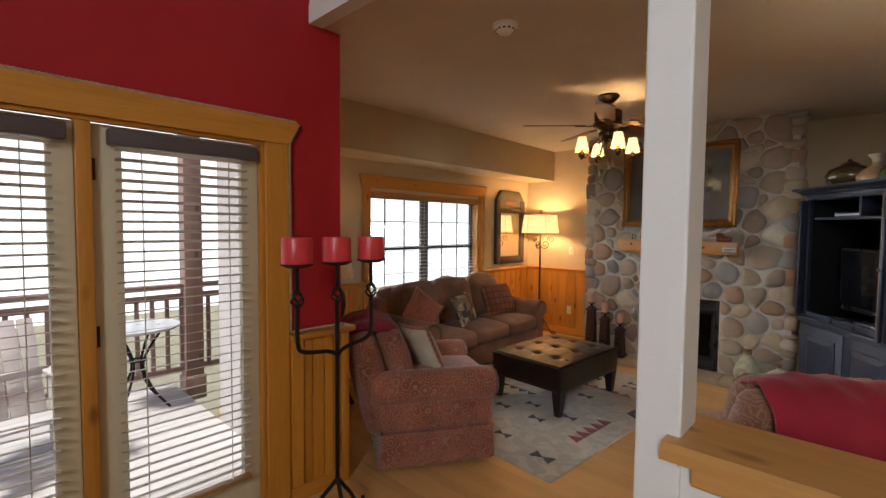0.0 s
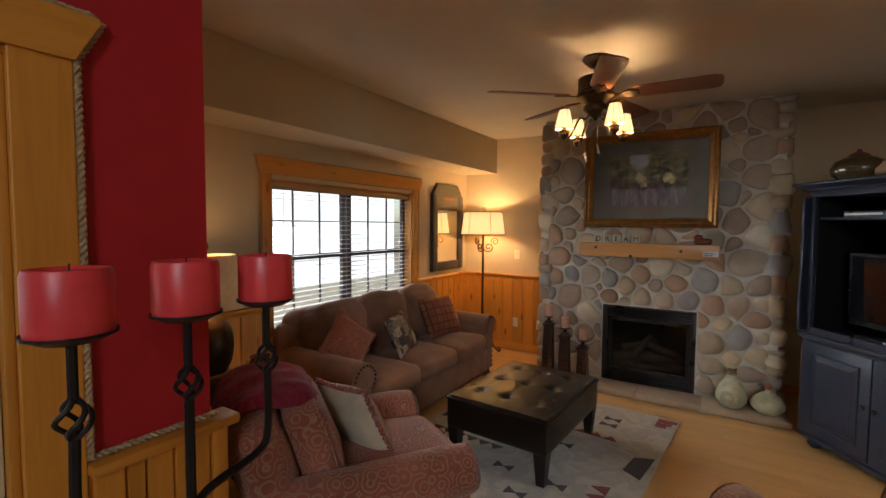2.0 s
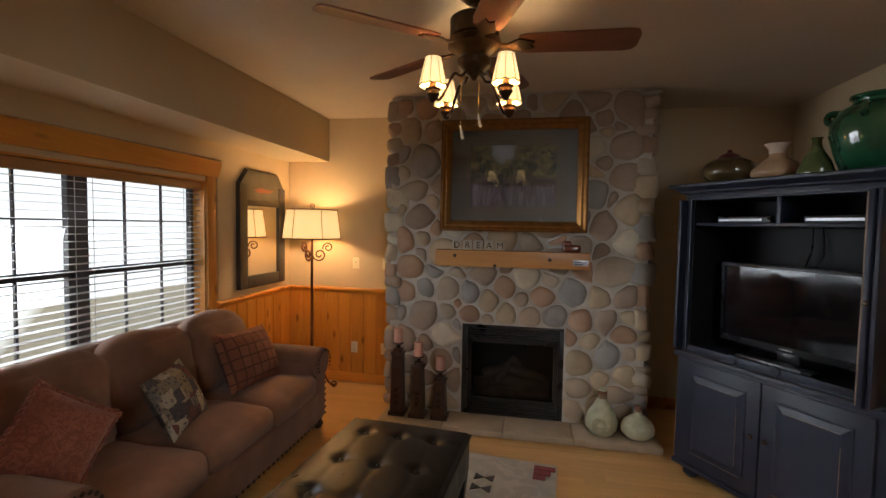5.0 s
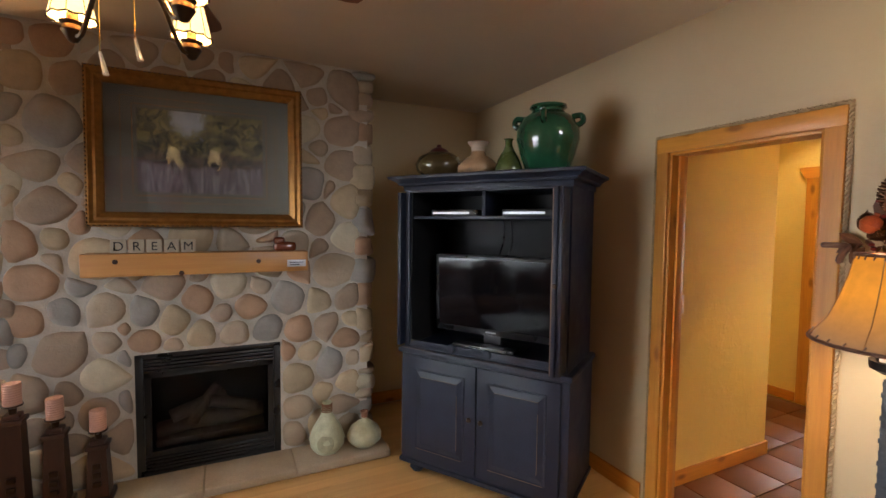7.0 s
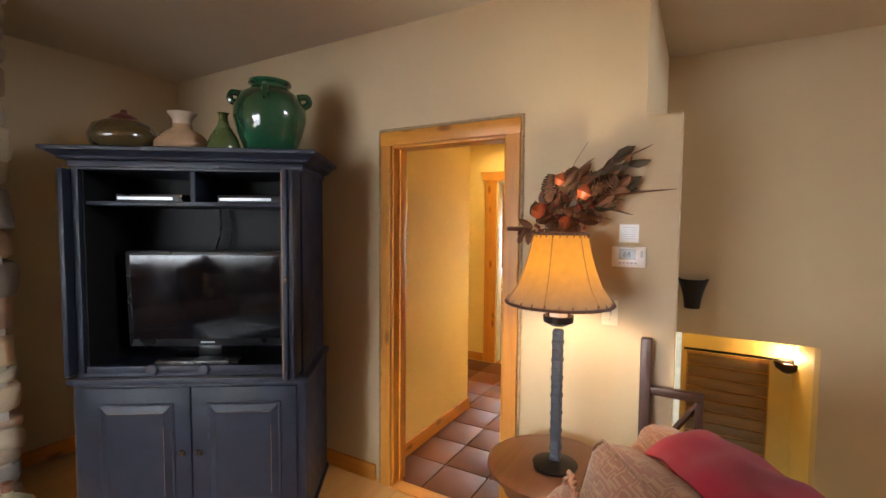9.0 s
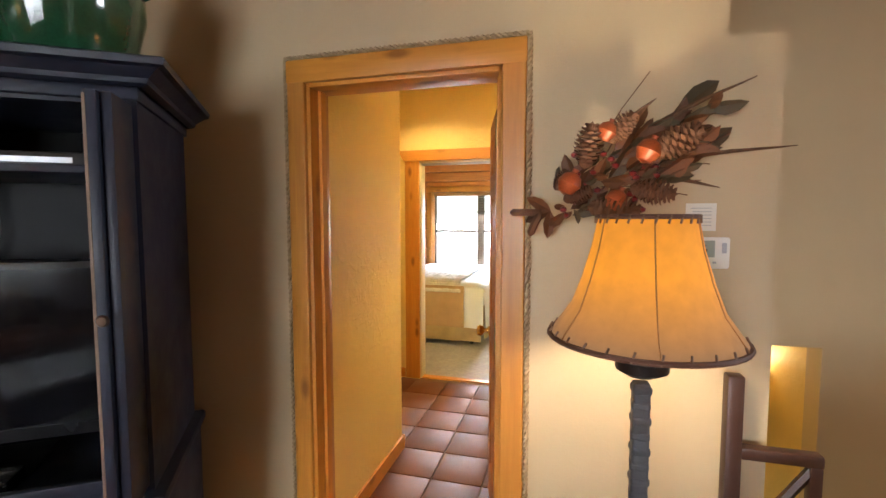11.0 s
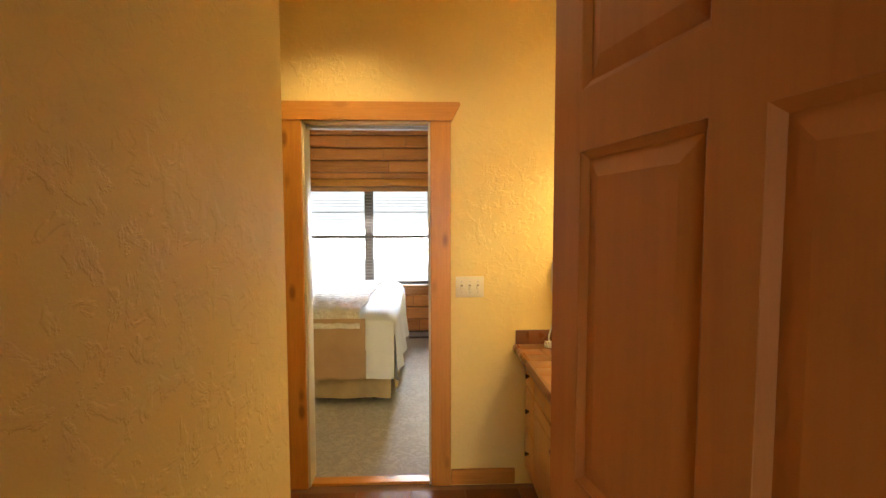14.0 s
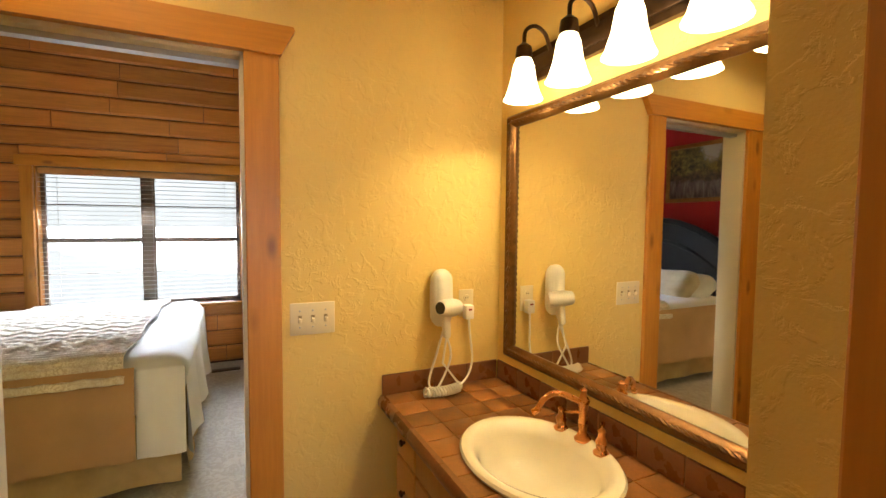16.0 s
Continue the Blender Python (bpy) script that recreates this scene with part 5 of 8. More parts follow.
nt.links.new(vq, bk.inputs["Vector"])
bk.offset, bk.squash = 0.0, 1.0
for nm_, v_ in (("Color1", (0.29, 0.125, 0.075, 1)), ("Color2", (0.24, 0.085, 0.05, 1)), ("Mortar", (0.13, 0.05, 0.03, 1)), ("Scale", 1.0), ("Mortar Size", 0.007), ("Mortar Smooth", 0.4), ("Brick Width", 0.075), ("Row Height", 0.075)):
    bk.inputs[nm_].default_value = v_
nt.links.new(mix(nt, bk.outputs["Color"], ramp(nt, noise_tex(nt, vq, 240, 2), [(0.35, (0.6,) * 3), (0.65, (1, 1, 1))]), 0.6, "MULTIPLY"), b.inputs["Base Color"])
b.inputs["Roughness"].default_value = 0.95
bump(nt, b, bk.outputs["Fac"], -0.5, 0.004)
pillow("throw_pillow", "large rust woven-square pillow leaning in the sofa corner", (0.54, 0.42, 0.18), SQUARES, on_sofa(0.58, 0.38, 0.67, -26, -4, 3), seed=4)


def boxed_cushion(name, size, m, fab, c, seed=0):
    """A stuffed cushion with a boxed border and two corded seams."""
    w, d, h = size
    q = part(name, cushion(size, 0.055, 0.035, 11, m, wob=0.012, seed=seed), fab, c)
    for yy in (-0.5, 0.5):
        k = d * yy * 0.72
        e = [(-w / 2 + 0.03, -h / 2), (w / 2 - 0.03, -h / 2), (w / 2, -h / 2 + 0.03), (w / 2, h / 2 - 0.03), (w / 2 - 0.03, h / 2), (-w / 2 + 0.03, h / 2), (-w / 2, h / 2 - 0.03), (-w / 2, -h / 2 + 0.03)]
        part("piping", tube([m @ Vector((x * 0.995, k, z * 0.995)) for x, z in e], 0.006, 6, True), fab, q)
    return q


def armchair(name, label, m, fab, rise=0.0, skirt=True):
    """A rolled-arm club chair; it faces local -y."""
    c = thing(name, label, "armchair", m)
    part("base", cushion((0.80, 0.70, 0.26), 0.03, 0.006, 9, pose(0, -0.03, 0.26)), fab, c)
    part("seat_cushion", cushion((0.54, 0.66, 0.17), 0.06, 0.035, 11, pose(0, -0.15, 0.44), wob=0.012), fab, c)
    part("backrest", cushion((0.76, 0.20, 0.66), 0.085, 0.03, 11, pose(0, 0.37, 0.56 + rise, -14), wob=0.01), fab, c)
    boxed_cushion("back_cushion", (0.56, 0.18, 0.46), pose(0, 0.20, 0.67 + rise, -17), fab, c)
    part("top_roll", cushion((0.74, 0.17, 0.13), 0.06, 0.01, 9, pose(0, 0.44, 0.845 + rise, -14)), fab, c)
    for s in (-1, 1):
        a = part("arm", cushion((0.17, 0.72, 0.34), 0.05, 0.012, 9, pose(s * 0.34, -0.04, 0.39)), fab, c)
        r = bmesh.new()
        add_lathe(r, [(0, -0.42), (0.085, -0.42), (0.108, -0.405), (0.113, -0.3), (0.113, 0.3), (0.105, 0.40), (0, 0.42)], 20, pose(s * 0.36, -0.03, 0.515, 90))
        part("arm_roll", r, fab, a)
        f = bmesh.new()
        add_lathe(f, [(0, 0.012), (0.085, 0.010), (0.10, 0.0)], 20, pose(s * 0.36, -0.445, 0.515, 90))
        part("arm_front", f, fab, a)
        if skirt:
            part("arm_panel", cushion((0.15, 0.05, 0.30), 0.02, 0.004, 7, pose(s * 0.345, -0.40, 0.34)), fab, a)
    if skirt:
        n = 26
        bm = bmesh.new()
        rows = []
        for k, z in enumerate((0.235, 0.13, 0.025)):
            ring = []
            for (ax, ay, bx, by) in ((-0.43, -0.42, 0.43, -0.42), (0.43, -0.42, 0.43, 0.33), (0.43, 0.33, -0.43, 0.33), (-0.43, 0.33, -0.43, -0.42)):
                for i in range(n):
                    t = i / n
                    o = 0.006 * math.sin(t * 40) * k + 0.008 * k
                    nx, ny = (by - ay), -(bx - ax)
                    L = math.hypot(nx, ny)
                    ring.append(bm.verts.new((ax + (bx - ax) * t + nx / L * o, ay + (by - ay) * t + ny / L * o, z)))
            rows.append(ring)
        for p, q in zip(rows, rows[1:]):
            for i in range(len(p)):
                j = (i + 1) % len(p)
                bm.faces.new((p[i], p[j], q[j], q[i]))
        part("skirt", bm, fab, c, "pleated skirt to the floor")
        part("welt", tube([(-0.435, -0.425, 0.238), (0.435, -0.425, 0.238), (0.435, 0.335, 0.238), (-0.435, 0.335, 0.238)], 0.007, 6, True), fab, c)
    return c


CH1 = pose(-1.56, 2.73, 0, 0, 0, 147)
armchair("armchair", "rose paisley club chair with rolled arms and a skirt", CH1, PAISLEY, -0.05)
pillow("throw_pillow", "cream linen pillow with a red fringed edge on the armchair", (0.40, 0.38, 0.16), PILLOW_CREAM, CH1 @ pose(0.04, -0.02, 0.66, -24, 6, 22), THROW_FRINGE, seed=7)


def draped(name, label, mat, m, rows, n=22, wav=0.012, seed=0, fringe=None):
    """A throw: a strip that follows a profile of (y, z) and spreads over a width."""
    t = thing(name, label, "blanket", m)
    prof = smooth_path([(0, y_, z_) for y_, z_ in rows["path"]], 5)
    bm = bmesh.new()
    grid = []
    for i in range(n + 1):
        u = -1 + 2 * i / n
        col_ = []
        for k, p in enumerate(prof):
            f = k / (len(prof) - 1)
            w = rows["w0"] * (1 - f) + rows["w1"] * f
            q = Vector((rows.get("shift", 0) + u * w / 2, p.y, p.z - rows.get("droop", 0.0) * abs(u) ** 4))
            q += noise.noise_vector(Vector((u * 3 + seed, f * 5, seed))) * wav
            col_.append(q)
        grid.append(col_)
    top = [[bm.verts.new(q) for q in c_] for c_ in grid]
    for i in range(n):
        for k in range(len(prof) - 1):
            bm.faces.new((top[i][k], top[i + 1][k], top[i + 1][k + 1], top[i][k + 1]))
    bmesh.ops.recalc_face_normals(bm, faces=bm.faces)
    bmesh.ops.solidify(bm, geom=bm.faces[:], thickness=0.012)
    part("cloth", bm, mat, t)
    return t


draped("throw_blanket", "wine red woven throw over the armchair's back", WINE, CH1 @ pose(0, 0, -0.05), {"path": [(0.15, 0.86), (0.22, 0.945), (0.33, 0.975), (0.46, 0.970), (0.57, 0.91), (0.60, 0.72), (0.57, 0.50)], "w0": 0.52, "w1": 0.66, "shift": 0.08, "droop": 0.05}, wav=0.02, seed=1)

CH2 = pose(0.53, 3.05, 0, 0, 0, 216)
armchair("armchair", "gold and rust tapestry armchair draped with a red throw", CH2, TAPESTRY, 0.035)
draped("throw_blanket", "crimson fleece throw over the tapestry chair's back", THROW, CH2 @ pose(0, 0, 0.035), {"path": [(0.30, 0.93), (0.36, 0.965), (0.44, 0.975), (0.53, 0.95), (0.585, 0.88), (0.60, 0.70), (0.57, 0.50)], "w0": 0.50, "w1": 0.54, "shift": 0.06, "droop": 0.03}, wav=0.02, seed=4)
pillow("throw_pillow", "tapestry pillow with a thick cord edge on the chair", (0.44, 0.42, 0.17), TAPESTRY, CH2 @ pose(-0.06, -0.04, 0.66, -30, 0, -12), PILLOW_STRIPE, seed=9)

# tufted ottoman
ott = thing("ottoman", "square tufted dark leather ottoman on tapered legs", "ottoman", pose(-1.262, 4.225, 0.012, 0, 0, -4))
OX, OY = 0.735, 0.985
nx, ny = 49, 61
tuf = [(-0.20 + 0.20 * i, -0.30 + 0.30 * j) for i in range(3) for j in range(3)]
bm = bmesh.new()
g = []
for i in range(nx):
    c_ = []
    for j in range(ny):
        u, v = -1 + 2 * i / (nx - 1), -1 + 2 * j / (ny - 1)
        x, yy = u * OX / 2, v * OY / 2
        z = 0.425 + 0.022 * (1 - u ** 4) * (1 - v ** 4)
        for a, b_ in tuf:
            d2 = (x - a) ** 2 + (yy - b_) ** 2
            z -= 0.024 * math.exp(-d2 / 0.0016)
        for a, b_ in tuf:
            z -= 0.0032 * math.exp(-(x - a) ** 2 / 0.0003) * math.exp(-(yy - b_) ** 2 / 0.03)
            z -= 0.0032 * math.exp(-(yy - b_) ** 2 / 0.0003) * math.exp(-(x - a) ** 2 / 0.02)
        c_.append(bm.verts.new((x, yy, z - 0.02 * (max(abs(u), abs(v)) > 0.99))))
    g.append(c_)
for i in range(nx - 1):
    for j in range(ny - 1):
        bm.faces.new((g[i][j], g[i + 1][j], g[i + 1][j + 1], g[i][j + 1]))
part("tufted_top", bm, LEATHER, ott, "buttoned leather top")
part("body", cushion((OX, OY, 0.22), 0.022, 0.002, 9, pose(0, 0, 0.31)), LEATHER, ott)
part("top_welt", tube([(-OX / 2, -OY / 2, 0.405), (OX / 2, -OY / 2, 0.405), (OX / 2, OY / 2, 0.405), (-OX / 2, OY / 2, 0.405)], 0.007, 6, True), LEATHER, ott)
bt = mesh_of("button", lathe([(0, 0.006), (0.009, 0.003), (0.011, 0)], 10), LEATHER, True)
for a, b_ in tuf:
    piece("button", bt, ott, Matrix.Translation((a, b_, 0.428)))
for s in (-1, 1):
    for q in (-1, 1):
        m = pose(s * (OX / 2 - 0.05), q * (OY / 2 - 0.05), 0)
        bm = bmesh.new()
        lo = [bm.verts.new(m @ Vector((a * 0.025 - s * -0.0, b_ * 0.025, 0))) for a, b_ in ((-1, -1), (1, -1), (1, 1), (-1, 1))]
        hi = [bm.verts.new(m @ Vector((a * 0.042, b_ * 0.042, 0.21))) for a, b_ in ((-1, -1), (1, -1), (1, 1), (-1, 1))]
        bm.faces.new(lo[::-1]); bm.faces.new(hi)
        for i in range(4):
            bm.faces.new((lo[i], lo[(i + 1) % 4], hi[(i + 1) % 4], hi[i]))
        part("leg", bm, ESPRESSO, ott, smooth=False)

# rug with woven bands
rug = thing("area_rug", "cream flat-woven rug with navy and red geometric bands", "rug", pose(-1.26, 4.12, 0.0005, 0, 0, -5))
RX, RY = 0.83, 1.19
part("field", box((-RX, -RY, 0), (RX, RY, 0.010), 0.002), RUGCREAM, rug)


def motif_rows():
    navy, red, dark = bmesh.new(), bmesh.new(), bmesh.new()
    z0, z1 = 0.0100, 0.0145

    def tri(bm, x, y_, s, up):
        add_prism(bm, [(x - s, y_), (x + s, y_), (x, y_ + up * s * 1.3)], "z", z0, z1)

    def bow(bm, x, y_, s):
        add_prism(bm, [(x - s, y_ - s * 0.6), (x, y_), (x - s, y_ + s * 0.6)], "z", z0, z1)
        add_prism(bm, [(x + s, y_ - s * 0.6), (x + s, y_ + s * 0.6), (x, y_)], "z", z0, z1)

    for y_, bm_, up in ((-0.72, dark, 1), (-0.05, dark, -1), (0.52, red, 1), (1.0, dark, 1)):
        for i in range(6):
            tri(bm_, -0.68 + i * 0.105 + (0.62 if bm_ is red else 0), y_ + (0 if up > 0 else -0.012), 0.050, up)
    for y_, bm_ in ((-0.92, navy), (-0.50, navy), (-0.28, dark), (0.25, navy), (0.78, dark), (0.90, dark)):
        for i in range(3):
            bow(bm_, -0.50 + i * 0.36 + (0.16 if bm_ is dark else 0), y_, 0.062)
    for y_, bm_ in ((-1.10, navy), (1.10, red)):
        add_box(bm_, (-0.50, y_, z0), (0.06, y_ + 0.045, z1))
    for s in (-1, 1):
        for k in range(5):
            add_prism(red, [(s * 0.66, -0.62 + k * 0.105), (s * 0.66, -0.52 + k * 0.105), (s * 0.56, -0.57 + k * 0.105)], "z", z0, z1)
        bow(dark, s * 0.62, -0.98, 0.075)
        add_prism(dark, [(s * 0.78, 0.10), (s * 0.80, 0.42), (s * 0.68, 0.36), (s * 0.66, 0.16)], "z", z0, z1)
        for k in range(3):
            add_box(red, (s * 0.74 - 0.06, 0.98 + k * 0.06 - 0.0, z0), (s * 0.74 + 0.02 + 0.03 * k, 1.03 + k * 0.06, z1))
    return (("navy_motif", navy, RUGNAVY), ("red_motif", red, RUGRED), ("charcoal_motif", dark, RUGDARK))


for nm, bm, mt in motif_rows():
    tagged(part(nm, bm, mt, rug, smooth=False), kind="stuff")
fr_ = bmesh.new()
for k in range(60):
    for s in (-1, 1):
        x = -RX + 0.01 + k * (2 * RX - 0.02) / 59
        add_tube(fr_, [(x, s * RY, 0.005), (x + 0.004, s * (RY + 0.035), 0.003)], 0.002, 4)
tagged(part("fringe", fr_, RUGCREAM, rug), kind="stuff")

# small patterned mat by the doorway
mt2 = thing("door_mat_rug", "small faded red and brown oriental mat by the doorway", "rug", pose(0.98, 3.62, 0.0005, 0, 0, -2))
part("field", box((-0.40, -0.28, 0), (0.40, 0.28, 0.008), 0.002), TAPESTRY, mt2)
part("border", boxes(((-0.40, -0.28, 0.008), (0.40, -0.20, 0.012)), ((-0.40, 0.20, 0.008), (0.40, 0.28, 0.012)), ((-0.40, -0.2, 0.008), (-0.33, 0.2, 0.012)), ((0.33, -0.2, 0.008), (0.40, 0.2, 0.012))), PILLOW_RUST, mt2, smooth=False)

# three-candle iron stand
st = thing("candle_stand", "tall wrought iron stand with three red pillar candles", "candle holder", pose(-1.17, 1.756, 0, 0, 0, 4))
part("stem", tube([(0, 0, 0.22), (0, 0, 1.19)], 0.012, 8), IRON, st)
for i in range(3):
    a = radians(100 + 120 * i)
    u = Vector((math.cos(a), math.sin(a), 0))
    part("foot", tube(smooth_path([Vector((0, 0, 0.24)), u * 0.03 + Vector((0, 0, 0.20)), u * 0.10 + Vector((0, 0, 0.11)), u * 0.15 + Vector((0, 0, 0.03)), u * 0.19 + Vector((0, 0, 0.012)), u * 0.215 + Vector((0, 0, 0.03))], 5), 0.011, 7), IRON, st)
for q in (-1, 0, 1):
    yq = 0.232 * q
    if q:
        part("arm", tube(smooth_path([Vector((0, 0, 0.90)), Vector((0, yq * 0.25, 0.93)), Vector((0, yq * 0.85, 0.955)), Vector((0, yq, 1.01)), Vector((0, yq, 1.19))], 6), 0.011, 8), IRON, st)
    kn = bmesh.new()
    for k in range(4):
        pts = []
        for i in range(13):
            t = i / 12
            a = k * math.pi / 2 + t * math.pi * 0.9
            r = 0.030 * math.sin(math.pi * t)
            pts.append((r * math.cos(a), yq + r * math.sin(a), 1.17 + 0.09 * t))
        add_tube(kn, pts, 0.0055, 6)
    part("basket_twist", kn, IRON, st, "open twisted basket knot")
    part("spike", tube([(0, yq, 1.255), (0, yq, 1.385)], 0.010, 8), IRON, st)
    part("drip_pan", lathe([(0, 1.375), (0.055, 1.378), (0.078, 1.390), (0.078, 1.384), (0.05, 1.370), (0, 1.368)], 24, pose(0, yq, 0)), IRON, st)
    part("candle", lathe([(0, 1.379), (0.070, 1.380), (0.073, 1.40), (0.073, 1.50), (0.069, 1.512), (0.062, 1.513), (0.055, 1.506), (0, 1.503)], 28, pose(0, yq, 0)), CANDLE, st, "thick red pillar candle")
    part("wick", tube([(0, yq, 1.50), (0.003, yq, 1.522)], 0.002, 5), BLACKPL, st)

# corner table behind the armchair with a lamp and two pots
ct = thing("corner_table", "small dark round side table", "table", pose(-2.62, 2.72, 0))
part("tabletop", lathe([(0, 0.60), (0.27, 0.60), (0.285, 0.61), (0.285, 0.625), (0.27, 0.635), (0, 0.635)], 32), DARKWOOD, ct)
part("pedestal", lathe([(0.03, 0.60), (0.03, 0.45), (0.05, 0.35), (0.03, 0.22), (0.06, 0.12), (0.03, 0.06)], 16), DARKWOOD, ct)
for i in range(3):
    a = radians(120 * i)
    part("leg", tube(smooth_path([(0.02 * math.cos(a), 0.02 * math.sin(a), 0.14), (0.14 * math.cos(a), 0.14 * math.sin(a), 0.09), (0.23 * math.cos(a), 0.23 * math.sin(a), 0.02)], 5), 0.02, 8), DARKWOOD, ct)
tl = thing("table_lamp", "lit table lamp with a dark woven base and cream shade", "lamp", pose(-2.66, 2.66, 0.636))
part("base", lathe([(0, 0), (0.09, 0.0), (0.11, 0.03), (0.10, 0.07), (0.135, 0.14), (0.15, 0.24), (0.14, 0.33), (0.09, 0.40), (0.03, 0.42), (0.014, 0.50)], 26), BRONZE, tl, "dark glazed jar with a raised band")
part("jar_band", lathe([(0.112, 0.06), (0.12, 0.07), (0.112, 0.085)], 24), GILT, tl)
part("shade", lathe([(0.215, 0.47), (0.165, 0.78), (0.162, 0.78), (0.212, 0.472)], 28), paper_shade("corner_lamp_cloth", (0.75, 0.50, 0.26), 0.10, (0.5, 0.34, 0.2), 0.8), tl, "cream cloth shade")
bulb("corner_lamp_bulb", (-2.66, 2.66, 1.36), 5, WARM, 0.04)
part("finial", lathe([(0.004, 0.60), (0.004, 0.78), (0.014, 0.785), (0.009, 0.80), (0.020, 0.82), (0.016, 0.85), (0, 0.855)], 12), DARKWOOD, tl)
pt = thing("pottery_jar", "glossy red-brown pottery jar on the corner table", "jar", pose(-2.44, 2.86, 0.636))
part("body", lathe([(0, 0), (0.05, 0), (0.075, 0.05), (0.08, 0.09), (0.06, 0.135), (0.052, 0.15), (0.06, 0.165), (0.052, 0.165), (0.045, 0.15)], 22), REDPOT, pt)
part("handle", tube([(0.05, 0, 0.15), (0.085, 0, 0.14), (0.09, 0, 0.11), (0.07, 0, 0.09)], 0.007, 7), REDPOT, pt)

# ---------- armoire with television ----------
arm = thing("armoire", "distressed navy-black television armoire with its doors folded back", "cabinet", Matrix.Translation((0.42, 5.35, 0)) @ Matrix.Rotation(math.atan2(-0.83, 0.557), 4, "Z"))
# local x along the front, y back
AW, AD = 1.085, 0.55
def raised_panel(bm, x0, x1, z0, z1, y_):
    add_box(bm, (x0, y_ - 0.006, z0), (x1, y_, z1))
    p = [bm.verts.new((a, y_ - 0.006, c)) for a, c in ((x0 + 0.012, z0 + 0.012), (x1 - 0.012, z0 + 0.012), (x1 - 0.012, z1 - 0.012), (x0 + 0.012, z1 - 0.012))]
    q = [bm.verts.new((a, y_ - 0.016, c)) for a, c in ((x0 + 0.042, z0 + 0.042), (x1 - 0.042, z0 + 0.042), (x1 - 0.042, z1 - 0.042), (x0 + 0.042, z1 - 0.042))]
    for i in range(4):
        bm.faces.new((p[i], p[(i + 1) % 4], q[(i + 1) % 4], q[i]))
    bm.faces.new(q)


lowc = part("lower_cabinet", box((0.0, 0.02, 0.075), (AW, AD, 0.80), 0.006), NAVY, arm)
for x in (0.08, AW - 0.08):
    for yy in (0.09, AD - 0.07):
        part("bun_foot", lathe([(0, 0), (0.03, 0), (0.05, 0.025), (0.045, 0.055), (0.03, 0.075), (0, 0.078)], 16, pose(x, yy, 0)), NAVY, arm)
part("plinth_moulding", box((-0.012, 0.005, 0.075), (AW + 0.012, AD, 0.105), 0.008), NAVY, arm)
part("waist_moulding", box((-0.018, -0.005, 0.80), (AW + 0.018, AD, 0.835), 0.010), NAVY, arm)
for s in (0, 1):
    x0, x1 = (0.045, AW / 2 - 0.003) if s == 0 else (AW / 2 + 0.003, AW - 0.045)
    d = part("door", box((x0, 0.004, 0.125), (x1, 0.02, 0.785), 0.004), NAVY, lowc, "raised panel door with rubbed edges")
    bm = bmesh.new()
    raised_panel(bm, x0 + 0.075, x1 - 0.075, 0.20, 0.71, 0.004)
    part("raised_panel", bm, NAVY, arm, smooth=False)
    part("worn_edge", boxes(((x0 + 0.12, -0.0135, 0.664), (x1 - 0.12, -0.011, 0.667)), ((x0 + 0.08, -0.003, 0.197), (x1 - 0.09, -0.001, 0.200)), ((x1 - 0.119, -0.0135, 0.26), (x1 - 0.1165, -0.011, 0.60))), WORN, arm, smooth=False)
    kx = x1 - 0.035 if s == 0 else x0 + 0.035
    part("knob", lathe([(0, 0.026), (0.012, 0.024), (0.016, 0.016), (0.008, 0.008), (0.006, 0)], 14, pose(kx, 0.004, 0.47, 90)), BRONZE, arm)
for nm, a, b_ in (("side_panel", (0.015, 0.03, 0.835), (0.045, AD - 0.02, 1.87)), ("side_panel", (AW - 0.045, 0.03, 0.835), (AW - 0.015, AD - 0.02, 1.87)), ("case_floor", (0.045, 0.03, 0.835), (AW - 0.045, AD - 0.04, 0.85)), ("case_top", (0.045, 0.03, 1.82), (AW - 0.045, AD - 0.04, 1.87))):
    part(nm, box(a, b_), NAVY, arm, smooth=False)
up = part("back_panel", box((0.045, AD - 0.04, 0.835), (AW - 0.045, AD - 0.02, 1.87)), NAVY, arm, smooth=False)
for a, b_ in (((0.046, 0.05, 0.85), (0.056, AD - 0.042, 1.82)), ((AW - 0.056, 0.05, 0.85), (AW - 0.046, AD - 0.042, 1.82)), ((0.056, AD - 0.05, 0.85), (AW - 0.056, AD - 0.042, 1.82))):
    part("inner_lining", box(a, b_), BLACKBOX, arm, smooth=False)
part("shelf", boxes(((0.056, 0.06, 1.655), (AW - 0.056, AD - 0.05, 1.675), 0.003), ((AW / 2 - 0.012, 0.07, 1.675), (AW / 2 + 0.012, AD - 0.05, 1.82), 0.002)), NAVY, arm)
tray = part("tray_front", box((0.06, 0.022, 0.852), (AW - 0.08, 0.045, 0.885), 0.004), NAVY, arm, "narrow pull-out tray front")
for x in (0.36, 0.60):
    part("cup_pull", lathe([(0, 0.018), (0.024, 0.014), (0.030, 0.004), (0.030, 0)], 12, pose(x, 0.022, 0.868, 90)), NAVY, tray)
part("frieze", box((0.008, 0.015, 1.83), (AW - 0.008, AD, 1.862), 0.004), NAVY, arm)
bm = bmesh.new()
loops = []
for o, z in ((0.0, 1.860), (0.018, 1.866), (0.022, 1.877), (0.05, 1.896), (0.065, 1.900), (0.068, 1.915), (0.06, 1.920)):
    loops.append([bm.verts.new(p) for p in ((-o, -o + 0.01, z), (AW + o, -o + 0.01, z), (AW + o, AD, z), (-o, AD, z))])
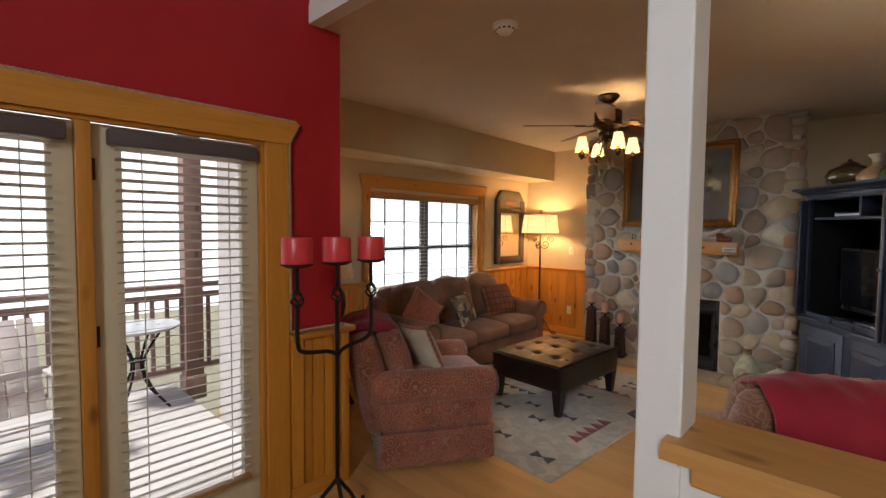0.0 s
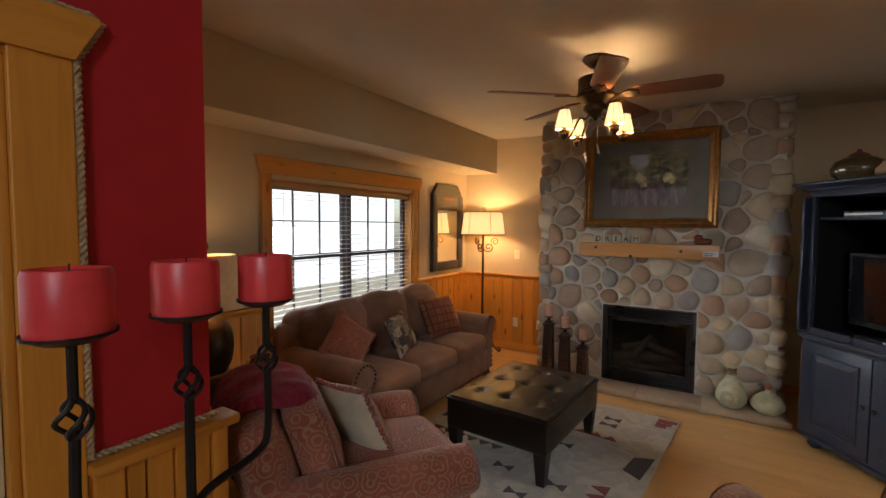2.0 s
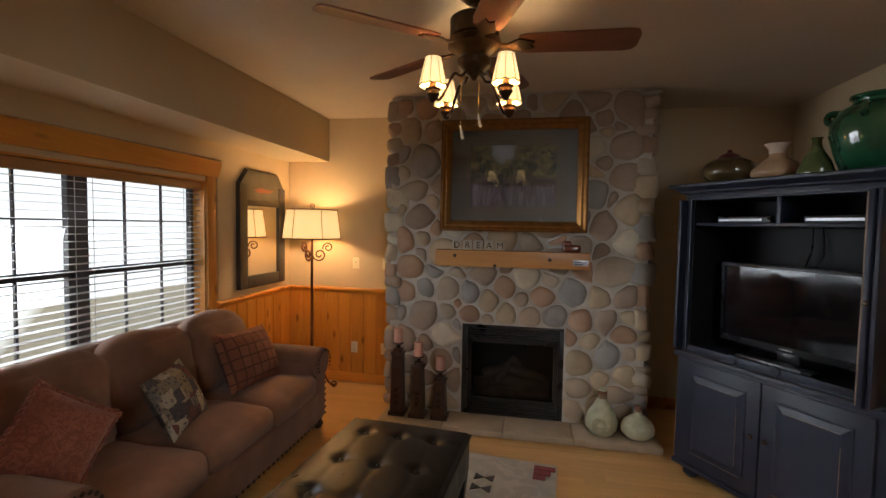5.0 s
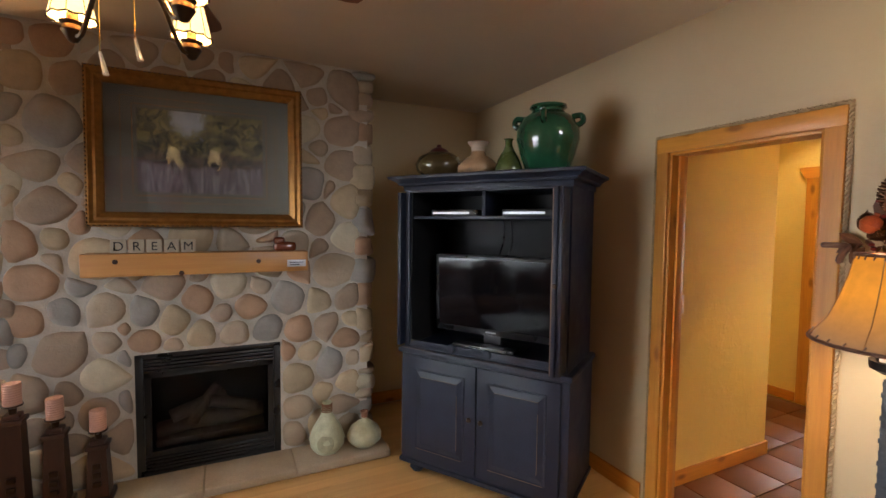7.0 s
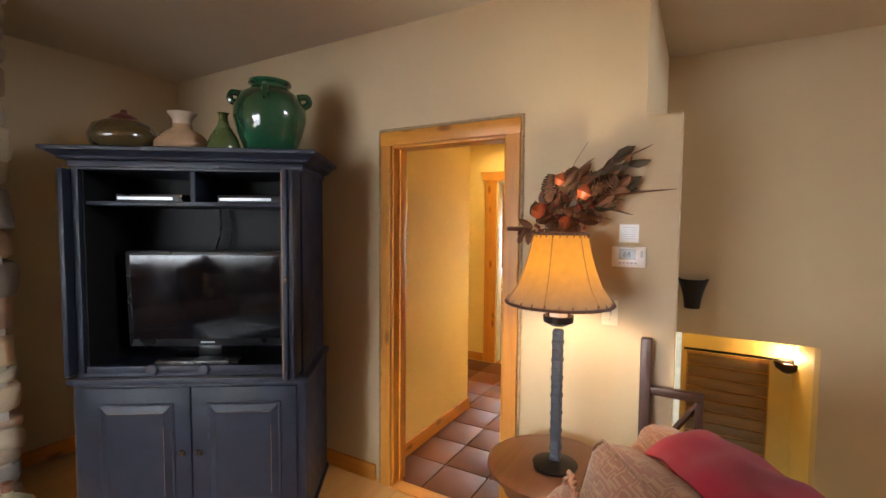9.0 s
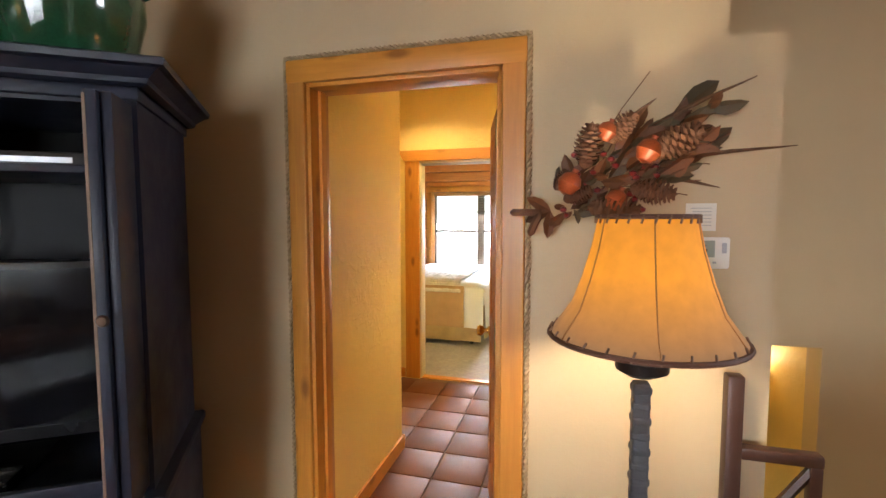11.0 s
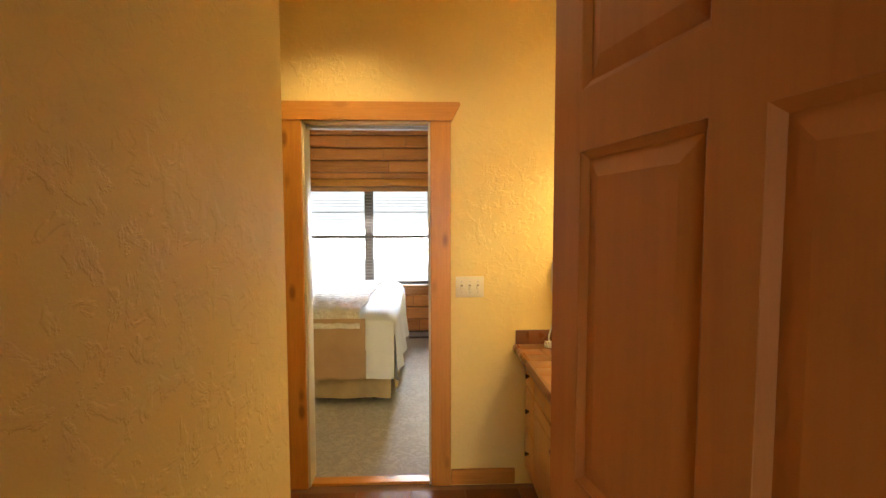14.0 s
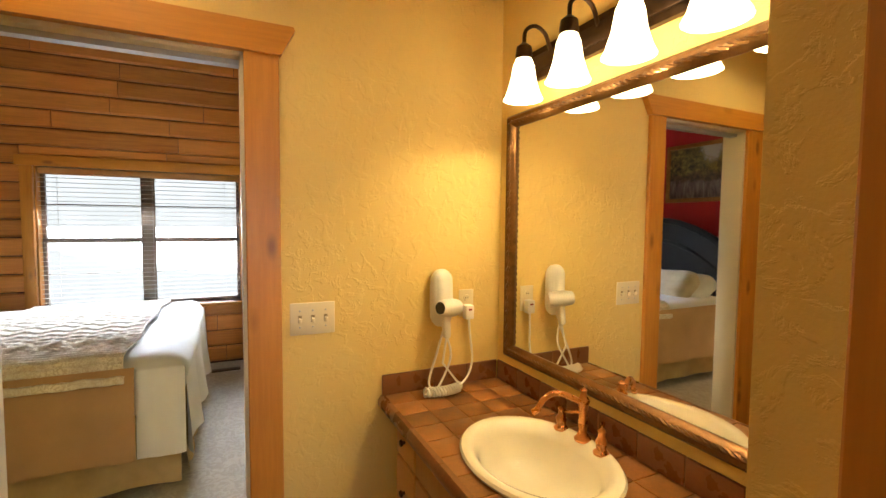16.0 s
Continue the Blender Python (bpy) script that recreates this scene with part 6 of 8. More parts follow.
for p, q in zip(loops, loops[1:]):
    for i in range(4):
        bm.faces.new((p[i], p[(i + 1) % 4], q[(i + 1) % 4], q[i]))
bm.faces.new(loops[-1])
part("cornice", bm, NAVY, arm, "moulded cornice", smooth=False)
# folded-back pocket doors at both sides
part("pocket_door", box((-0.012, -0.02, 0.85), (0.012, 0.05, 1.82), 0.004), NAVY, up, "door folded back into the side")
dr = part("pocket_door", boxes(((AW - 0.075, -0.115, 0.85), (AW - 0.050, 0.05, 1.82), 0.004), ((AW - 0.048, -0.10, 0.85), (AW - 0.026, 0.05, 1.82), 0.004)), NAVY, up, "pair of door leaves folded at the side")
part("worn_edge", box((AW - 0.076, -0.1165, 0.86), (AW - 0.070, -0.1145, 1.81)), WORN, arm, smooth=False)
part("knob", lathe([(0, 0.024), (0.010, 0.022), (0.014, 0.015), (0.006, 0.007), (0.005, 0)], 12, pose(AW - 0.055, -0.115, 1.32, 90)), BRONZE, arm)
part("worn_edge", boxes(((0.02, 0.003, 0.832), (AW - 0.03, 0.006, 0.8355)), ((0.0, 0.0175, 0.13), (0.003, 0.0205, 0.75))), WORN, arm, smooth=False)

TVM = arm.matrix_world
tv = thing("television", "flat black television on a stand inside the armoire", "television", TVM @ pose(0.53, 0.26, 0.852, 1.3))
part("bezel", box((-0.40, -0.03, 0.075), (0.40, 0.03, 0.575), 0.008), BLACKPL, tv)
part("screen", box((-0.375, -0.034, 0.115), (0.375, -0.030, 0.555)), SCREEN, tv, "dark glossy screen reflecting the windows", smooth=False)
part("stand_neck", box((-0.06, -0.01, 0.015), (0.06, 0.02, 0.08), 0.006), BLACKPL, tv)
part("stand_foot", cushion((0.42, 0.20, 0.018), 0.008, 0, 7, pose(0, 0, 0.009)), BLACKPL, tv)
part("brand_badge", box((-0.035, -0.036, 0.092), (0.035, -0.031, 0.099)), SILVER, tv, smooth=False)
for nm, lb, x0, x1, z in (("disc_player", "slim silver and black disc player on the shelf", 0.13, 0.45, 1.676), ("cable_box", "slim black cable box on the shelf", 0.62, 0.93, 1.676), ("set_top_box", "low black set-top box before the television", 0.34, 0.74, 0.852)):
    yy = 0.16 if z > 1 else 0.075
    p = thing(nm, lb, "electronics", TVM @ pose((x0 + x1) / 2, yy, z))
    w = (x1 - x0) / 2
    part("case", box((-w, 0, 0), (w, 0.20 if z > 1 else 0.09, 0.04), 0.004), BLACKPL, p)
    part("front_strip", box((-w + 0.01, -0.003, 0.012), (w * 0.7, 0.0, 0.026)), SILVER, p, smooth=False)
cab = thing("tv_cable", "black cables hanging behind the television", "cable", TVM @ pose(0.53, 0.46, 1.2))
part("cable", tube(smooth_path([(0.02, 0.02, 0.45), (0.04, 0, 0.3), (0.0, 0.0, 0.2), (0.01, 0, 0.1)], 6), 0.006, 6), BLACKPL, cab)
part("cable", tube(smooth_path([(-0.03, 0.02, 0.45), (-0.02, 0, 0.32), (-0.05, 0.0, 0.2), (-0.02, 0, 0.1)], 6), 0.005, 6), BLACKPL, cab)

# pots on the armoire
AT = 1.920
q = thing("lidded_pot", "squat brown-green glazed pot with a dark red lid", "pot", TVM @ pose(0.12, 0.26, AT) @ Matrix.Diagonal((1.17, 1.17, 1.12, 1)))
part("body", lathe([(0, 0), (0.08, 0), (0.125, 0.045), (0.135, 0.085), (0.115, 0.13), (0.07, 0.155), (0.05, 0.16)], 26), BROWNGLAZE, q)
part("lid", lathe([(0.06, 0.157), (0.045, 0.175), (0.015, 0.19), (0.010, 0.205), (0, 0.207)], 20), plain("maroon_lid", (0.10, 0.02, 0.02), 0.35), q, "maroon lid")
q = thing("flared_vase", "tan glazed vase with a flared pale neck", "vase", TVM @ pose(0.40, 0.28, AT) @ Matrix.Diagonal((1.28, 1.28, 1.05, 1)))
part("body", lathe([(0, 0), (0.075, 0), (0.105, 0.035), (0.105, 0.065), (0.075, 0.11), (0.04, 0.135), (0.034, 0.16)], 24), TANGLAZE, q)
part("neck", lathe([(0.034, 0.155), (0.036, 0.185), (0.055, 0.215), (0.05, 0.217), (0.028, 0.18)], 22), plain("pale_neck_glaze", (0.50, 0.38, 0.28), 0.25), q, "pale flared neck")
q = thing("bottle_vase", "small olive green bottle vase", "vase", TVM @ pose(0.64, 0.20, AT))
part("body", lathe([(0, 0), (0.075, 0), (0.085, 0.03), (0.065, 0.09), (0.03, 0.15), (0.02, 0.18), (0.022, 0.205), (0.03, 0.212), (0.016, 0.21)], 22), OLIVE, q)
q = thing("urn", "large glossy green glazed urn with four loop handles", "urn", TVM @ pose(0.85, 0.28, AT) @ Matrix.Diagonal((1.0, 1.0, 1.05, 1)))
part("body", lathe([(0, 0), (0.11, 0), (0.125, 0.02), (0.16, 0.11), (0.182, 0.19), (0.180, 0.25), (0.15, 0.305), (0.105, 0.335), (0.09, 0.345), (0.092, 0.355), (0.108, 0.365), (0.106, 0.378), (0.085, 0.38), (0.075, 0.35)], 34), GREENGLAZE, q)
for i in range(4):
    a = radians(10 + 90 * i)
    u = Vector((math.cos(a), math.sin(a), 0))
    v = Vector((-math.sin(a), math.cos(a), 0))
    part("handle", tube(smooth_path([u * 0.165 + Vector((0, 0, 0.262)), u * 0.196 + Vector((0, 0, 0.285)), u * 0.184 + Vector((0, 0, 0.316)), u * 0.135 + Vector((0, 0, 0.312))], 5), 0.017, 8), GREENGLAZE, q)

# ---------- by the doorway ----------
et = thing("end_table", "round cherry end table beside the doorway", "table", pose(1.27, 3.30, 0))
part("tabletop", lathe([(0, 0.575), (0.245, 0.575), (0.262, 0.585), (0.262, 0.598), (0.25, 0.605), (0, 0.605)], 36), CHERRY, et)
part("apron", lathe([(0.20, 0.575), (0.20, 0.50), (0.19, 0.50), (0.19, 0.575)], 32), CHERRY, et)
for i in range(3):
    a = radians(45 + 120 * i)
    part("leg", tube(smooth_path([(0.18 * math.cos(a), 0.18 * math.sin(a), 0.56), (0.19 * math.cos(a), 0.19 * math.sin(a), 0.3), (0.23 * math.cos(a), 0.23 * math.sin(a), 0.0)], 5), 0.018, 8), CHERRY, et)
POSTIRON = plain("blue_grey_iron", (0.075, 0.082, 0.095), 0.5, 0.3, var=0.25, scale=25, bumpy=0.4, bscale=60)
ll = thing("table_lamp", "iron post lamp with a laced rawhide bell shade, lit", "lamp", pose(1.25, 3.28, 0.606))
part("foot", lathe([(0, 0), (0.085, 0), (0.09, 0.012), (0.03, 0.03), (0, 0.03)], 20), IRON, ll)
bm = bmesh.new()
add_box(bm, (-0.019, -0.019, 0), (0.019, 0.019, 0.56), 0.006)
for k in range(15):
    add_box(bm, (-0.021, -0.021, 0.03 + 0.036 * k), (0.021, 0.021, 0.05 + 0.036 * k), 0.006, pose(0, 0, 0, 0, 0, 6 * (-1) ** k))
part("post", bm, POSTIRON, ll, "hammered dark iron post", smooth=False)
part("collar", lathe([(0.03, 0.575), (0.058, 0.59), (0.06, 0.615), (0.045, 0.615), (0.042, 0.595)], 14), IRON, ll)
part("neck", lathe([(0.035, 0.61), (0.033, 0.68), (0.04, 0.685), (0.036, 0.70), (0, 0.70)], 14), WHITEPL, ll)
HIDE = paper_shade("rawhide_shade", (1.0, 0.36, 0.03), 0.72, (0.26, 0.15, 0.08), 1.0, 0.16)
prof = [(0.208, 0.668), (0.192, 0.692), (0.162, 0.735), (0.138, 0.80), (0.118, 0.87), (0.104, 0.94), (0.101, 0.94), (0.115, 0.868), (0.135, 0.80), (0.159, 0.736), (0.189, 0.693), (0.204, 0.670)]
part("shade", lathe(prof, 12, pose(0, 0, 0, 0, 0, 15)), HIDE, ll, "lit rawhide bell shade with laced edges", smooth=True)
for r, z in ((0.208, 0.668), (0.104, 0.94)):
    rim = part("shade_rim", tube([(r * math.cos(t * math.pi / 18), r * math.sin(t * math.pi / 18), z) for t in range(36)], 0.006, 6, True), plain("leather_rim", (0.12, 0.05, 0.03), 0.7), ll)
    lace = mesh_of("lacing", tube([(r + 0.004, 0, z - 0.004 if z < 0.8 else z - 0.014), (r - 0.006 if z < 0.8 else r + 0.003, 0.006, z + 0.016 if z < 0.8 else z + 0.004)], 0.0026, 5), plain("lacing_hide", (0.20, 0.11, 0.07), 0.8))
    for t in range(26):
        piece("lacing", lace, rim, Matrix.Rotation(2 * math.pi * t / 26, 4, "Z"))
seam_me = plain("shade_seam", (0.40, 0.17, 0.05), 0.8)
for k in range(6):
    a = 2 * math.pi * k / 6
    part("seam", tube([((r + 0.001) * math.cos(a), (r + 0.001) * math.sin(a), z) for r, z in prof[:6]], 0.0016, 5), seam_me, ll)
bulb("end_table_bulb", (1.25, 3.28, 1.41), 17, (1.0, 0.84, 0.60), 0.05)

# dried wreath spray on the wall
wr = thing("dried_wreath", "dried swag of pine cones, leaves, orange fruit and feathers", "wreath", pose(E - 0.01, 3.33, 1.68))
rw = random.Random(8)
leaf_bm = bmesh.new()
lp = [(0, 0), (0.22, 0.15), (0.50, 0.21), (0.80, 0.15), (1.0, 0)]
cen = [leaf_bm.verts.new((x, 0, 0.05 * math.sin(x * 3.1))) for x, _ in lp]
upv = [leaf_bm.verts.new((x, w, 0.05 * math.sin(x * 3.1) + 0.55 * w)) for x, w in lp[1:-1]]
dnv = [leaf_bm.verts.new((x, -w, 0.05 * math.sin(x * 3.1) + 0.55 * w)) for x, w in lp[1:-1]]
for side in (upv, dnv):
    full = [cen[0]] + side + [cen[-1]]
    for i in range(len(lp) - 1):
        f = [cen[i], cen[i + 1]]
        if full[i + 1] is not cen[i + 1]:
            f.append(full[i + 1])
        if full[i] is not cen[i]:
            f.append(full[i])
        if len(f) > 2:
            leaf_bm.faces.new(f)
leaf_me = mesh_of("leaf", leaf_bm, LEAF, True)


def spray(y_, z_, out, ang, length, roll):
    """Pose for a leaf: base at y_, z_ on the wall, pointing along ang in the wall's plane (0 is south)."""
    d = Vector((-math.sin(radians(out)), -math.cos(radians(ang)) * math.cos(radians(out)), math.sin(radians(ang)) * math.cos(radians(out))))
    zax = Vector((-1, 0, 0))
    yax = zax.cross(d).normalized()
    zax = d.cross(yax)
    m = Matrix((d, yax, zax)).transposed().to_4x4()
    return Matrix.Translation((-0.02 - rw.uniform(0, 0.06), y_, z_)) @ m @ Matrix.Rotation(radians(roll), 4, "X") @ Matrix.Scale(length, 4)


LEAF_B = plain("dry_oak_leaf", (0.17, 0.062, 0.018), 0.6, var=0.5, scale=22, obj_random=0.4)
LEAF_C = plain("dry_olive_leaf", (0.085, 0.055, 0.022), 0.6, var=0.45, scale=22, obj_random=0.4)
leaf_kinds = [leaf_me]
for mt in (LEAF_B, LEAF_C):
    lm = leaf_me.copy()
    lm.materials[0] = mt
    leaf_kinds.append(lm)
for k in range(150):
    t = rw.random() ** 0.8
    y_ = 0.13 - 0.34 * t + rw.uniform(-0.045, 0.045)
    z_ = -0.10 + 0.20 * t + rw.uniform(-0.075, 0.075)
    long_ = k < 44
    ang = rw.uniform(0, 62) if t > 0.3 else rw.uniform(-40, 120)
    piece("leaf", leaf_kinds[k % 3], wr, spray(y_, z_, rw.uniform(2, 16) if long_ else rw.uniform(20, 55), ang, rw.uniform(0.08, 0.125) if long_ else rw.uniform(0.035, 0.075), rw.uniform(-45, 45)))
for ang in (150, 205, 265):
    piece("leaf", leaf_kinds[0], wr, spray(0.17, -0.115, 8, ang, 0.085, rw.uniform(-20, 20)))
cone_bm = bmesh.new()
for k in range(11):
    z = k * 0.0095
    r = 0.033 * math.sin(math.pi * (k + 1.6) / 13) ** 0.8
    for i in range(8):
        a = 2 * math.pi * (i + 0.5 * (k % 2)) / 8
        u = Vector((math.cos(a), math.sin(a), 0))
        v = Vector((-math.sin(a), math.cos(a), 0))
        c = Vector((0, 0, z))
        q = [cone_bm.verts.new(c + w) for w in (u * 0.008 - v * 0.005, u * r - v * 0.0115 + Vector((0, 0, 0.009)), u * (r + 0.005) + Vector((0, 0, 0.013)), u * r + v * 0.0115 + Vector((0, 0, 0.009)), u * 0.008 + v * 0.005, u * (r - 0.002) + Vector((0, 0, 0.005)))]
        for f in ((0, 1, 2, 3, 4), (0, 5, 1), (1, 5, 2), (2, 5, 3), (3, 5, 4)):
            cone_bm.faces.new([q[j] for j in f])
add_lathe(cone_bm, [(0, -0.005), (0.016, 0.01), (0.020, 0.05), (0.008, 0.10), (0, 0.112)], 8)
cone_me = mesh_of("pine_cone", cone_bm, CONE)
for y_, z_, ax, s in ((0.075, 0.005, 8, 1.15), (-0.10, 0.035, 62, 1.25), (0.01, 0.075, 40, 0.9), (-0.05, -0.055, 100, 1.05), (0.06, -0.105, 97, 1.25), (0.13, -0.085, 70, 0.75), (0.02, -0.135, 100, 0.9), (0.155, -0.055, 30, 0.6)):
    piece("pine_cone", cone_me, wr, Matrix.Translation((-0.105, y_, z_)) @ Matrix.Rotation(radians(ax), 4, "X") @ Matrix.Rotation(radians(-12), 4, "Y") @ Matrix.Scale(s, 4))
for y_, z_, r in ((0.117, -0.04, 0.034), (-0.008, -0.09, 0.032), (-0.087, 0.043, 0.034), (0.02, 0.10, 0.028)):
    f = part("fruit", lathe([(0, -r), (r * 0.6, -r * 0.8), (r, 0), (r * 0.75, r * 0.7), (r * 0.22, r), (r * 0.28, r * 1.28), (r * 0.12, r * 1.1), (0, r * 1.05)], 16, Matrix.Translation((-0.125, y_, z_)) @ Matrix.Rotation(radians(25), 4, "X")), FRUIT, wr, "orange dried pomegranate")
bm = mesh_of("berry", lathe([(0, -0.010), (0.009, -0.005), (0.010, 0.003), (0, 0.010)], 8), BERRY, True)
for k in range(30):
    piece("berry", bm, wr, Matrix.Translation((-0.06 - rw.uniform(0, 0.05), rw.uniform(-0.12, 0.14), rw.uniform(-0.13, 0.05))))
for k, (ang, ln, y_, z_) in enumerate(((8, 0.40, -0.05, 0.0), (28, 0.34, -0.05, 0.08), (48, 0.14, -0.02, 0.10), (20, 0.22, -0.1, -0.02), (-5, 0.20, -0.08, -0.03))):
    d = Vector((-0.12, -math.cos(radians(ang)), math.sin(radians(ang)))).normalized()
    p0 = Vector((-0.05, y_, z_))
    n = 10
    part("feather", tube([p0 + d * ln * i / n + Vector((0, 0, 0.01 * math.sin(i * 0.4))) for i in range(n + 1)], [0.010 * (1 - i / n) ** 0.8 + 0.0012 for i in range(n + 1)], 6), FEATHER, wr, "long barred feather")
for k in range(14):
    ang = rw.uniform(-20, 75)
    d = Vector((-0.25, -math.cos(radians(ang)), math.sin(radians(ang))))
    p0 = Vector((-0.04, rw.uniform(-0.12, 0.05), rw.uniform(-0.08, 0.10)))
    part("twig", tube([p0, p0 + d * 0.09 + Vector((0, 0, 0.01)), p0 + d * rw.uniform(0.15, 0.24)], 0.0015, 4), CONE, wr)
for k in (0, 2):
    a = radians(180 + 35 * k)
    tieb = bmesh.new()
    add_tube(tieb, smooth_path([(-0.05, 0.20, -0.12), (-0.07, 0.20 - 0.05 * math.cos(a), -0.12 + 0.04 * math.sin(a)), (-0.06, 0.20 - 0.09 * math.cos(a), -0.12 + 0.075 * math.sin(a))], 4), [0.006] + [0.012] * 7 + [0.004], 6)
    part("ribbon_tail", tieb, CONE, wr)

# wall note, thermostat and outlet on the east wall
EASTM = pose(E, 0, 0, 0, 0, 90)
note = thing("wall_note", "small white printed card on the wall", "card", pose(E, 3.075, 1.545) @ pose(0, 0, 0, 0, 0, 90))
part("card", box((-0.040, 0, -0.040), (0.040, 0.003, 0.040)), WHITEPL, note, smooth=False)
for k in range(6):
    part("text_bar", box((-0.028, 0.003, 0.025 - k * 0.010), (0.028 - 0.006 * (k % 3), 0.0036, 0.027 - k * 0.010)), SILVER, note, smooth=False)
th = thing("thermostat", "white wall thermostat with a grey display reading 66", "thermostat", pose(E, 3.072, 1.442) @ pose(0, 0, 0, 0, 0, 90))
part("case", box((-0.070, 0, -0.045), (0.070, 0.025, 0.045), 0.006), WHITEPL, th)
DISP = plain("grey_lcd", (0.34, 0.38, 0.34), 0.25, var=0.03)
dp = part("display", box((-0.030, 0.025, -0.012), (0.040, 0.0265, 0.036)), DISP, th, smooth=False)
cu = bpy.data.curves.new("digits", "FONT")
cu.body, cu.size, cu.align_x, cu.extrude = "66", 0.034, "CENTER", 0.0004
cu.materials.append(BLACKPL)
dg = new("digits", cu)
dg.parent = dp
dg.matrix_local = pose(0.005, 0.0270, 0.0, 90, 0, 180)
for k in range(5):
    part("button", box((-0.035 + k * 0.016, 0.025, -0.030), (-0.025 + k * 0.016, 0.028, -0.024), 0.001), SILVER, th)
part("button", box((-0.060, 0.025, 0.0), (-0.048, 0.029, 0.030), 0.003), SILVER, th)
plate("outlet_plate", "ivory switch plate behind the lamp", pose(E, 3.145, 1.185) @ pose(0, 0, 0, 0, 0, 90), kind="switch")
plate("outlet_plate", "ivory outlet low on the wall", pose(E, 3.10, 0.35) @ pose(0, 0, 0, 0, 0, 90))

# stairhead: dark newel with a rail, bin-shaped wall pot, shutter, sconce, handrail
nw = thing("stair_newel", "dark wooden newel post with a short braced rail", "railing", pose(1.575, 2.985, 0))
part("post", box((-0.022, -0.022, 0), (0.022, 0.022, 1.10), 0.006), DARKWOOD, nw)
part("rail", box((-0.02, -0.22, 0.86), (0.02, -0.02, 0.895), 0.006), DARKWOOD, nw)
part("short_post", box((-0.016, -0.22, 0), (0.016, -0.188, 0.862), 0.005), DARKWOOD, nw)
part("brace", tube([(0, -0.20, 0.85), (0, -0.06, 0.64)], 0.014, 6), DARKWOOD, nw)
wp = thing("wall_planter", "dark metal cone wall planter", "planter", pose(2.86, 2.83, 1.17) @ Matrix.Scale(1.3, 4))
part("cone", lathe([(0.035, -0.10), (0.045, -0.02), (0.072, 0.05), (0.066, 0.05), (0.03, -0.09)], 18), IRON, wp)
bl = thing("roman_blind", "slatted brown blind on the lower stair wall", "blind", pose(3.69, 2.58, 0.05) @ pose(0, 0, 0, 0, 0, 90))
part("backing", box((-0.28, 0, -0.35), (0.28, 0.012, 0.50), 0.003), SLAT, bl)
for k in range(9):
    part("slat", box((-0.27, 0.012, -0.33 + k * 0.092), (0.27, 0.028, -0.252 + k * 0.092), 0.006), wood("blind_brown", (0.24, 0.15, 0.07), (0.15, 0.08, 0.04), "y", knots=False) if k == 0 else bpy.data.materials["blind_brown"], bl)
part("rod", tube([(-0.42, 0.05, 0.53), (0.3, 0.05, 0.53)], 0.010, 8), IRON, bl)
sc_ = thing("stair_sconce", "bronze bowl uplight on the stair wall", "wall lamp", pose(3.62, 2.20, 0.55))
part("bowl", lathe([(0, -0.06), (0.03, -0.055), (0.075, -0.02), (0.09, 0.03), (0.084, 0.03), (0.06, -0.015), (0, -0.04)], 22), BRONZE, sc_)
part("bracket", box((0.0, -0.03, -0.05), (0.08, 0.03, 0.02), 0.006), BRONZE, sc_)
bulb("stair_bulb", (3.60, 2.20, 0.62), 5, (1.0, 0.72, 0.36), 0.02)
hr = thing("handrail", "dark metal handrail down the stairs", "handrail", pose(3.55, 2.4, -0.3))
part("rail", tube([(0, 0.45, 0.16), (0, 0.1, -0.02), (0, -0.05, -0.10), (0, -0.3, -0.10)], 0.016, 8), IRON, hr)
part("bracket", tube([(0, 0.1, -0.02), (0.12, 0.1, -0.06)], 0.008, 6), IRON, hr)
vt = thing("wall_vent", "small white louvred wall vent", "vent", pose(3.69, 1.93, 0.55))
part("frame", box((-0.008, -0.04, -0.12), (0.0, 0.04, 0.12), 0.002), WHITEPL, vt)
for k in range(9):
    part("slat", box((-0.012, -0.03, -0.10 + k * 0.023), (-0.008, 0.03, -0.09 + k * 0.023)), SILVER, vt, smooth=False)

# ---------- setting: bath passage ----------
BX, BH, MY, HY, HX = 4.18, 2.75, 3.06, 4.49, 2.885     # bedroom wall, ceiling, mirror wall, passage wall, its end
BD0, BD1, BDH = 4.08, 4.79, 2.07
structure("wall_passage", box((E + 0.12, HY, -0.1), (HX, HY + 0.12, BH)), YELLOW, "yellow textured plaster wall of the passage")
structure("wall_bath_north", boxes(((HX - 0.12, HY + 0.12, -0.1), (HX, 6.2, BH)), ((HX, 6.1, -0.1), (BX, 6.2, BH))), YELLOW)
structure("wall_bedroom_side", boxes(((BX, MY - 0.1, -0.1), (BX + 0.12, BD0, 3.3)), ((BX, BD1, -0.1), (BX + 0.12, 7.3, 3.3)), ((BX, BD0, BDH), (BX + 0.12, BD1, 3.3))), YELLOW, "yellow skip-trowelled plaster wall")
structure("wall_vanity", box((2.815, MY - 0.03, -0.1), (BX, MY, BH)), YELLOW, "yellow plaster wall behind the vanity")
structure("wall_closet", boxes(((2.70, MY - 0.03, -0.1), (2.815, 3.58, BH)), ((E + 0.12, 3.46, 2.05), (2.70, 3.58, BH)), ((E + 0.12, 3.46, -0.1), (1.86, 3.58, 2.05)), ((2.64, 3.46, -0.1), (2.70, 3.58, 2.05)), ((E + 0.12, MY - 0.03, -0.1), (2.70, MY, BH)), ((E + 0.12, MY, -0.1), (E + 0.14, 3.46, BH))), YELLOW, "yellow plaster stub wall beside the closet")
structure("wall_bath_over_door", box((E + 0.12, DS - 0.08, DH + 0.03), (E + 0.125, HY, BH)), YELLOW)
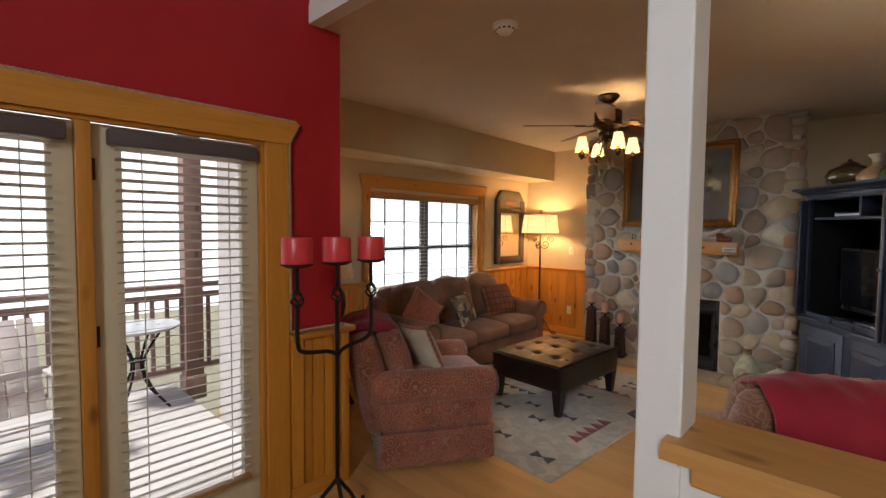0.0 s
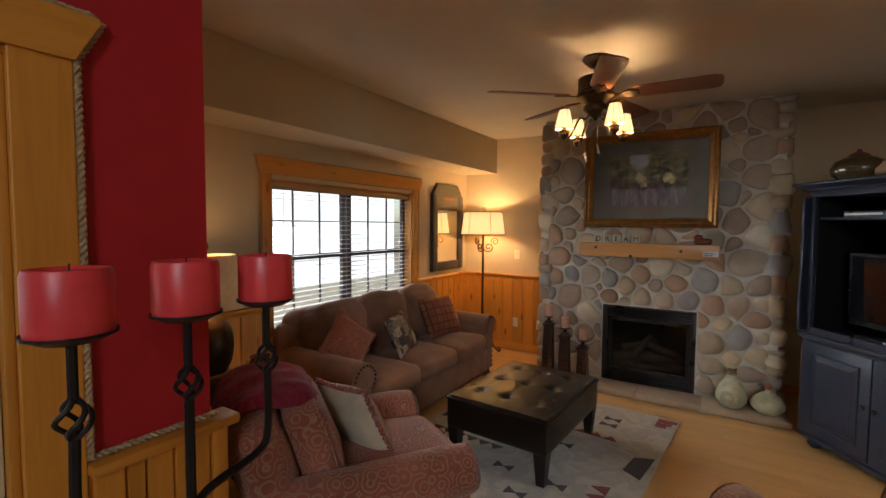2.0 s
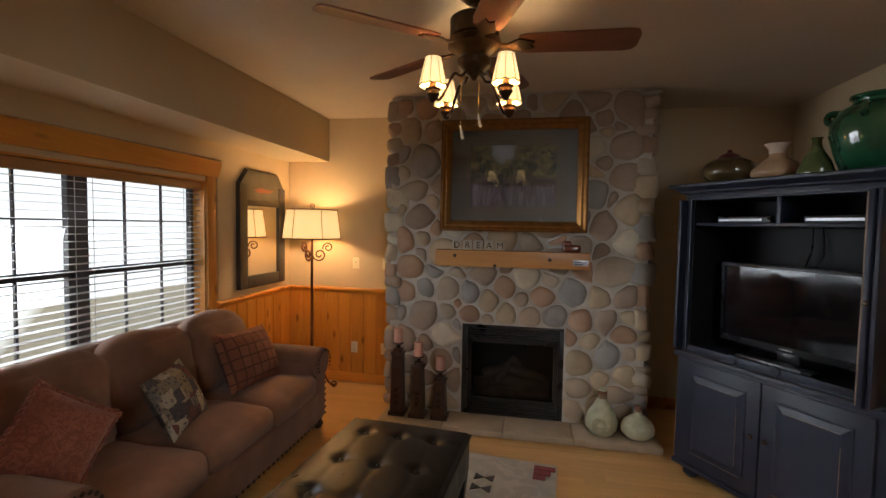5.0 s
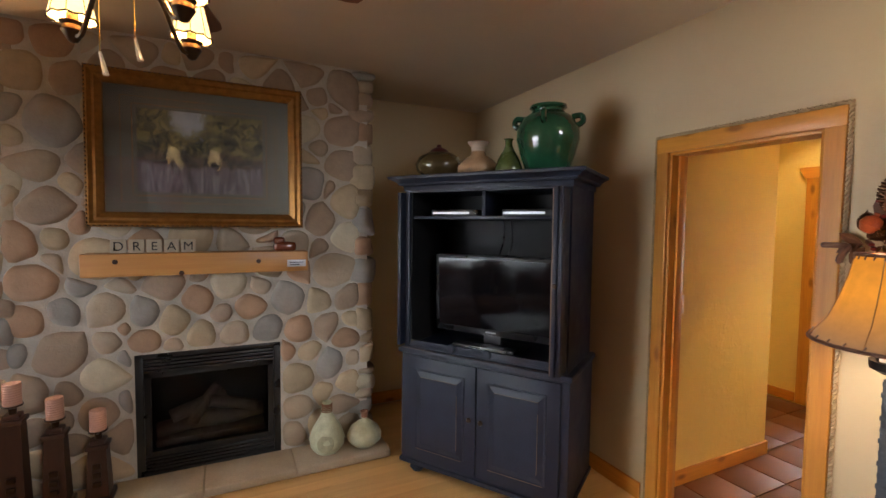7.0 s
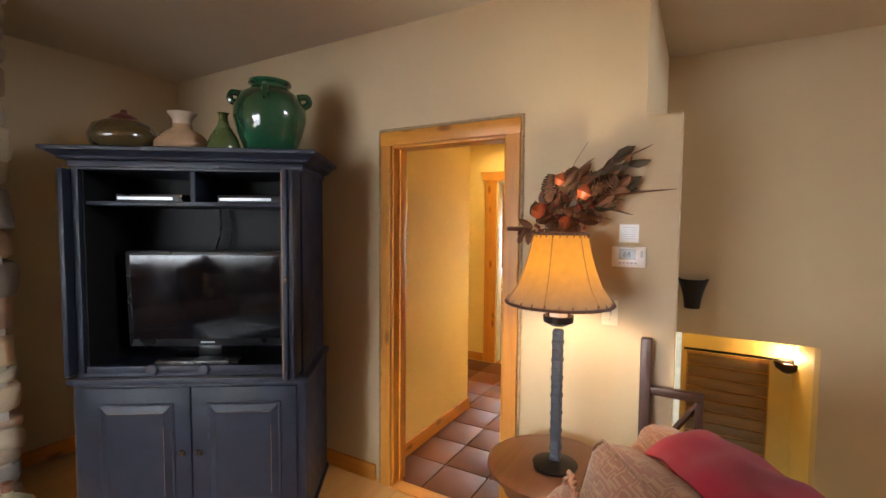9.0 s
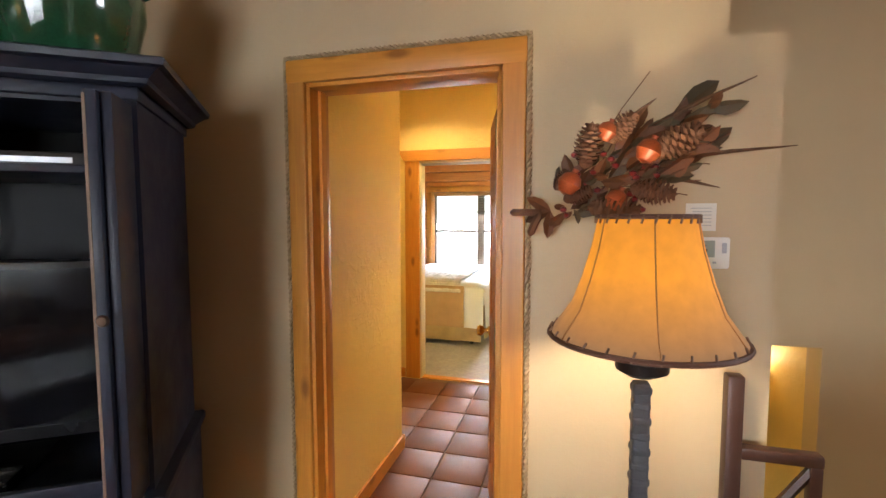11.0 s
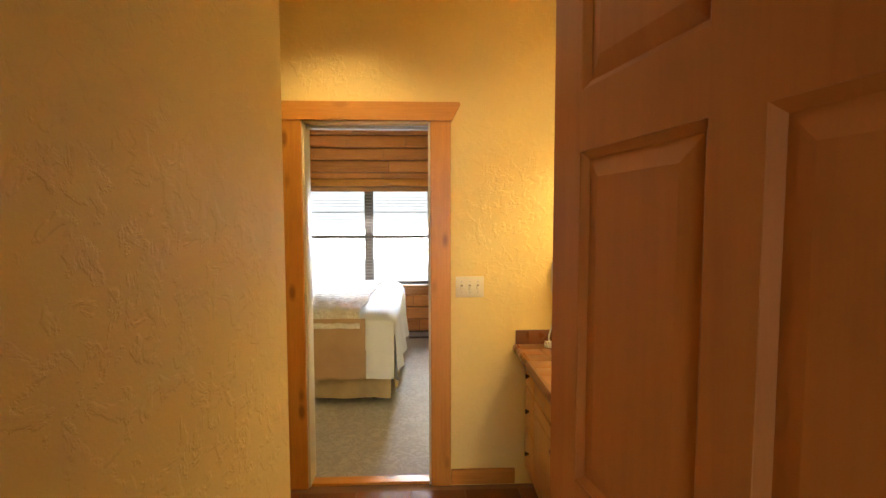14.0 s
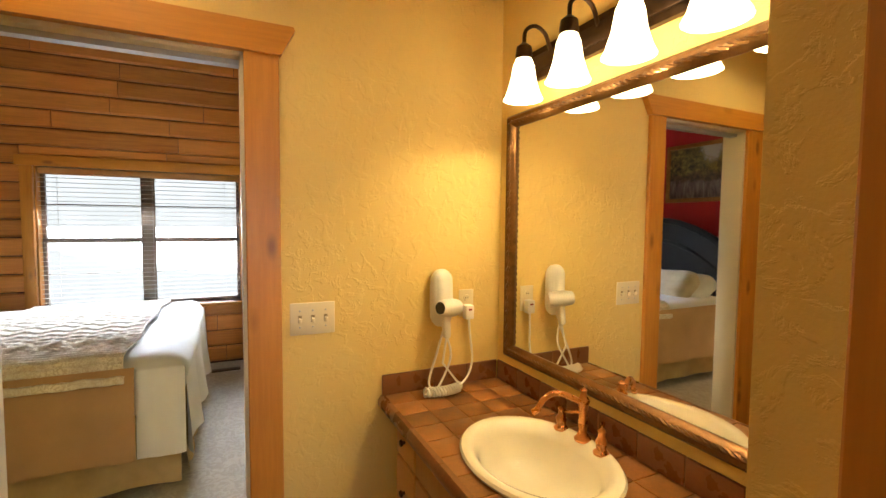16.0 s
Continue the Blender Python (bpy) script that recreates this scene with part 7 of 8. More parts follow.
structure("ceiling_bath", box((E + 0.12, MY - 0.12, BH), (BX, 6.2, BH + 0.1)), YELLOW, "yellow plaster ceiling")
bfloor = structure("floor_bath", box((E + 0.05, MY - 0.1, -0.12), (BX + 0.06, 6.2, -0.010)), TILEGROUT, "glazed terracotta floor tiles with pale joints")
tl_bm = box((0.004, 0.004, -0.012), (0.301, 0.301, 0.0), 0.003)
tile_me = mesh_of("floor_tile", tl_bm, TILE, True)
for i in range(8):
    for j in range(11):
        x, yy = E + 0.065 + i * 0.305, 2.98 + j * 0.305
        if x + 0.3 < BX + 0.05 and not (x < HX - 0.32 and yy > HY):
            piece("floor_tile", tile_me, bfloor, Matrix.Translation((x, yy, 0)))
structure("threshold_bedroom", box((BX + 0.02, BD0, -0.01), (BX + 0.09, BD1, 0.006), 0.003), PINE_Y)
structure("baseboard_passage", boxes(((E + 0.13, HY - 0.016, 0), (HX, HY, 0.095), 0.004), ((HX, HY - 0.016, 0), (HX + 0.016, 6.1, 0.095), 0.004)), PINE_X, "pine baseboard along the passage")
structure("baseboard_bath", boxes(((BX - 0.016, 3.60, 0), (BX, 3.97, 0.09), 0.004), ((BX - 0.016, 4.935, 0), (BX, 6.1, 0.09), 0.004)), PINE_Y)

# bedroom doorway casing
bc = structure("bedroom_door_casing", boxes(((BX - 0.022, BD0 - 0.108, 0), (BX, BD0 + 0.004, BDH), 0.004), ((BX - 0.022, BD1 - 0.004, 0), (BX, BD1 + 0.136, BDH), 0.004)), PINE_Z, "knotty pine casing round the bedroom door")
part("head", prism([(3.965, BDH), (3.92, 2.155), (3.925, 2.168), (4.975, 2.168), (4.98, 2.155), (4.93, BDH)], "x", BX - 0.034, BX), PINE_Y, bc, smooth=False)
part("jamb", box((BX - 0.003, BD0, 0), (BX + 0.125, BD0 + 0.016, BDH), 0.002), CREAM, bc)
part("jamb", box((BX - 0.003, BD1 - 0.016, 0), (BX + 0.125, BD1, BDH), 0.002), CREAM, bc)
part("jamb_head", box((BX - 0.003, BD0, BDH - 0.016), (BX + 0.125, BD1, BDH), 0.002), CREAM, bc)
part("pocket_track", box((BX + 0.04, BD0 + 0.016, BDH - 0.034), (BX + 0.08, BD1 - 0.016, BDH - 0.016)), SILVER, bc, smooth=False)

# six-panel door, standing open against the closet
dvec = Vector((2.585 - 1.772, 3.855 - 3.672, 0))
door = tagged(thing("door_bath", "varnished pine six-panel door standing open", "door", Matrix.Translation((1.772, 3.672, 0.012)) @ Matrix.Rotation(math.atan2(dvec.y, dvec.x), 4, "Z")), kind="structure")
DWD, DHT, DT = 0.825, 2.005, 0.035
cols = [(0.10, 0.375), (0.45, 0.73)]
rows_ = [(0.20, 0.88), (1.02, 1.635), (1.745, 1.93)]
for a, b_ in ((0, 0.10), (0.375, 0.45), (0.73, DWD)):
    part("stile", box((a, -DT, 0), (b_, 0, DHT)), DOORPINE, door, smooth=False)
for c0, c1 in cols:
    for a, b_ in ((0, 0.20), (0.88, 1.02), (1.635, 1.745), (1.93, DHT)):
        part("rail", box((c0, -DT, a), (c1, 0, b_)), DOORPINE, door, smooth=False)
for c0, c1 in cols:
    for r0, r1 in rows_:
        bm = bmesh.new()
        for sgn, y0 in ((1, 0.0), (-1, -DT)):
            o = [bm.verts.new((x, y0 - sgn * 0.002, z)) for x, z in ((c0, r0), (c1, r0), (c1, r1), (c0, r1))]
            n1 = [bm.verts.new((x, y0 - sgn * 0.012, z)) for x, z in ((c0 + 0.014, r0 + 0.014), (c1 - 0.014, r0 + 0.014), (c1 - 0.014, r1 - 0.014), (c0 + 0.014, r1 - 0.014))]
            n2 = [bm.verts.new((x, y0 - sgn * 0.004, z)) for x, z in ((c0 + 0.048, r0 + 0.048), (c1 - 0.048, r0 + 0.048), (c1 - 0.048, r1 - 0.048), (c0 + 0.048, r1 - 0.048))]
            for p, q in ((o, n1), (n1, n2)):
                for i in range(4):
                    bm.faces.new((p[i], p[(i + 1) % 4], q[(i + 1) % 4], q[i]))
            bm.faces.new(n2)
        part("panel", bm, DOORPINE, door, smooth=False)
for sgn, y0 in ((1, 0.0), (-1, -DT)):
    part("door_knob", lathe([(0.030, 0), (0.030, 0.005), (0.012, 0.010), (0.011, 0.030), (0.024, 0.040), (0.030, 0.055), (0.024, 0.068), (0, 0.072)], 20, pose(DWD - 0.06, y0, 0.925, -90 * sgn)), BRASS, door, "polished brass door knob")
AGED = plain("aged_brass", (0.22, 0.16, 0.06), 0.4, 0.9, var=0.3)
for z in (0.28, 1.05, 1.78):
    part("hinge", boxes(((-0.014, -0.004, z), (0.0, 0.030, z + 0.10), 0.002), ((-0.008, -0.012, z), (0.006, 0.002, z + 0.10), 0.003)), AGED, door, "aged brass butt hinge")

# louvred closet door and its casing
cl = tagged(thing("closet_door", "pine louvred closet door", "door", pose(1.875, 3.555, 0.01)), kind="structure")
part("stile", boxes(((0, -0.03, 0), (0.06, 0, 2.02), 0.003), ((0.655, -0.03, 0), (0.715, 0, 2.02), 0.003)), PINE_Z, cl)
part("rail", boxes(((0.06, -0.03, 0), (0.655, 0, 0.10), 0.003), ((0.06, -0.03, 1.94), (0.655, 0, 2.02), 0.003), ((0.06, -0.03, 0.98), (0.655, 0, 1.06), 0.003)), PINE_X, cl)
lv = mesh_of("louvre", box((0.06, -0.026, -0.003), (0.655, 0.010, 0.003), 0, None), PINE_X)
for k in range(52):
    z = 0.12 + k * 0.0355
    if not 0.96 < z < 1.07 and z < 1.93:
        piece("louvre", lv, cl, Matrix.Translation((0, -0.012, z)) @ Matrix.Rotation(radians(-38), 4, "X"))
structure("closet_casing", boxes(((2.635, 3.58, 0), (2.722, 3.598, 2.06), 0.004), ((1.765, 3.58, 0), (1.868, 3.598, 2.06), 0.004), ((1.765, 3.58, 2.06), (2.722, 3.60, 2.14), 0.004)), PINE_Z, "pine casing of the closet")

# recessed downlight
dl = thing("downlight", "round recessed ceiling light, lit", "ceiling light", pose(3.60, 4.585, BH))
part("trim_ring", lathe([(0.085, 0), (0.083, -0.008), (0.066, -0.010), (0.062, 0)], 28), WHITEPL, dl)
part("lens", lathe([(0.066, -0.003), (0, -0.006)], 24), glow("downlight_lens", (1, 0.85, 0.6), 12), dl, "glowing lens")
spot = bpy.data.lights.new("downlight_lamp", "SPOT")
spot.energy, spot.color, spot.spot_size, spot.spot_blend, spot.shadow_soft_size = 44, (1.0, 0.76, 0.38), radians(134), 0.5, 0.05
so = new("downlight_lamp", spot)
so.matrix_world = look((3.60, 4.585, BH - 0.02), (3.60, 4.585, 0))

# vanity
VX0, VX1, VY = 2.82, BX, 3.56
van = thing("vanity_cabinet", "maple vanity cabinet with raised doors and drawers", "cabinet", pose(VX0, MY, 0))
vw = VX1 - VX0
part("carcass", box((0.002, 0.002, 0.09), (vw - 0.004, 0.47, 0.665), 0.003), MAPLE, van)
part("top_rail", box((0.002, 0.452, 0.665), (vw - 0.004, 0.47, 0.775), 0.002), MAPLE, van)
for a in (0.002, vw - 0.022):
    part("side_rail", box((a, 0.002, 0.665), (a + 0.018, 0.452, 0.775)), MAPLE, van, smooth=False)
part("toe_kick", box((0.01, 0.01, 0.0), (vw - 0.01, 0.41, 0.09)), DARKWOOD, van, smooth=False)
xx = vw - 0.03
for wd, knd in ((0.20, "drawers"), (0.42, "doors"), (0.42, "doors"), (0.20, "drawers")):
    x1, x0 = xx, xx - wd + 0.012
    if knd == "drawers":
        for z0, z1 in ((0.60, 0.745), (0.365, 0.585), (0.12, 0.35)):
            f = part("drawer_front", box((x0, 0.47, z0), (x1, 0.488, z1), 0.005), MAPLE, van)
            part("knob", lathe([(0, 0.022), (0.011, 0.020), (0.013, 0.013), (0.006, 0.006), (0.006, 0)], 12, pose((x0 + x1) / 2, 0.488, (z0 + z1) / 2, -90)), BRONZE, f)
    else:
        f = part("false_front", box((x0, 0.47, 0.60), (x1, 0.488, 0.745), 0.005), MAPLE, van)
        f = part("door", box((x0, 0.47, 0.12), (x1, 0.488, 0.585), 0.005), MAPLE, van)
        part("panel", box((x0 + 0.06, 0.488, 0.18), (x1 - 0.06, 0.494, 0.525), 0.005), MAPLE, f)
        part("knob", lathe([(0, 0.022), (0.011, 0.020), (0.013, 0.013), (0.006, 0.006), (0.006, 0)], 12, pose(x0 + 0.03, 0.488, 0.50, -90)), BRONZE, f)
    xx -= wd
CZ = 0.82
top = thing("tiled_countertop", "brown glazed tile countertop with a bullnose edge and splash", "countertop", pose(VX0, MY, 0))
SC = (3.53 - VX0, 3.335 - MY)
ring_bm = bmesh.new()
seg = 64
lo_v, hi_v = [], []
for k in range(seg):
    t = 2 * math.pi * k / seg
    c_, s_ = math.cos(t), math.sin(t)
    f = min((vw - SC[0]) / c_ if c_ > 1e-6 else 9, -SC[0] / c_ if c_ < -1e-6 else 9, (0.53 - SC[1]) / s_ if s_ > 1e-6 else 9, -SC[1] / s_ if s_ < -1e-6 else 9)
    lo_v.append(ring_bm.verts.new((SC[0] + 0.225 * c_, SC[1] + 0.18 * s_, CZ - 0.004)))
    hi_v.append(ring_bm.verts.new((SC[0] + f * c_, SC[1] + f * s_, CZ - 0.004)))
for k in range(seg):
    j = (k + 1) % seg
    ring_bm.faces.new((lo_v[k], lo_v[j], hi_v[j], hi_v[k]))
part("tile_bed", ring_bm, plain("tile_bed_brown", (0.34, 0.20, 0.09), 0.5, var=0.3), top, "brown bed between the tiles", smooth=False)
ctm = mesh_of("counter_tile", box((0.002, 0.002, -0.006), (0.104, 0.104, 0.0), 0.0015), CTILE, True)
for i in range(13):
    for j in range(5):
        x, yy = vw - 0.106 * (i + 1), 0.002 + 0.106 * j
        inside = any(((x + a - SC[0]) / 0.205) ** 2 + ((yy + b_ - SC[1]) / 0.165) ** 2 < 1 for a in (0, 0.053, 0.106) for b_ in (0, 0.053, 0.106))
        if not inside and x > -0.02:
            piece("counter_tile", ctm, top, Matrix.Translation((x, yy, CZ)))
        elif inside:
            cut = bmesh.new()
            for u in range(8):
                for v in range(8):
                    a0, b0 = x + 0.002 + u * 0.01275, yy + 0.002 + v * 0.01275
                    if ((a0 + 0.006 - SC[0]) / 0.225) ** 2 + ((b0 + 0.006 - SC[1]) / 0.178) ** 2 > 1:
                        add_box(cut, (a0, b0, CZ - 0.005), (a0 + 0.01275, b0 + 0.01275, CZ))
            if len(cut.faces):
                bmesh.ops.remove_doubles(cut, verts=cut.verts, dist=1e-5)
                part("counter_tile", cut, CTILE, top, smooth=False)
            else:
                cut.free()
part("bullnose_edge", prism([(0.53, CZ - 0.055), (0.545, CZ - 0.052), (0.556, CZ - 0.035), (0.556, CZ - 0.016), (0.545, CZ), (0.53, CZ + 0.002)], "x", 0.0, vw - 0.001), plain("brown_bullnose", (0.20, 0.085, 0.035), 0.3, var=0.3, scale=8), top, "rounded brown edge tiles", smooth=True)
spl = mesh_of("splash_tile", box((0.001, 0, 0), (0.151, 0.012, 0.082), 0.003), plain("brown_splash", (0.21, 0.085, 0.035), 0.3, var=0.3, scale=8, obj_random=0.15), True)
for i in range(9):
    piece("splash_tile", spl, top, Matrix.Translation((vw - 0.152 * (i + 1) - 0.012, 0.001, CZ)))
for j in range(4):
    piece("splash_tile", spl, top, Matrix.Translation((vw - 0.001, 0.014 + 0.152 * j if j < 3 else 0.39, CZ)) @ Matrix.Rotation(radians(90), 4, "Z"))

sk = thing("sink", "oval bone-coloured drop-in sink", "sink", pose(3.53, 3.335, CZ) @ Matrix.Diagonal((1.08, 1.06, 1, 1)))
part("basin", lathe([(0.245, 0.002), (0.250, 0.010), (0.244, 0.017), (0.225, 0.019), (0.205, 0.012), (0.185, -0.02), (0.16, -0.08), (0.10, -0.12), (0.03, -0.13), (0, -0.13)], 44, I4, 1.0, 0.80), CERAMIC, sk)
part("drain", lathe([(0.022, -0.127), (0.020, -0.124), (0, -0.125)], 16), COPPER, sk)
fa = thing("faucet", "antique copper widespread faucet with lever handles", "faucet", pose(3.545, 3.150, CZ + 0.012) @ Matrix.Scale(0.84, 4))
part("spout_base", lathe([(0.030, 0), (0.031, 0.008), (0.020, 0.022), (0.016, 0.04), (0.018, 0.06), (0.015, 0.10), (0.019, 0.135), (0.024, 0.15), (0.014, 0.165), (0.010, 0.18), (0.013, 0.19), (0, 0.20)], 20), COPPER, fa)
part("spout", tube(smooth_path([(0, 0.01, 0.145), (0.03, 0.06, 0.17), (0.05, 0.10, 0.175), (0.065, 0.135, 0.15), (0.075, 0.15, 0.115), (0.085, 0.165, 0.10)], 5), [0.011] * 20 + [0.012] * 5 + [0.013], 10), COPPER, fa, "swan-neck spout")
for s in (-1, 1):
    h = part("valve", lathe([(0.027, 0), (0.028, 0.007), (0.017, 0.018), (0.019, 0.035), (0.021, 0.045), (0.013, 0.06), (0.012, 0.075), (0.015, 0.082), (0.009, 0.092), (0, 0.094)], 18, pose(s * 0.105, 0.012, 0)), COPPER, fa)
    part("lever", tube([(s * 0.105, 0.012, 0.070), (s * 0.105 - 0.03 * s, 0.02 - 0.04, 0.074), (s * 0.105 - 0.05 * s, -0.045, 0.078)], [0.006, 0.005, 0.008], 8), COPPER, h)

# framed mirror over the vanity
mr = thing("vanity_mirror", "large wall mirror in a dark bronze rope-edged frame", "mirror", pose(0, MY, 0))
M0, M1, MZ0, MZ1 = 2.96, 4.10, 0.945, 1.945
prof = [(0, 0.002), (0, 0.022), (0.010, 0.032), (0.025, 0.024), (0.036, 0.030), (0.048, 0.018), (0.050, 0.006)]
fr = bmesh.new()
cn = [(M0, MZ0, 1, 1), (M1, MZ0, -1, 1), (M1, MZ1, -1, -1), (M0, MZ1, 1, -1)]
lp = [[fr.verts.new((x + sx * d, y_, z + sz * d)) for d, y_ in prof] for x, z, sx, sz in cn]
for i in range(4):
    p, q = lp[i], lp[(i + 1) % 4]
    for k in range(len(prof) - 1):
        fr.faces.new((p[k], p[k + 1], q[k + 1], q[k]))
DARKGILT = plain("dark_bronze_gilt", (0.17, 0.085, 0.03), 0.35, 0.7, var=0.4, scale=30, bumpy=0.3)
fp_ = part("frame", fr, DARKGILT, mr, "dark bronze frame with a rope moulding")
rp = bmesh.new()
for a, b_ in (((M0 + 0.03, MZ0 + 0.03), (M1 - 0.03, MZ0 + 0.03)), ((M1 - 0.03, MZ0 + 0.03), (M1 - 0.03, MZ1 - 0.03)), ((M1 - 0.03, MZ1 - 0.03), (M0 + 0.03, MZ1 - 0.03)), ((M0 + 0.03, MZ1 - 0.03), (M0 + 0.03, MZ0 + 0.03))):
    join(rp, rope_along([(a[0], 0.028, a[1]), (b_[0], 0.028, b_[1])], 0.009, 0.045))
part("rope_moulding", rp, DARKGILT, mr)
part("mirror_glass", box((M0 + 0.048, 0.004, MZ0 + 0.048), (M1 - 0.048, 0.010, MZ1 - 0.048)), MIRROR, mr, smooth=False)

# four-light vanity bar
vb = thing("vanity_light_bar", "bronze bar with four lit white bell glass shades", "wall lamp", pose(3.48, MY, 2.10))
part("back_plate", prism([(-0.50, -0.055), (0.50, -0.055), (0.52, 0.0), (0.50, 0.055), (-0.50, 0.055), (-0.52, 0)], "y", 0.002, 0.022), BRONZE, vb, smooth=False)
part("back_rib", box((-0.48, 0.022, -0.03), (0.48, 0.03, 0.03), 0.004), BRONZE, vb)
VGL = glow("bell_glass_lit", (1.0, 0.75, 0.40), 18, (0.9, 0.85, 0.75))
for i in range(4):
    x = -0.345 + i * 0.23
    a = part("arm", tube(smooth_path([(x, 0.025, 0.02), (x, 0.05, 0.075), (x, 0.095, 0.095), (x, 0.135, 0.07), (x, 0.14, 0.02)], 5), 0.007, 8), BRONZE, vb)
    part("fitter", lathe([(0.008, 0.03), (0.026, 0.015), (0.03, -0.015), (0.026, -0.03), (0, -0.03)], 16, pose(x, 0.14, 0)), BRONZE, a)
    part("bell_shade", lathe([(0.024, -0.02), (0.036, -0.05), (0.044, -0.10), (0.058, -0.145), (0.068, -0.165), (0.064, -0.165), (0.054, -0.143), (0.040, -0.10), (0.032, -0.05), (0.02, -0.022)], 22, pose(x, 0.14, 0)), VGL, vb, "lit white bell glass")
    bulb("vanity_bulb", (3.48 + x, MY + 0.14, 1.967), 7.5, (1.0, 0.77, 0.37), 0.012)

# hair dryer, outlet with plug, triple switch on the east wall
EW = pose(BX, 0, 0, 0, 0, 90)
hd = thing("hair_dryer", "white wall-mounted hair dryer with a coiled cord", "hair dryer", pose(BX, 3.36, 1.17) @ pose(0, 0, 0, 0, 0, 90))
part("cradle", cushion((0.085, 0.075, 0.225), 0.035, 0.006, 9, pose(0, 0.038, 0.03)), WHITEPL, hd)
part("barrel", lathe([(0, -0.06), (0.030, -0.058), (0.036, -0.03), (0.035, 0.02), (0.030, 0.05), (0.026, 0.055), (0, 0.05)], 18, pose(-0.008, 0.092, -0.002, 84, 0, 116)), WHITEPL, hd)
part("intake_grille", lathe([(0, 0.004), (0.024, 0.003), (0.026, 0)], 16, pose(-0.008, 0.092, -0.002, 84, 0, 116) @ pose(0, 0, 0.052)), BLACKPL, hd)
part("handle", cushion((0.032, 0.035, 0.12), 0.014, 0.0, 7, pose(0.0, 0.085, -0.065, 8)), WHITEPL, hd)
part("brand_badge", box((-0.016, 0.0755, 0.088), (0.016, 0.077, 0.094)), SILVER, hd, smooth=False)
coil = []
for i in range(150):
    t = i / 149
    a = t * 2 * math.pi * 13
    c = Vector((-0.02 + 0.16 * t - 0.04, 0.10 + 0.02 * math.sin(t * 3), CZ - 1.17 + 0.024))
    coil.append(c + Vector((0, 0.017 * math.cos(a), 0.017 * math.sin(a))))
part("coiled_cord", tube([Vector((0.0, 0.09, -0.12)), Vector((0.02, 0.10, -0.22)), Vector((-0.04, 0.11, -0.30))] + coil, 0.0045, 6), WHITEPL, hd)
part("cord", tube(smooth_path([(-0.005, 0.06, -0.08), (0.03, 0.07, -0.18), (0.07, 0.08, -0.29), (0.05, 0.09, -0.325), (-0.03, 0.09, -0.33), (-0.10, 0.07, -0.31), (-0.14, 0.05, -0.24), (-0.135, 0.035, -0.12), (-0.133, 0.03, -0.04)], 7), 0.0045, 6), WHITEPL, hd)
part("cord", tube(smooth_path([(0.0, 0.08, -0.10), (-0.02, 0.09, -0.2), (0.03, 0.10, -0.30), (0.06, 0.10, -0.335)], 7), 0.0045, 6), WHITEPL, hd)
plate("outlet_plate", "ivory outlet with a white safety plug", EW @ pose(3.227, 0, 1.165))
pg_ = thing("safety_plug", "white safety plug with a red button in the outlet", "plug", EW @ pose(3.227, 0.008, 1.13))
part("plug_body", box((-0.02, 0, -0.03), (0.02, 0.035, 0.03), 0.006), WHITEPL, pg_)
part("test_button", box((-0.008, 0.035, 0.008), (0.008, 0.038, 0.016), 0.001), BERRY, pg_)
plate("switch_plate", "ivory triple wall switch", EW @ pose(3.864, 0, 1.151), w=0.16, h=0.118, kind="switch")
plate("switch_plate", "ivory wall switch inside the passage", pose(1.915, HY, 1.15) @ SOUTH, kind="switch")
tw = thing("hanging_towel", "cream towel hanging at the closet wall's edge", "towel", pose(2.80, 3.40, 0.9))
part("cloth", cushion((0.03, 0.13, 0.50), 0.014, 0.006, 9, pose(0.02, 0, 0.10), wob=0.012, seed=3), PILLOW_CREAM, tw)

# ---------- bedroom ----------
LX = 7.75
structure("wall_bedroom_south", box((BX + 0.12, 3.2, -0.1), (LX + 0.15, 3.3, 3.3)), YELLOW)
structure("wall_bedroom_north", box((BX + 0.12, 7.2, -0.1), (LX + 0.15, 7.3, 3.3)), RED, "red bedroom wall behind the headboard")
structure("ceiling_bedroom", box((BX, 3.2, 3.3), (LX + 0.15, 7.3, 3.4)), CEIL)
structure("floor_bedroom", box((BX + 0.07, 3.2, -0.12), (LX + 0.15, 7.3, 0.004)), CARPET, "grey-beige patterned carpet")
Y0, Y1, Z0, Z1 = 4.04, 5.73, 0.66, 1.985
lw = structure("wall_logs", boxes(((LX, 3.3, -0.1), (LX + 0.15, Y0, 3.3)), ((LX, Y1, -0.1), (LX + 0.15, 7.2, 3.3)), ((LX, Y0, -0.1), (LX + 0.15, Y1, Z0)), ((LX, Y0, Z1), (LX + 0.15, Y1, 3.3))), DARKWOOD, "wall of horizontal hewn log boards")
rl = random.Random(21)
z = 0.02
row = 0
while z < 3.25:
    hgt = 0.165
    spans = [(3.3, 7.2)] if z + hgt < Z0 - 0.04 or z > Z1 + 0.10 else [(3.3, Y0 - 0.09), (Y1 + 0.09, 7.2)]
    for s0, s1 in spans:
        a = s0
        while a < s1 - 0.01:
            ln = min(rl.uniform(0.7, 1.9), s1 - a)
            if s1 - a - ln < 0.3:
                ln = s1 - a
            d = rl.uniform(0, 0.008)
            bm = prism([(LX + 0.002, z + 0.004), (LX - 0.012 - d, z + 0.006), (LX - 0.026 - d, z + 0.022), (LX - 0.028 - d, z + hgt - 0.02), (LX - 0.014 - d, z + hgt - 0.005), (LX + 0.002, z + hgt - 0.003)], "y", a + 0.002, a + ln - 0.002)
            ob = part("log_board", bm, LOGS, lw, smooth=False)
            a += ln
    z += hgt
    row += 1
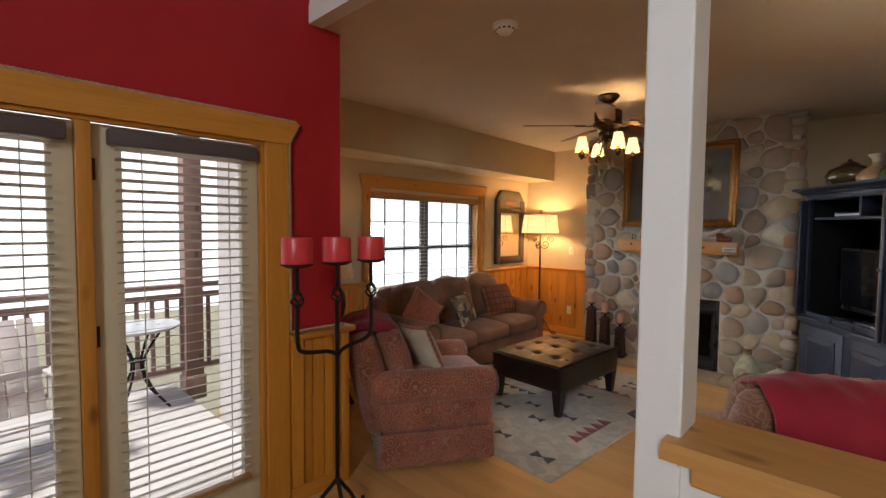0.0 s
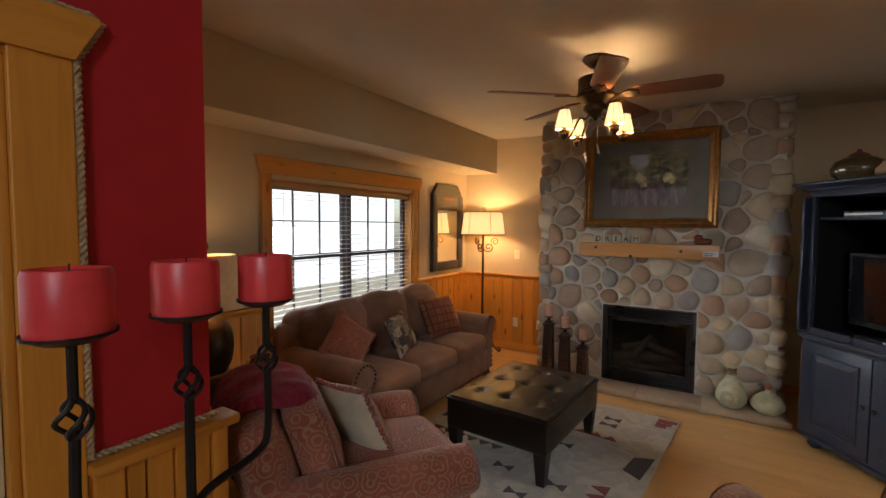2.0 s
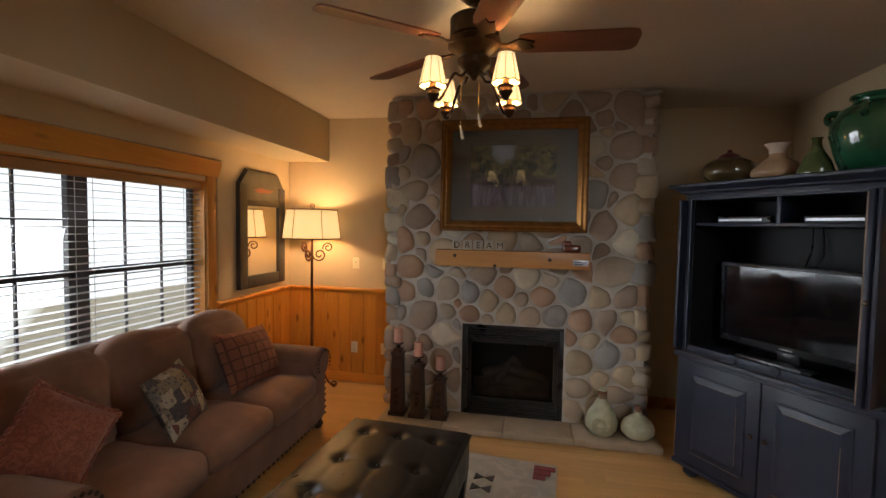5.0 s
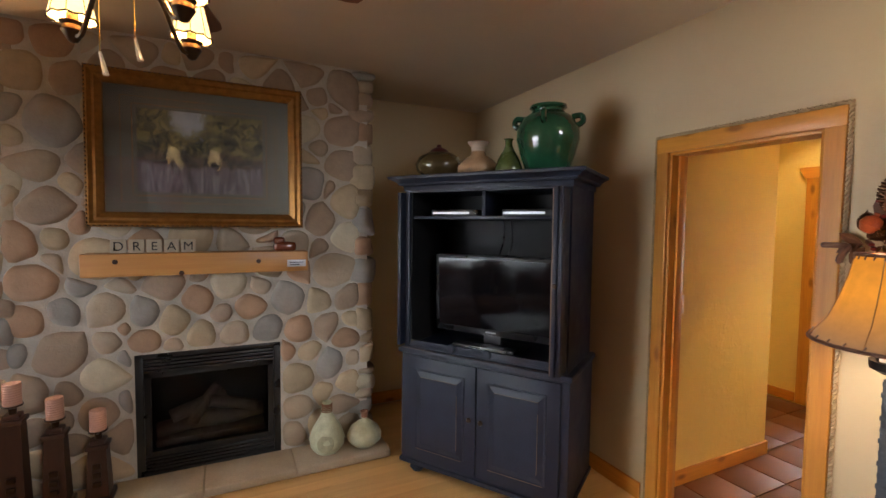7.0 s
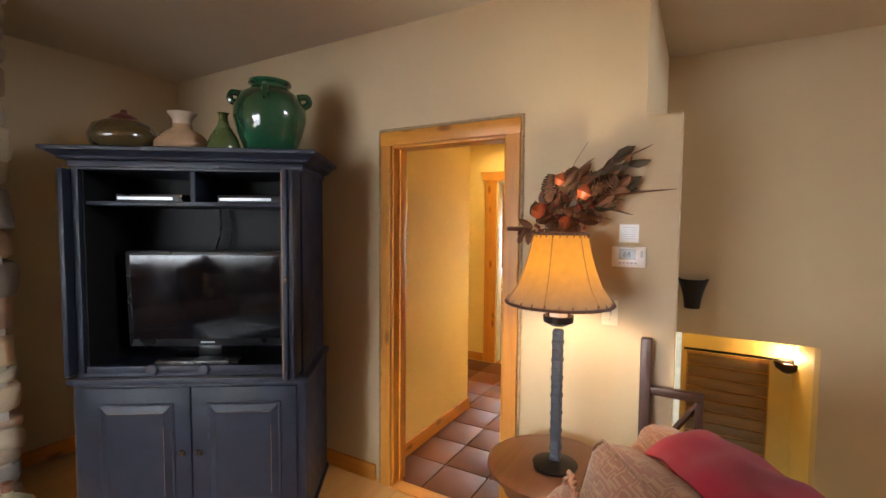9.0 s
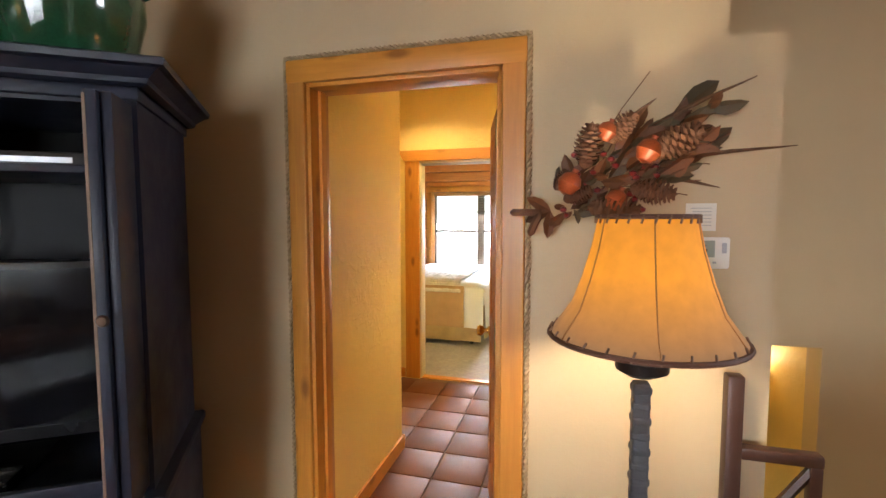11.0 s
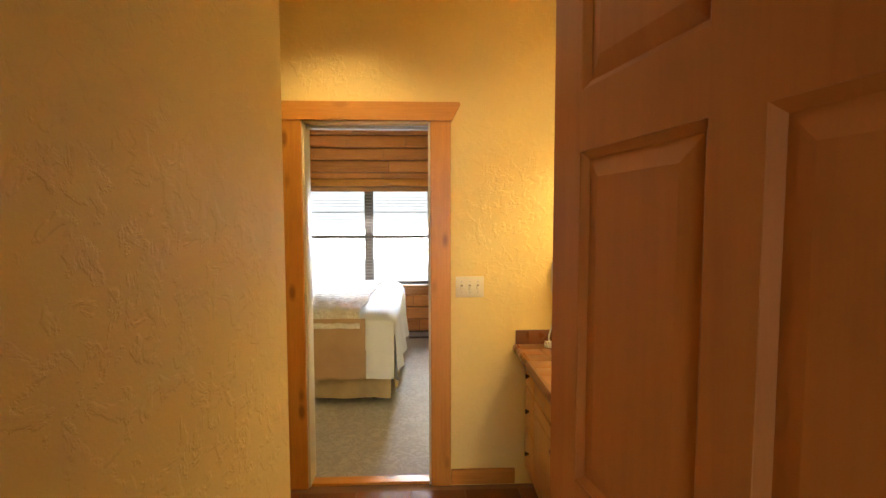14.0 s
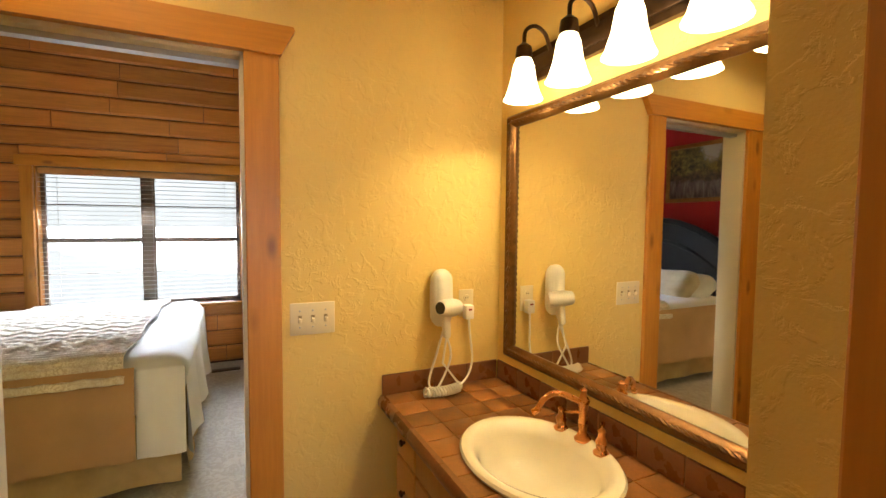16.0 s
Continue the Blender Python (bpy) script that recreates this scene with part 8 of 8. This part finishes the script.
for za, zb in ((Z1 + 0.097, 2.168), (0.512, Z0 - 0.037)):
    for a, b_ in ((Y0 - 0.09, 4.7), (4.7, Y1 + 0.09)):
        part("log_board", prism([(LX + 0.002, za), (LX - 0.014, za + 0.003), (LX - 0.028, za + 0.012), (LX - 0.028, zb - 0.012), (LX - 0.014, zb - 0.003), (LX + 0.002, zb)], "y", a + 0.002, b_ - 0.002), LOGS, lw, smooth=False)
bw = tagged(thing("window_bedroom", "wide bedroom window with open white blinds in pine trim", "window"), kind="structure")
part("casing", box((LX - 0.05, Y1, Z0 - 0.05), (LX - 0.001, Y1 + 0.088, Z1), 0.004), PINE_Z, bw)
part("casing", box((LX - 0.05, Y0 - 0.088, Z0 - 0.05), (LX - 0.001, Y0, Z1), 0.004), PINE_Z, bw)
part("head", box((LX - 0.055, Y0 - 0.12, Z1), (LX - 0.001, Y1 + 0.12, Z1 + 0.095), 0.006), PINE_Y, bw)
part("sill", box((LX - 0.09, Y0 - 0.11, Z0 - 0.035), (LX + 0.10, Y1 + 0.11, Z0), 0.006), PINE_Y, bw)
for a, b_ in ((Y0, Y0 + 0.012), (Y1 - 0.012, Y1)):
    part("reveal", box((LX, a, Z0), (LX + 0.15, b_, Z1)), PINE_Z, bw)
sashes(bw, LX + 0.10, Y0 + 0.012, Y1 - 0.012, Z0, Z1, plain("taupe_sash", (0.20, 0.15, 0.12), 0.45), lites=1)
window_blind(bw, LX + 0.045, Y0 + 0.016, Y1 - 0.016, Z0 + 0.02, Z1 - 0.005, BLINDW)

bed = thing("bed", "queen bed with white sheets, knit throw and tan cover", "bed", pose(6.27, 5.50, 0.004))
BWX, BWY = 0.95, 1.10
part("box_spring", cushion((2 * BWX - 0.06, 2 * BWY - 0.06, 0.26), 0.03, 0, 7, pose(0, 0, 0.31)), SKIRT, bed)
part("mattress", cushion((2 * BWX, 2 * BWY, 0.30), 0.07, 0.01, 9, pose(0, 0, 0.58)), SHEET, bed)


def hanging(name, x0, y0, x1, y1, z_top, z_bot, mat, fold, label="", seed=0, flare=0.03, n=70):
    """A cloth that hangs from an edge with folds; the edge runs from (x0, y0) to (x1, y1)."""
    bm = bmesh.new()
    d = Vector((x1 - x0, y1 - y0, 0))
    nrm = Vector((d.y, -d.x, 0)).normalized()
    rows_v = []
    for k in range(6):
        f = k / 5
        rows_v.append([bm.verts.new(Vector((x0, y0, z_top + (z_bot - z_top) * f)) + d * (i / n) + nrm * (fold * f * math.sin(i * 0.55 + seed + 2 * noise.noise(Vector((i * 0.2, seed, 0)))) + flare * f)) for i in range(n + 1)])
    for p, q in zip(rows_v, rows_v[1:]):
        for i in range(n):
            bm.faces.new((p[i], p[i + 1], q[i + 1], q[i]))
    return part(name, bm, mat, bed, label)


hanging("bed_skirt", -BWX, BWY, -BWX, -BWY, 0.42, 0.07, SKIRT, 0.012, "khaki pleated bed skirt", 1)
hanging("bed_skirt", -BWX, -BWY, BWX, -BWY, 0.42, 0.07, SKIRT, 0.012, "", 2)
hanging("sheet_drop", -BWX - 0.03, -BWY - 0.028, BWX + 0.01, -BWY - 0.028, 0.70, 0.20, SHEET, 0.035, "white sheet hanging at the foot", 3, n=40)
hanging("sheet_drop", -BWX - 0.040, -BWY + 0.20, -BWX - 0.034, -BWY - 0.028, 0.71, 0.24, SHEET, 0.012, "", 4, n=10)
hanging("tan_cover_drop", -BWX - 0.060, BWY - 0.1, -BWX - 0.060, -BWY + 0.20, 0.735, 0.25, TAN, 0.012, "tan cover hanging at the side", 5, n=40)
part("top_sheet", cushion((2 * BWX + 0.07, 2 * BWY + 0.06, 0.20), 0.095, 0.02, 17, pose(0, 0, 0.668), wob=0.022, seed=2), SHEET, bed)


def rib_throw(y0, y1, z_top, drop):
    """A knit throw across the bed with raised ribs, falling over the near side."""
    bm = bmesh.new()
    prof = smooth_path([(-BWX - 0.072, 0, drop), (-BWX - 0.068, 0, z_top - 0.13), (-BWX - 0.025, 0, z_top - 0.03), (-BWX + 0.12, 0, z_top), (0, 0, z_top + 0.014), (BWX, 0, z_top - 0.02)], 60)
    rows_v = []
    s_ = 0.0
    for k, p in enumerate(prof):
        if k:
            s_ += (p - prof[k - 1]).length
        rows_v.append([bm.verts.new((p.x, y0 + (y1 - y0) * i / 60 + 0.012 * math.sin(s_ * 9), p.z + 0.0045 * math.sin(s_ * 2 * math.pi / 0.036 + 0.8 * math.sin(i * 0.7)) + 0.006 * noise.noise(Vector((p.x * 6, i * 0.15, 3))))) for i in range(61)])
    for p, q in zip(rows_v, rows_v[1:]):
        for i in range(60):
            bm.faces.new((p[i], p[i + 1], q[i + 1], q[i]))
    bmesh.ops.recalc_face_normals(bm, faces=bm.faces)
    bmesh.ops.solidify(bm, geom=bm.faces[:], thickness=0.012)
    return bm


part("knit_throw", rib_throw(-0.86, 0.10, 0.806, 0.70), QUILT, bed, "ivory ribbed knit throw across the foot")
for x in (-0.45, 0.45):
    part("pillow", cushion((0.72, 0.42, 0.20), 0.095, 0.02, 11, pose(x, 0.92, 0.83, 25), wob=0.02, seed=int(x * 10)), SHEET, bed)
    part("pillow", cushion((0.62, 0.40, 0.18), 0.085, 0.02, 11, pose(x, 0.74, 0.84, 40), wob=0.02, seed=int(x * 10) + 3), PILLOW_CREAM, bed)
for x in (-0.8, 0.8):
    for yy in (-0.95, 0.95):
        part("castor", lathe([(0, 0), (0.03, 0.002), (0.03, 0.05), (0.015, 0.06), (0.015, 0.2), (0, 0.2)], 10, pose(x, yy, 0)), BLACKPL, bed)
hb_ = thing("headboard", "tall arched dark carved headboard", "headboard", pose(6.27, 6.72, 0.004))
arch = [(-1.0, 0.0)] + [(-1.0 + 2.0 * k / 16, 1.15 + 0.42 * math.sin(math.pi * k / 16)) for k in range(17)] + [(1.0, 0.0)]
part("panel", prism(arch, "y", 0, 0.06), NAVY, hb_, smooth=False)
part("arch_moulding", tube([(-0.98 + 1.96 * k / 16, -0.012, 1.13 + 0.42 * math.sin(math.pi * k / 16)) for k in range(17)], 0.035, 8), NAVY, hb_)
part("arch_moulding", tube([(-0.78 + 1.56 * k / 16, -0.012, 0.95 + 0.36 * math.sin(math.pi * k / 16)) for k in range(17)], 0.022, 8), NAVY, hb_)
for x in (-1.03, 1.03):
    part("post", lathe([(0.05, 0), (0.05, 1.1), (0.065, 1.14), (0.05, 1.18), (0.03, 1.24), (0, 1.26)], 16, pose(x, 0.03, 0)), NAVY, hb_)
bp = thing("framed_painting", "framed landscape over the bed", "painting", pose(6.1, 7.195, 2.15))
part("frame", boxes(((-0.5, -0.03, -0.36), (0.5, -0.003, -0.31), 0.005), ((-0.5, -0.03, 0.31), (0.5, -0.003, 0.36), 0.005), ((-0.5, -0.03, -0.31), (-0.45, -0.003, 0.31), 0.005), ((0.45, -0.03, -0.31), (0.5, -0.003, 0.31), 0.005)), GILT, bp)
part("print", box((-0.45, -0.012, -0.31), (0.45, -0.004, 0.31)), LAND, bp, smooth=False)
ns = thing("night_stand", "small dark night stand beside the bed", "table", pose(5.0, 6.75, 0.004))
part("top", box((-0.22, -0.2, 0.58), (0.22, 0.2, 0.61), 0.006), DARKWOOD, ns)
part("case", box((-0.20, -0.18, 0.10), (0.20, 0.2, 0.58), 0.004), DARKWOOD, ns)
for x in (-0.17, 0.17):
    part("leg", box((x - 0.02, -0.17, 0), (x + 0.02, 0.18, 0.10)), DARKWOOD, ns, smooth=False)
bl_ = thing("bedside_lamp", "lit white-shaded lamp on the night stand", "lamp", pose(5.0, 6.75, 0.614))
part("base", lathe([(0, 0), (0.07, 0), (0.075, 0.02), (0.03, 0.05), (0.05, 0.14), (0.04, 0.22), (0.012, 0.27), (0.012, 0.32)], 20), BRONZE, bl_)
part("shade", lathe([(0.17, 0.30), (0.11, 0.52), (0.108, 0.52), (0.167, 0.302)], 26), paper_shade("bedside_cloth", (1.0, 0.82, 0.55), 2.0, (1.0, 0.75, 0.45), 1.0), bl_, "lit white cloth shade")
bulb("bedside_bulb", (5.0, 6.75, 1.03), 22, (1.0, 0.72, 0.40), 0.04)
fvt = thing("floor_vent", "dark metal floor vent by the window wall", "vent", pose(7.45, 4.2, 0.005))
part("grille", box((-0.05, -0.13, 0), (0.05, 0.13, 0.006), 0.002), BRONZE, fvt)

# ---------- outdoors: deck, yard, backdrop ----------
deck = structure("deck", box((-4.4, -2.0, -0.25), (RW - 0.15, 1.86, -0.08)), DECK, "weathered grey plank deck")
db = mesh_of("deck_board", box((0.003, 0, -0.03), (0.137, 3.86, 0.0), 0.003), DECK)
for k in range(19):
    piece("deck_board", db, deck, Matrix.Translation((-4.36 + 0.14 * k, -2.0, -0.055)))
dp_ = thing("deck_railing", "brown wooden deck railing with square balusters", "railing", pose(-4.3, 0, -0.055))
part("top_rail", box((-0.05, -2.0, 0.98), (0.05, 2.4, 1.02), 0.005), DECKPOST, dp_)
part("under_rail", box((-0.02, -2.0, 0.86), (0.02, 2.4, 0.92), 0.004), DECKPOST, dp_)
part("bottom_rail", box((-0.02, -2.0, 0.10), (0.02, 2.4, 0.16), 0.004), DECKPOST, dp_)
bal = mesh_of("baluster", box((-0.018, -0.018, 0.16), (0.018, 0.018, 0.86), 0.003), DECKPOST)
for k in range(34):
    piece("baluster", bal, dp_, Matrix.Translation((0, -1.95 + k * 0.13, 0)))
for x, yy in ((-4.3, 2.05), (-3.2, 2.25), (-4.3, 0.1)):
    p = thing("deck_post", "square brown deck roof post", "post", pose(x, yy, -0.25), group="deck posts")
    part("shaft", box((-0.085, -0.085, 0), (0.085, 0.085, 3.2), 0.006), DECKPOST, p)
    part("base_wrap", box((-0.10, -0.10, 0), (0.10, 0.10, 0.25), 0.006), DECKPOST, p)
tb_ = thing("patio_table", "round grey patio table with iron legs", "table", pose(-3.85, 1.46, -0.055))
part("tabletop", lathe([(0, 0.70), (0.32, 0.70), (0.335, 0.71), (0.335, 0.725), (0, 0.73)], 32), plain("table_top_grey", (0.45, 0.47, 0.50), 0.3), tb_)
for i in range(4):
    a = radians(45 + 90 * i)
    u = Vector((math.cos(a), math.sin(a), 0))
    part("leg", tube(smooth_path([u * 0.22 + Vector((0, 0, 0.70)), u * 0.10 + Vector((0, 0, 0.52)), u * 0.05 + Vector((0, 0, 0.36)), u * 0.14 + Vector((0, 0, 0.15)), u * 0.28], 6), 0.011, 7), IRON, tb_)
part("leg_ring", tube([(0.07 * math.cos(t * math.pi / 8), 0.07 * math.sin(t * math.pi / 8), 0.42) for t in range(16)], 0.009, 6, True), IRON, tb_)
ac = thing("deck_chair", "weathered slatted wooden deck chair", "chair", pose(-3.1, 0.62, -0.055, 0, 0, 100))
for k in range(5):
    part("seat_slat", box((-0.26, -0.24 + k * 0.10, 0.36 - k * 0.02), (0.26, -0.15 + k * 0.10, 0.38 - k * 0.02), 0.004), DECK, ac)
    part("back_slat", box((-0.25 + k * 0.10, -0.012, 0), (-0.16 + k * 0.10, 0.012, 0.70), 0.004, pose(0, 0.26, 0.28, -22)), DECK, ac)
for s in (-0.28, 0.28):
    part("arm_rest", box((s - 0.05, -0.32, 0.56), (s + 0.05, 0.36, 0.585), 0.006), DECK, ac)
    part("leg", box((s - 0.02, -0.28, 0), (s + 0.02, -0.20, 0.56), 0.004), DECK, ac)
    part("leg", box((s - 0.02, 0.22, 0), (s + 0.02, 0.30, 0.56), 0.004), DECK, ac)
part("backrest_rail", box((-0.27, 0.30, 0.55), (0.27, 0.33, 0.60), 0.004), DECK, ac)
GROUND = plain("dry_yard", (0.22, 0.20, 0.14), 0.95, var=0.3, scale=2)
structure("ground", box((-160, -160, -3.2), (160, 160, -3.0)), GROUND, "dry grass yard below")
# Backdrop sheets glow by emission, in place of daylit trees and sky outside.
BACK, nt, b = nodes_of("glowing_backdrop")
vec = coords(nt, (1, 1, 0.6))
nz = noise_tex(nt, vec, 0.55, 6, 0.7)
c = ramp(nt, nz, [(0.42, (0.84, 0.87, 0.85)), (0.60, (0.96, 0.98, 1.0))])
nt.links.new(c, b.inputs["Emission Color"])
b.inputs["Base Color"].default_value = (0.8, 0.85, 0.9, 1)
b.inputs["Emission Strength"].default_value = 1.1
structure("backdrop_west", box((-26.2, -30, -3.0), (-26, 34, 14)), BACK, "self-lit backdrop of pale trees and sky")
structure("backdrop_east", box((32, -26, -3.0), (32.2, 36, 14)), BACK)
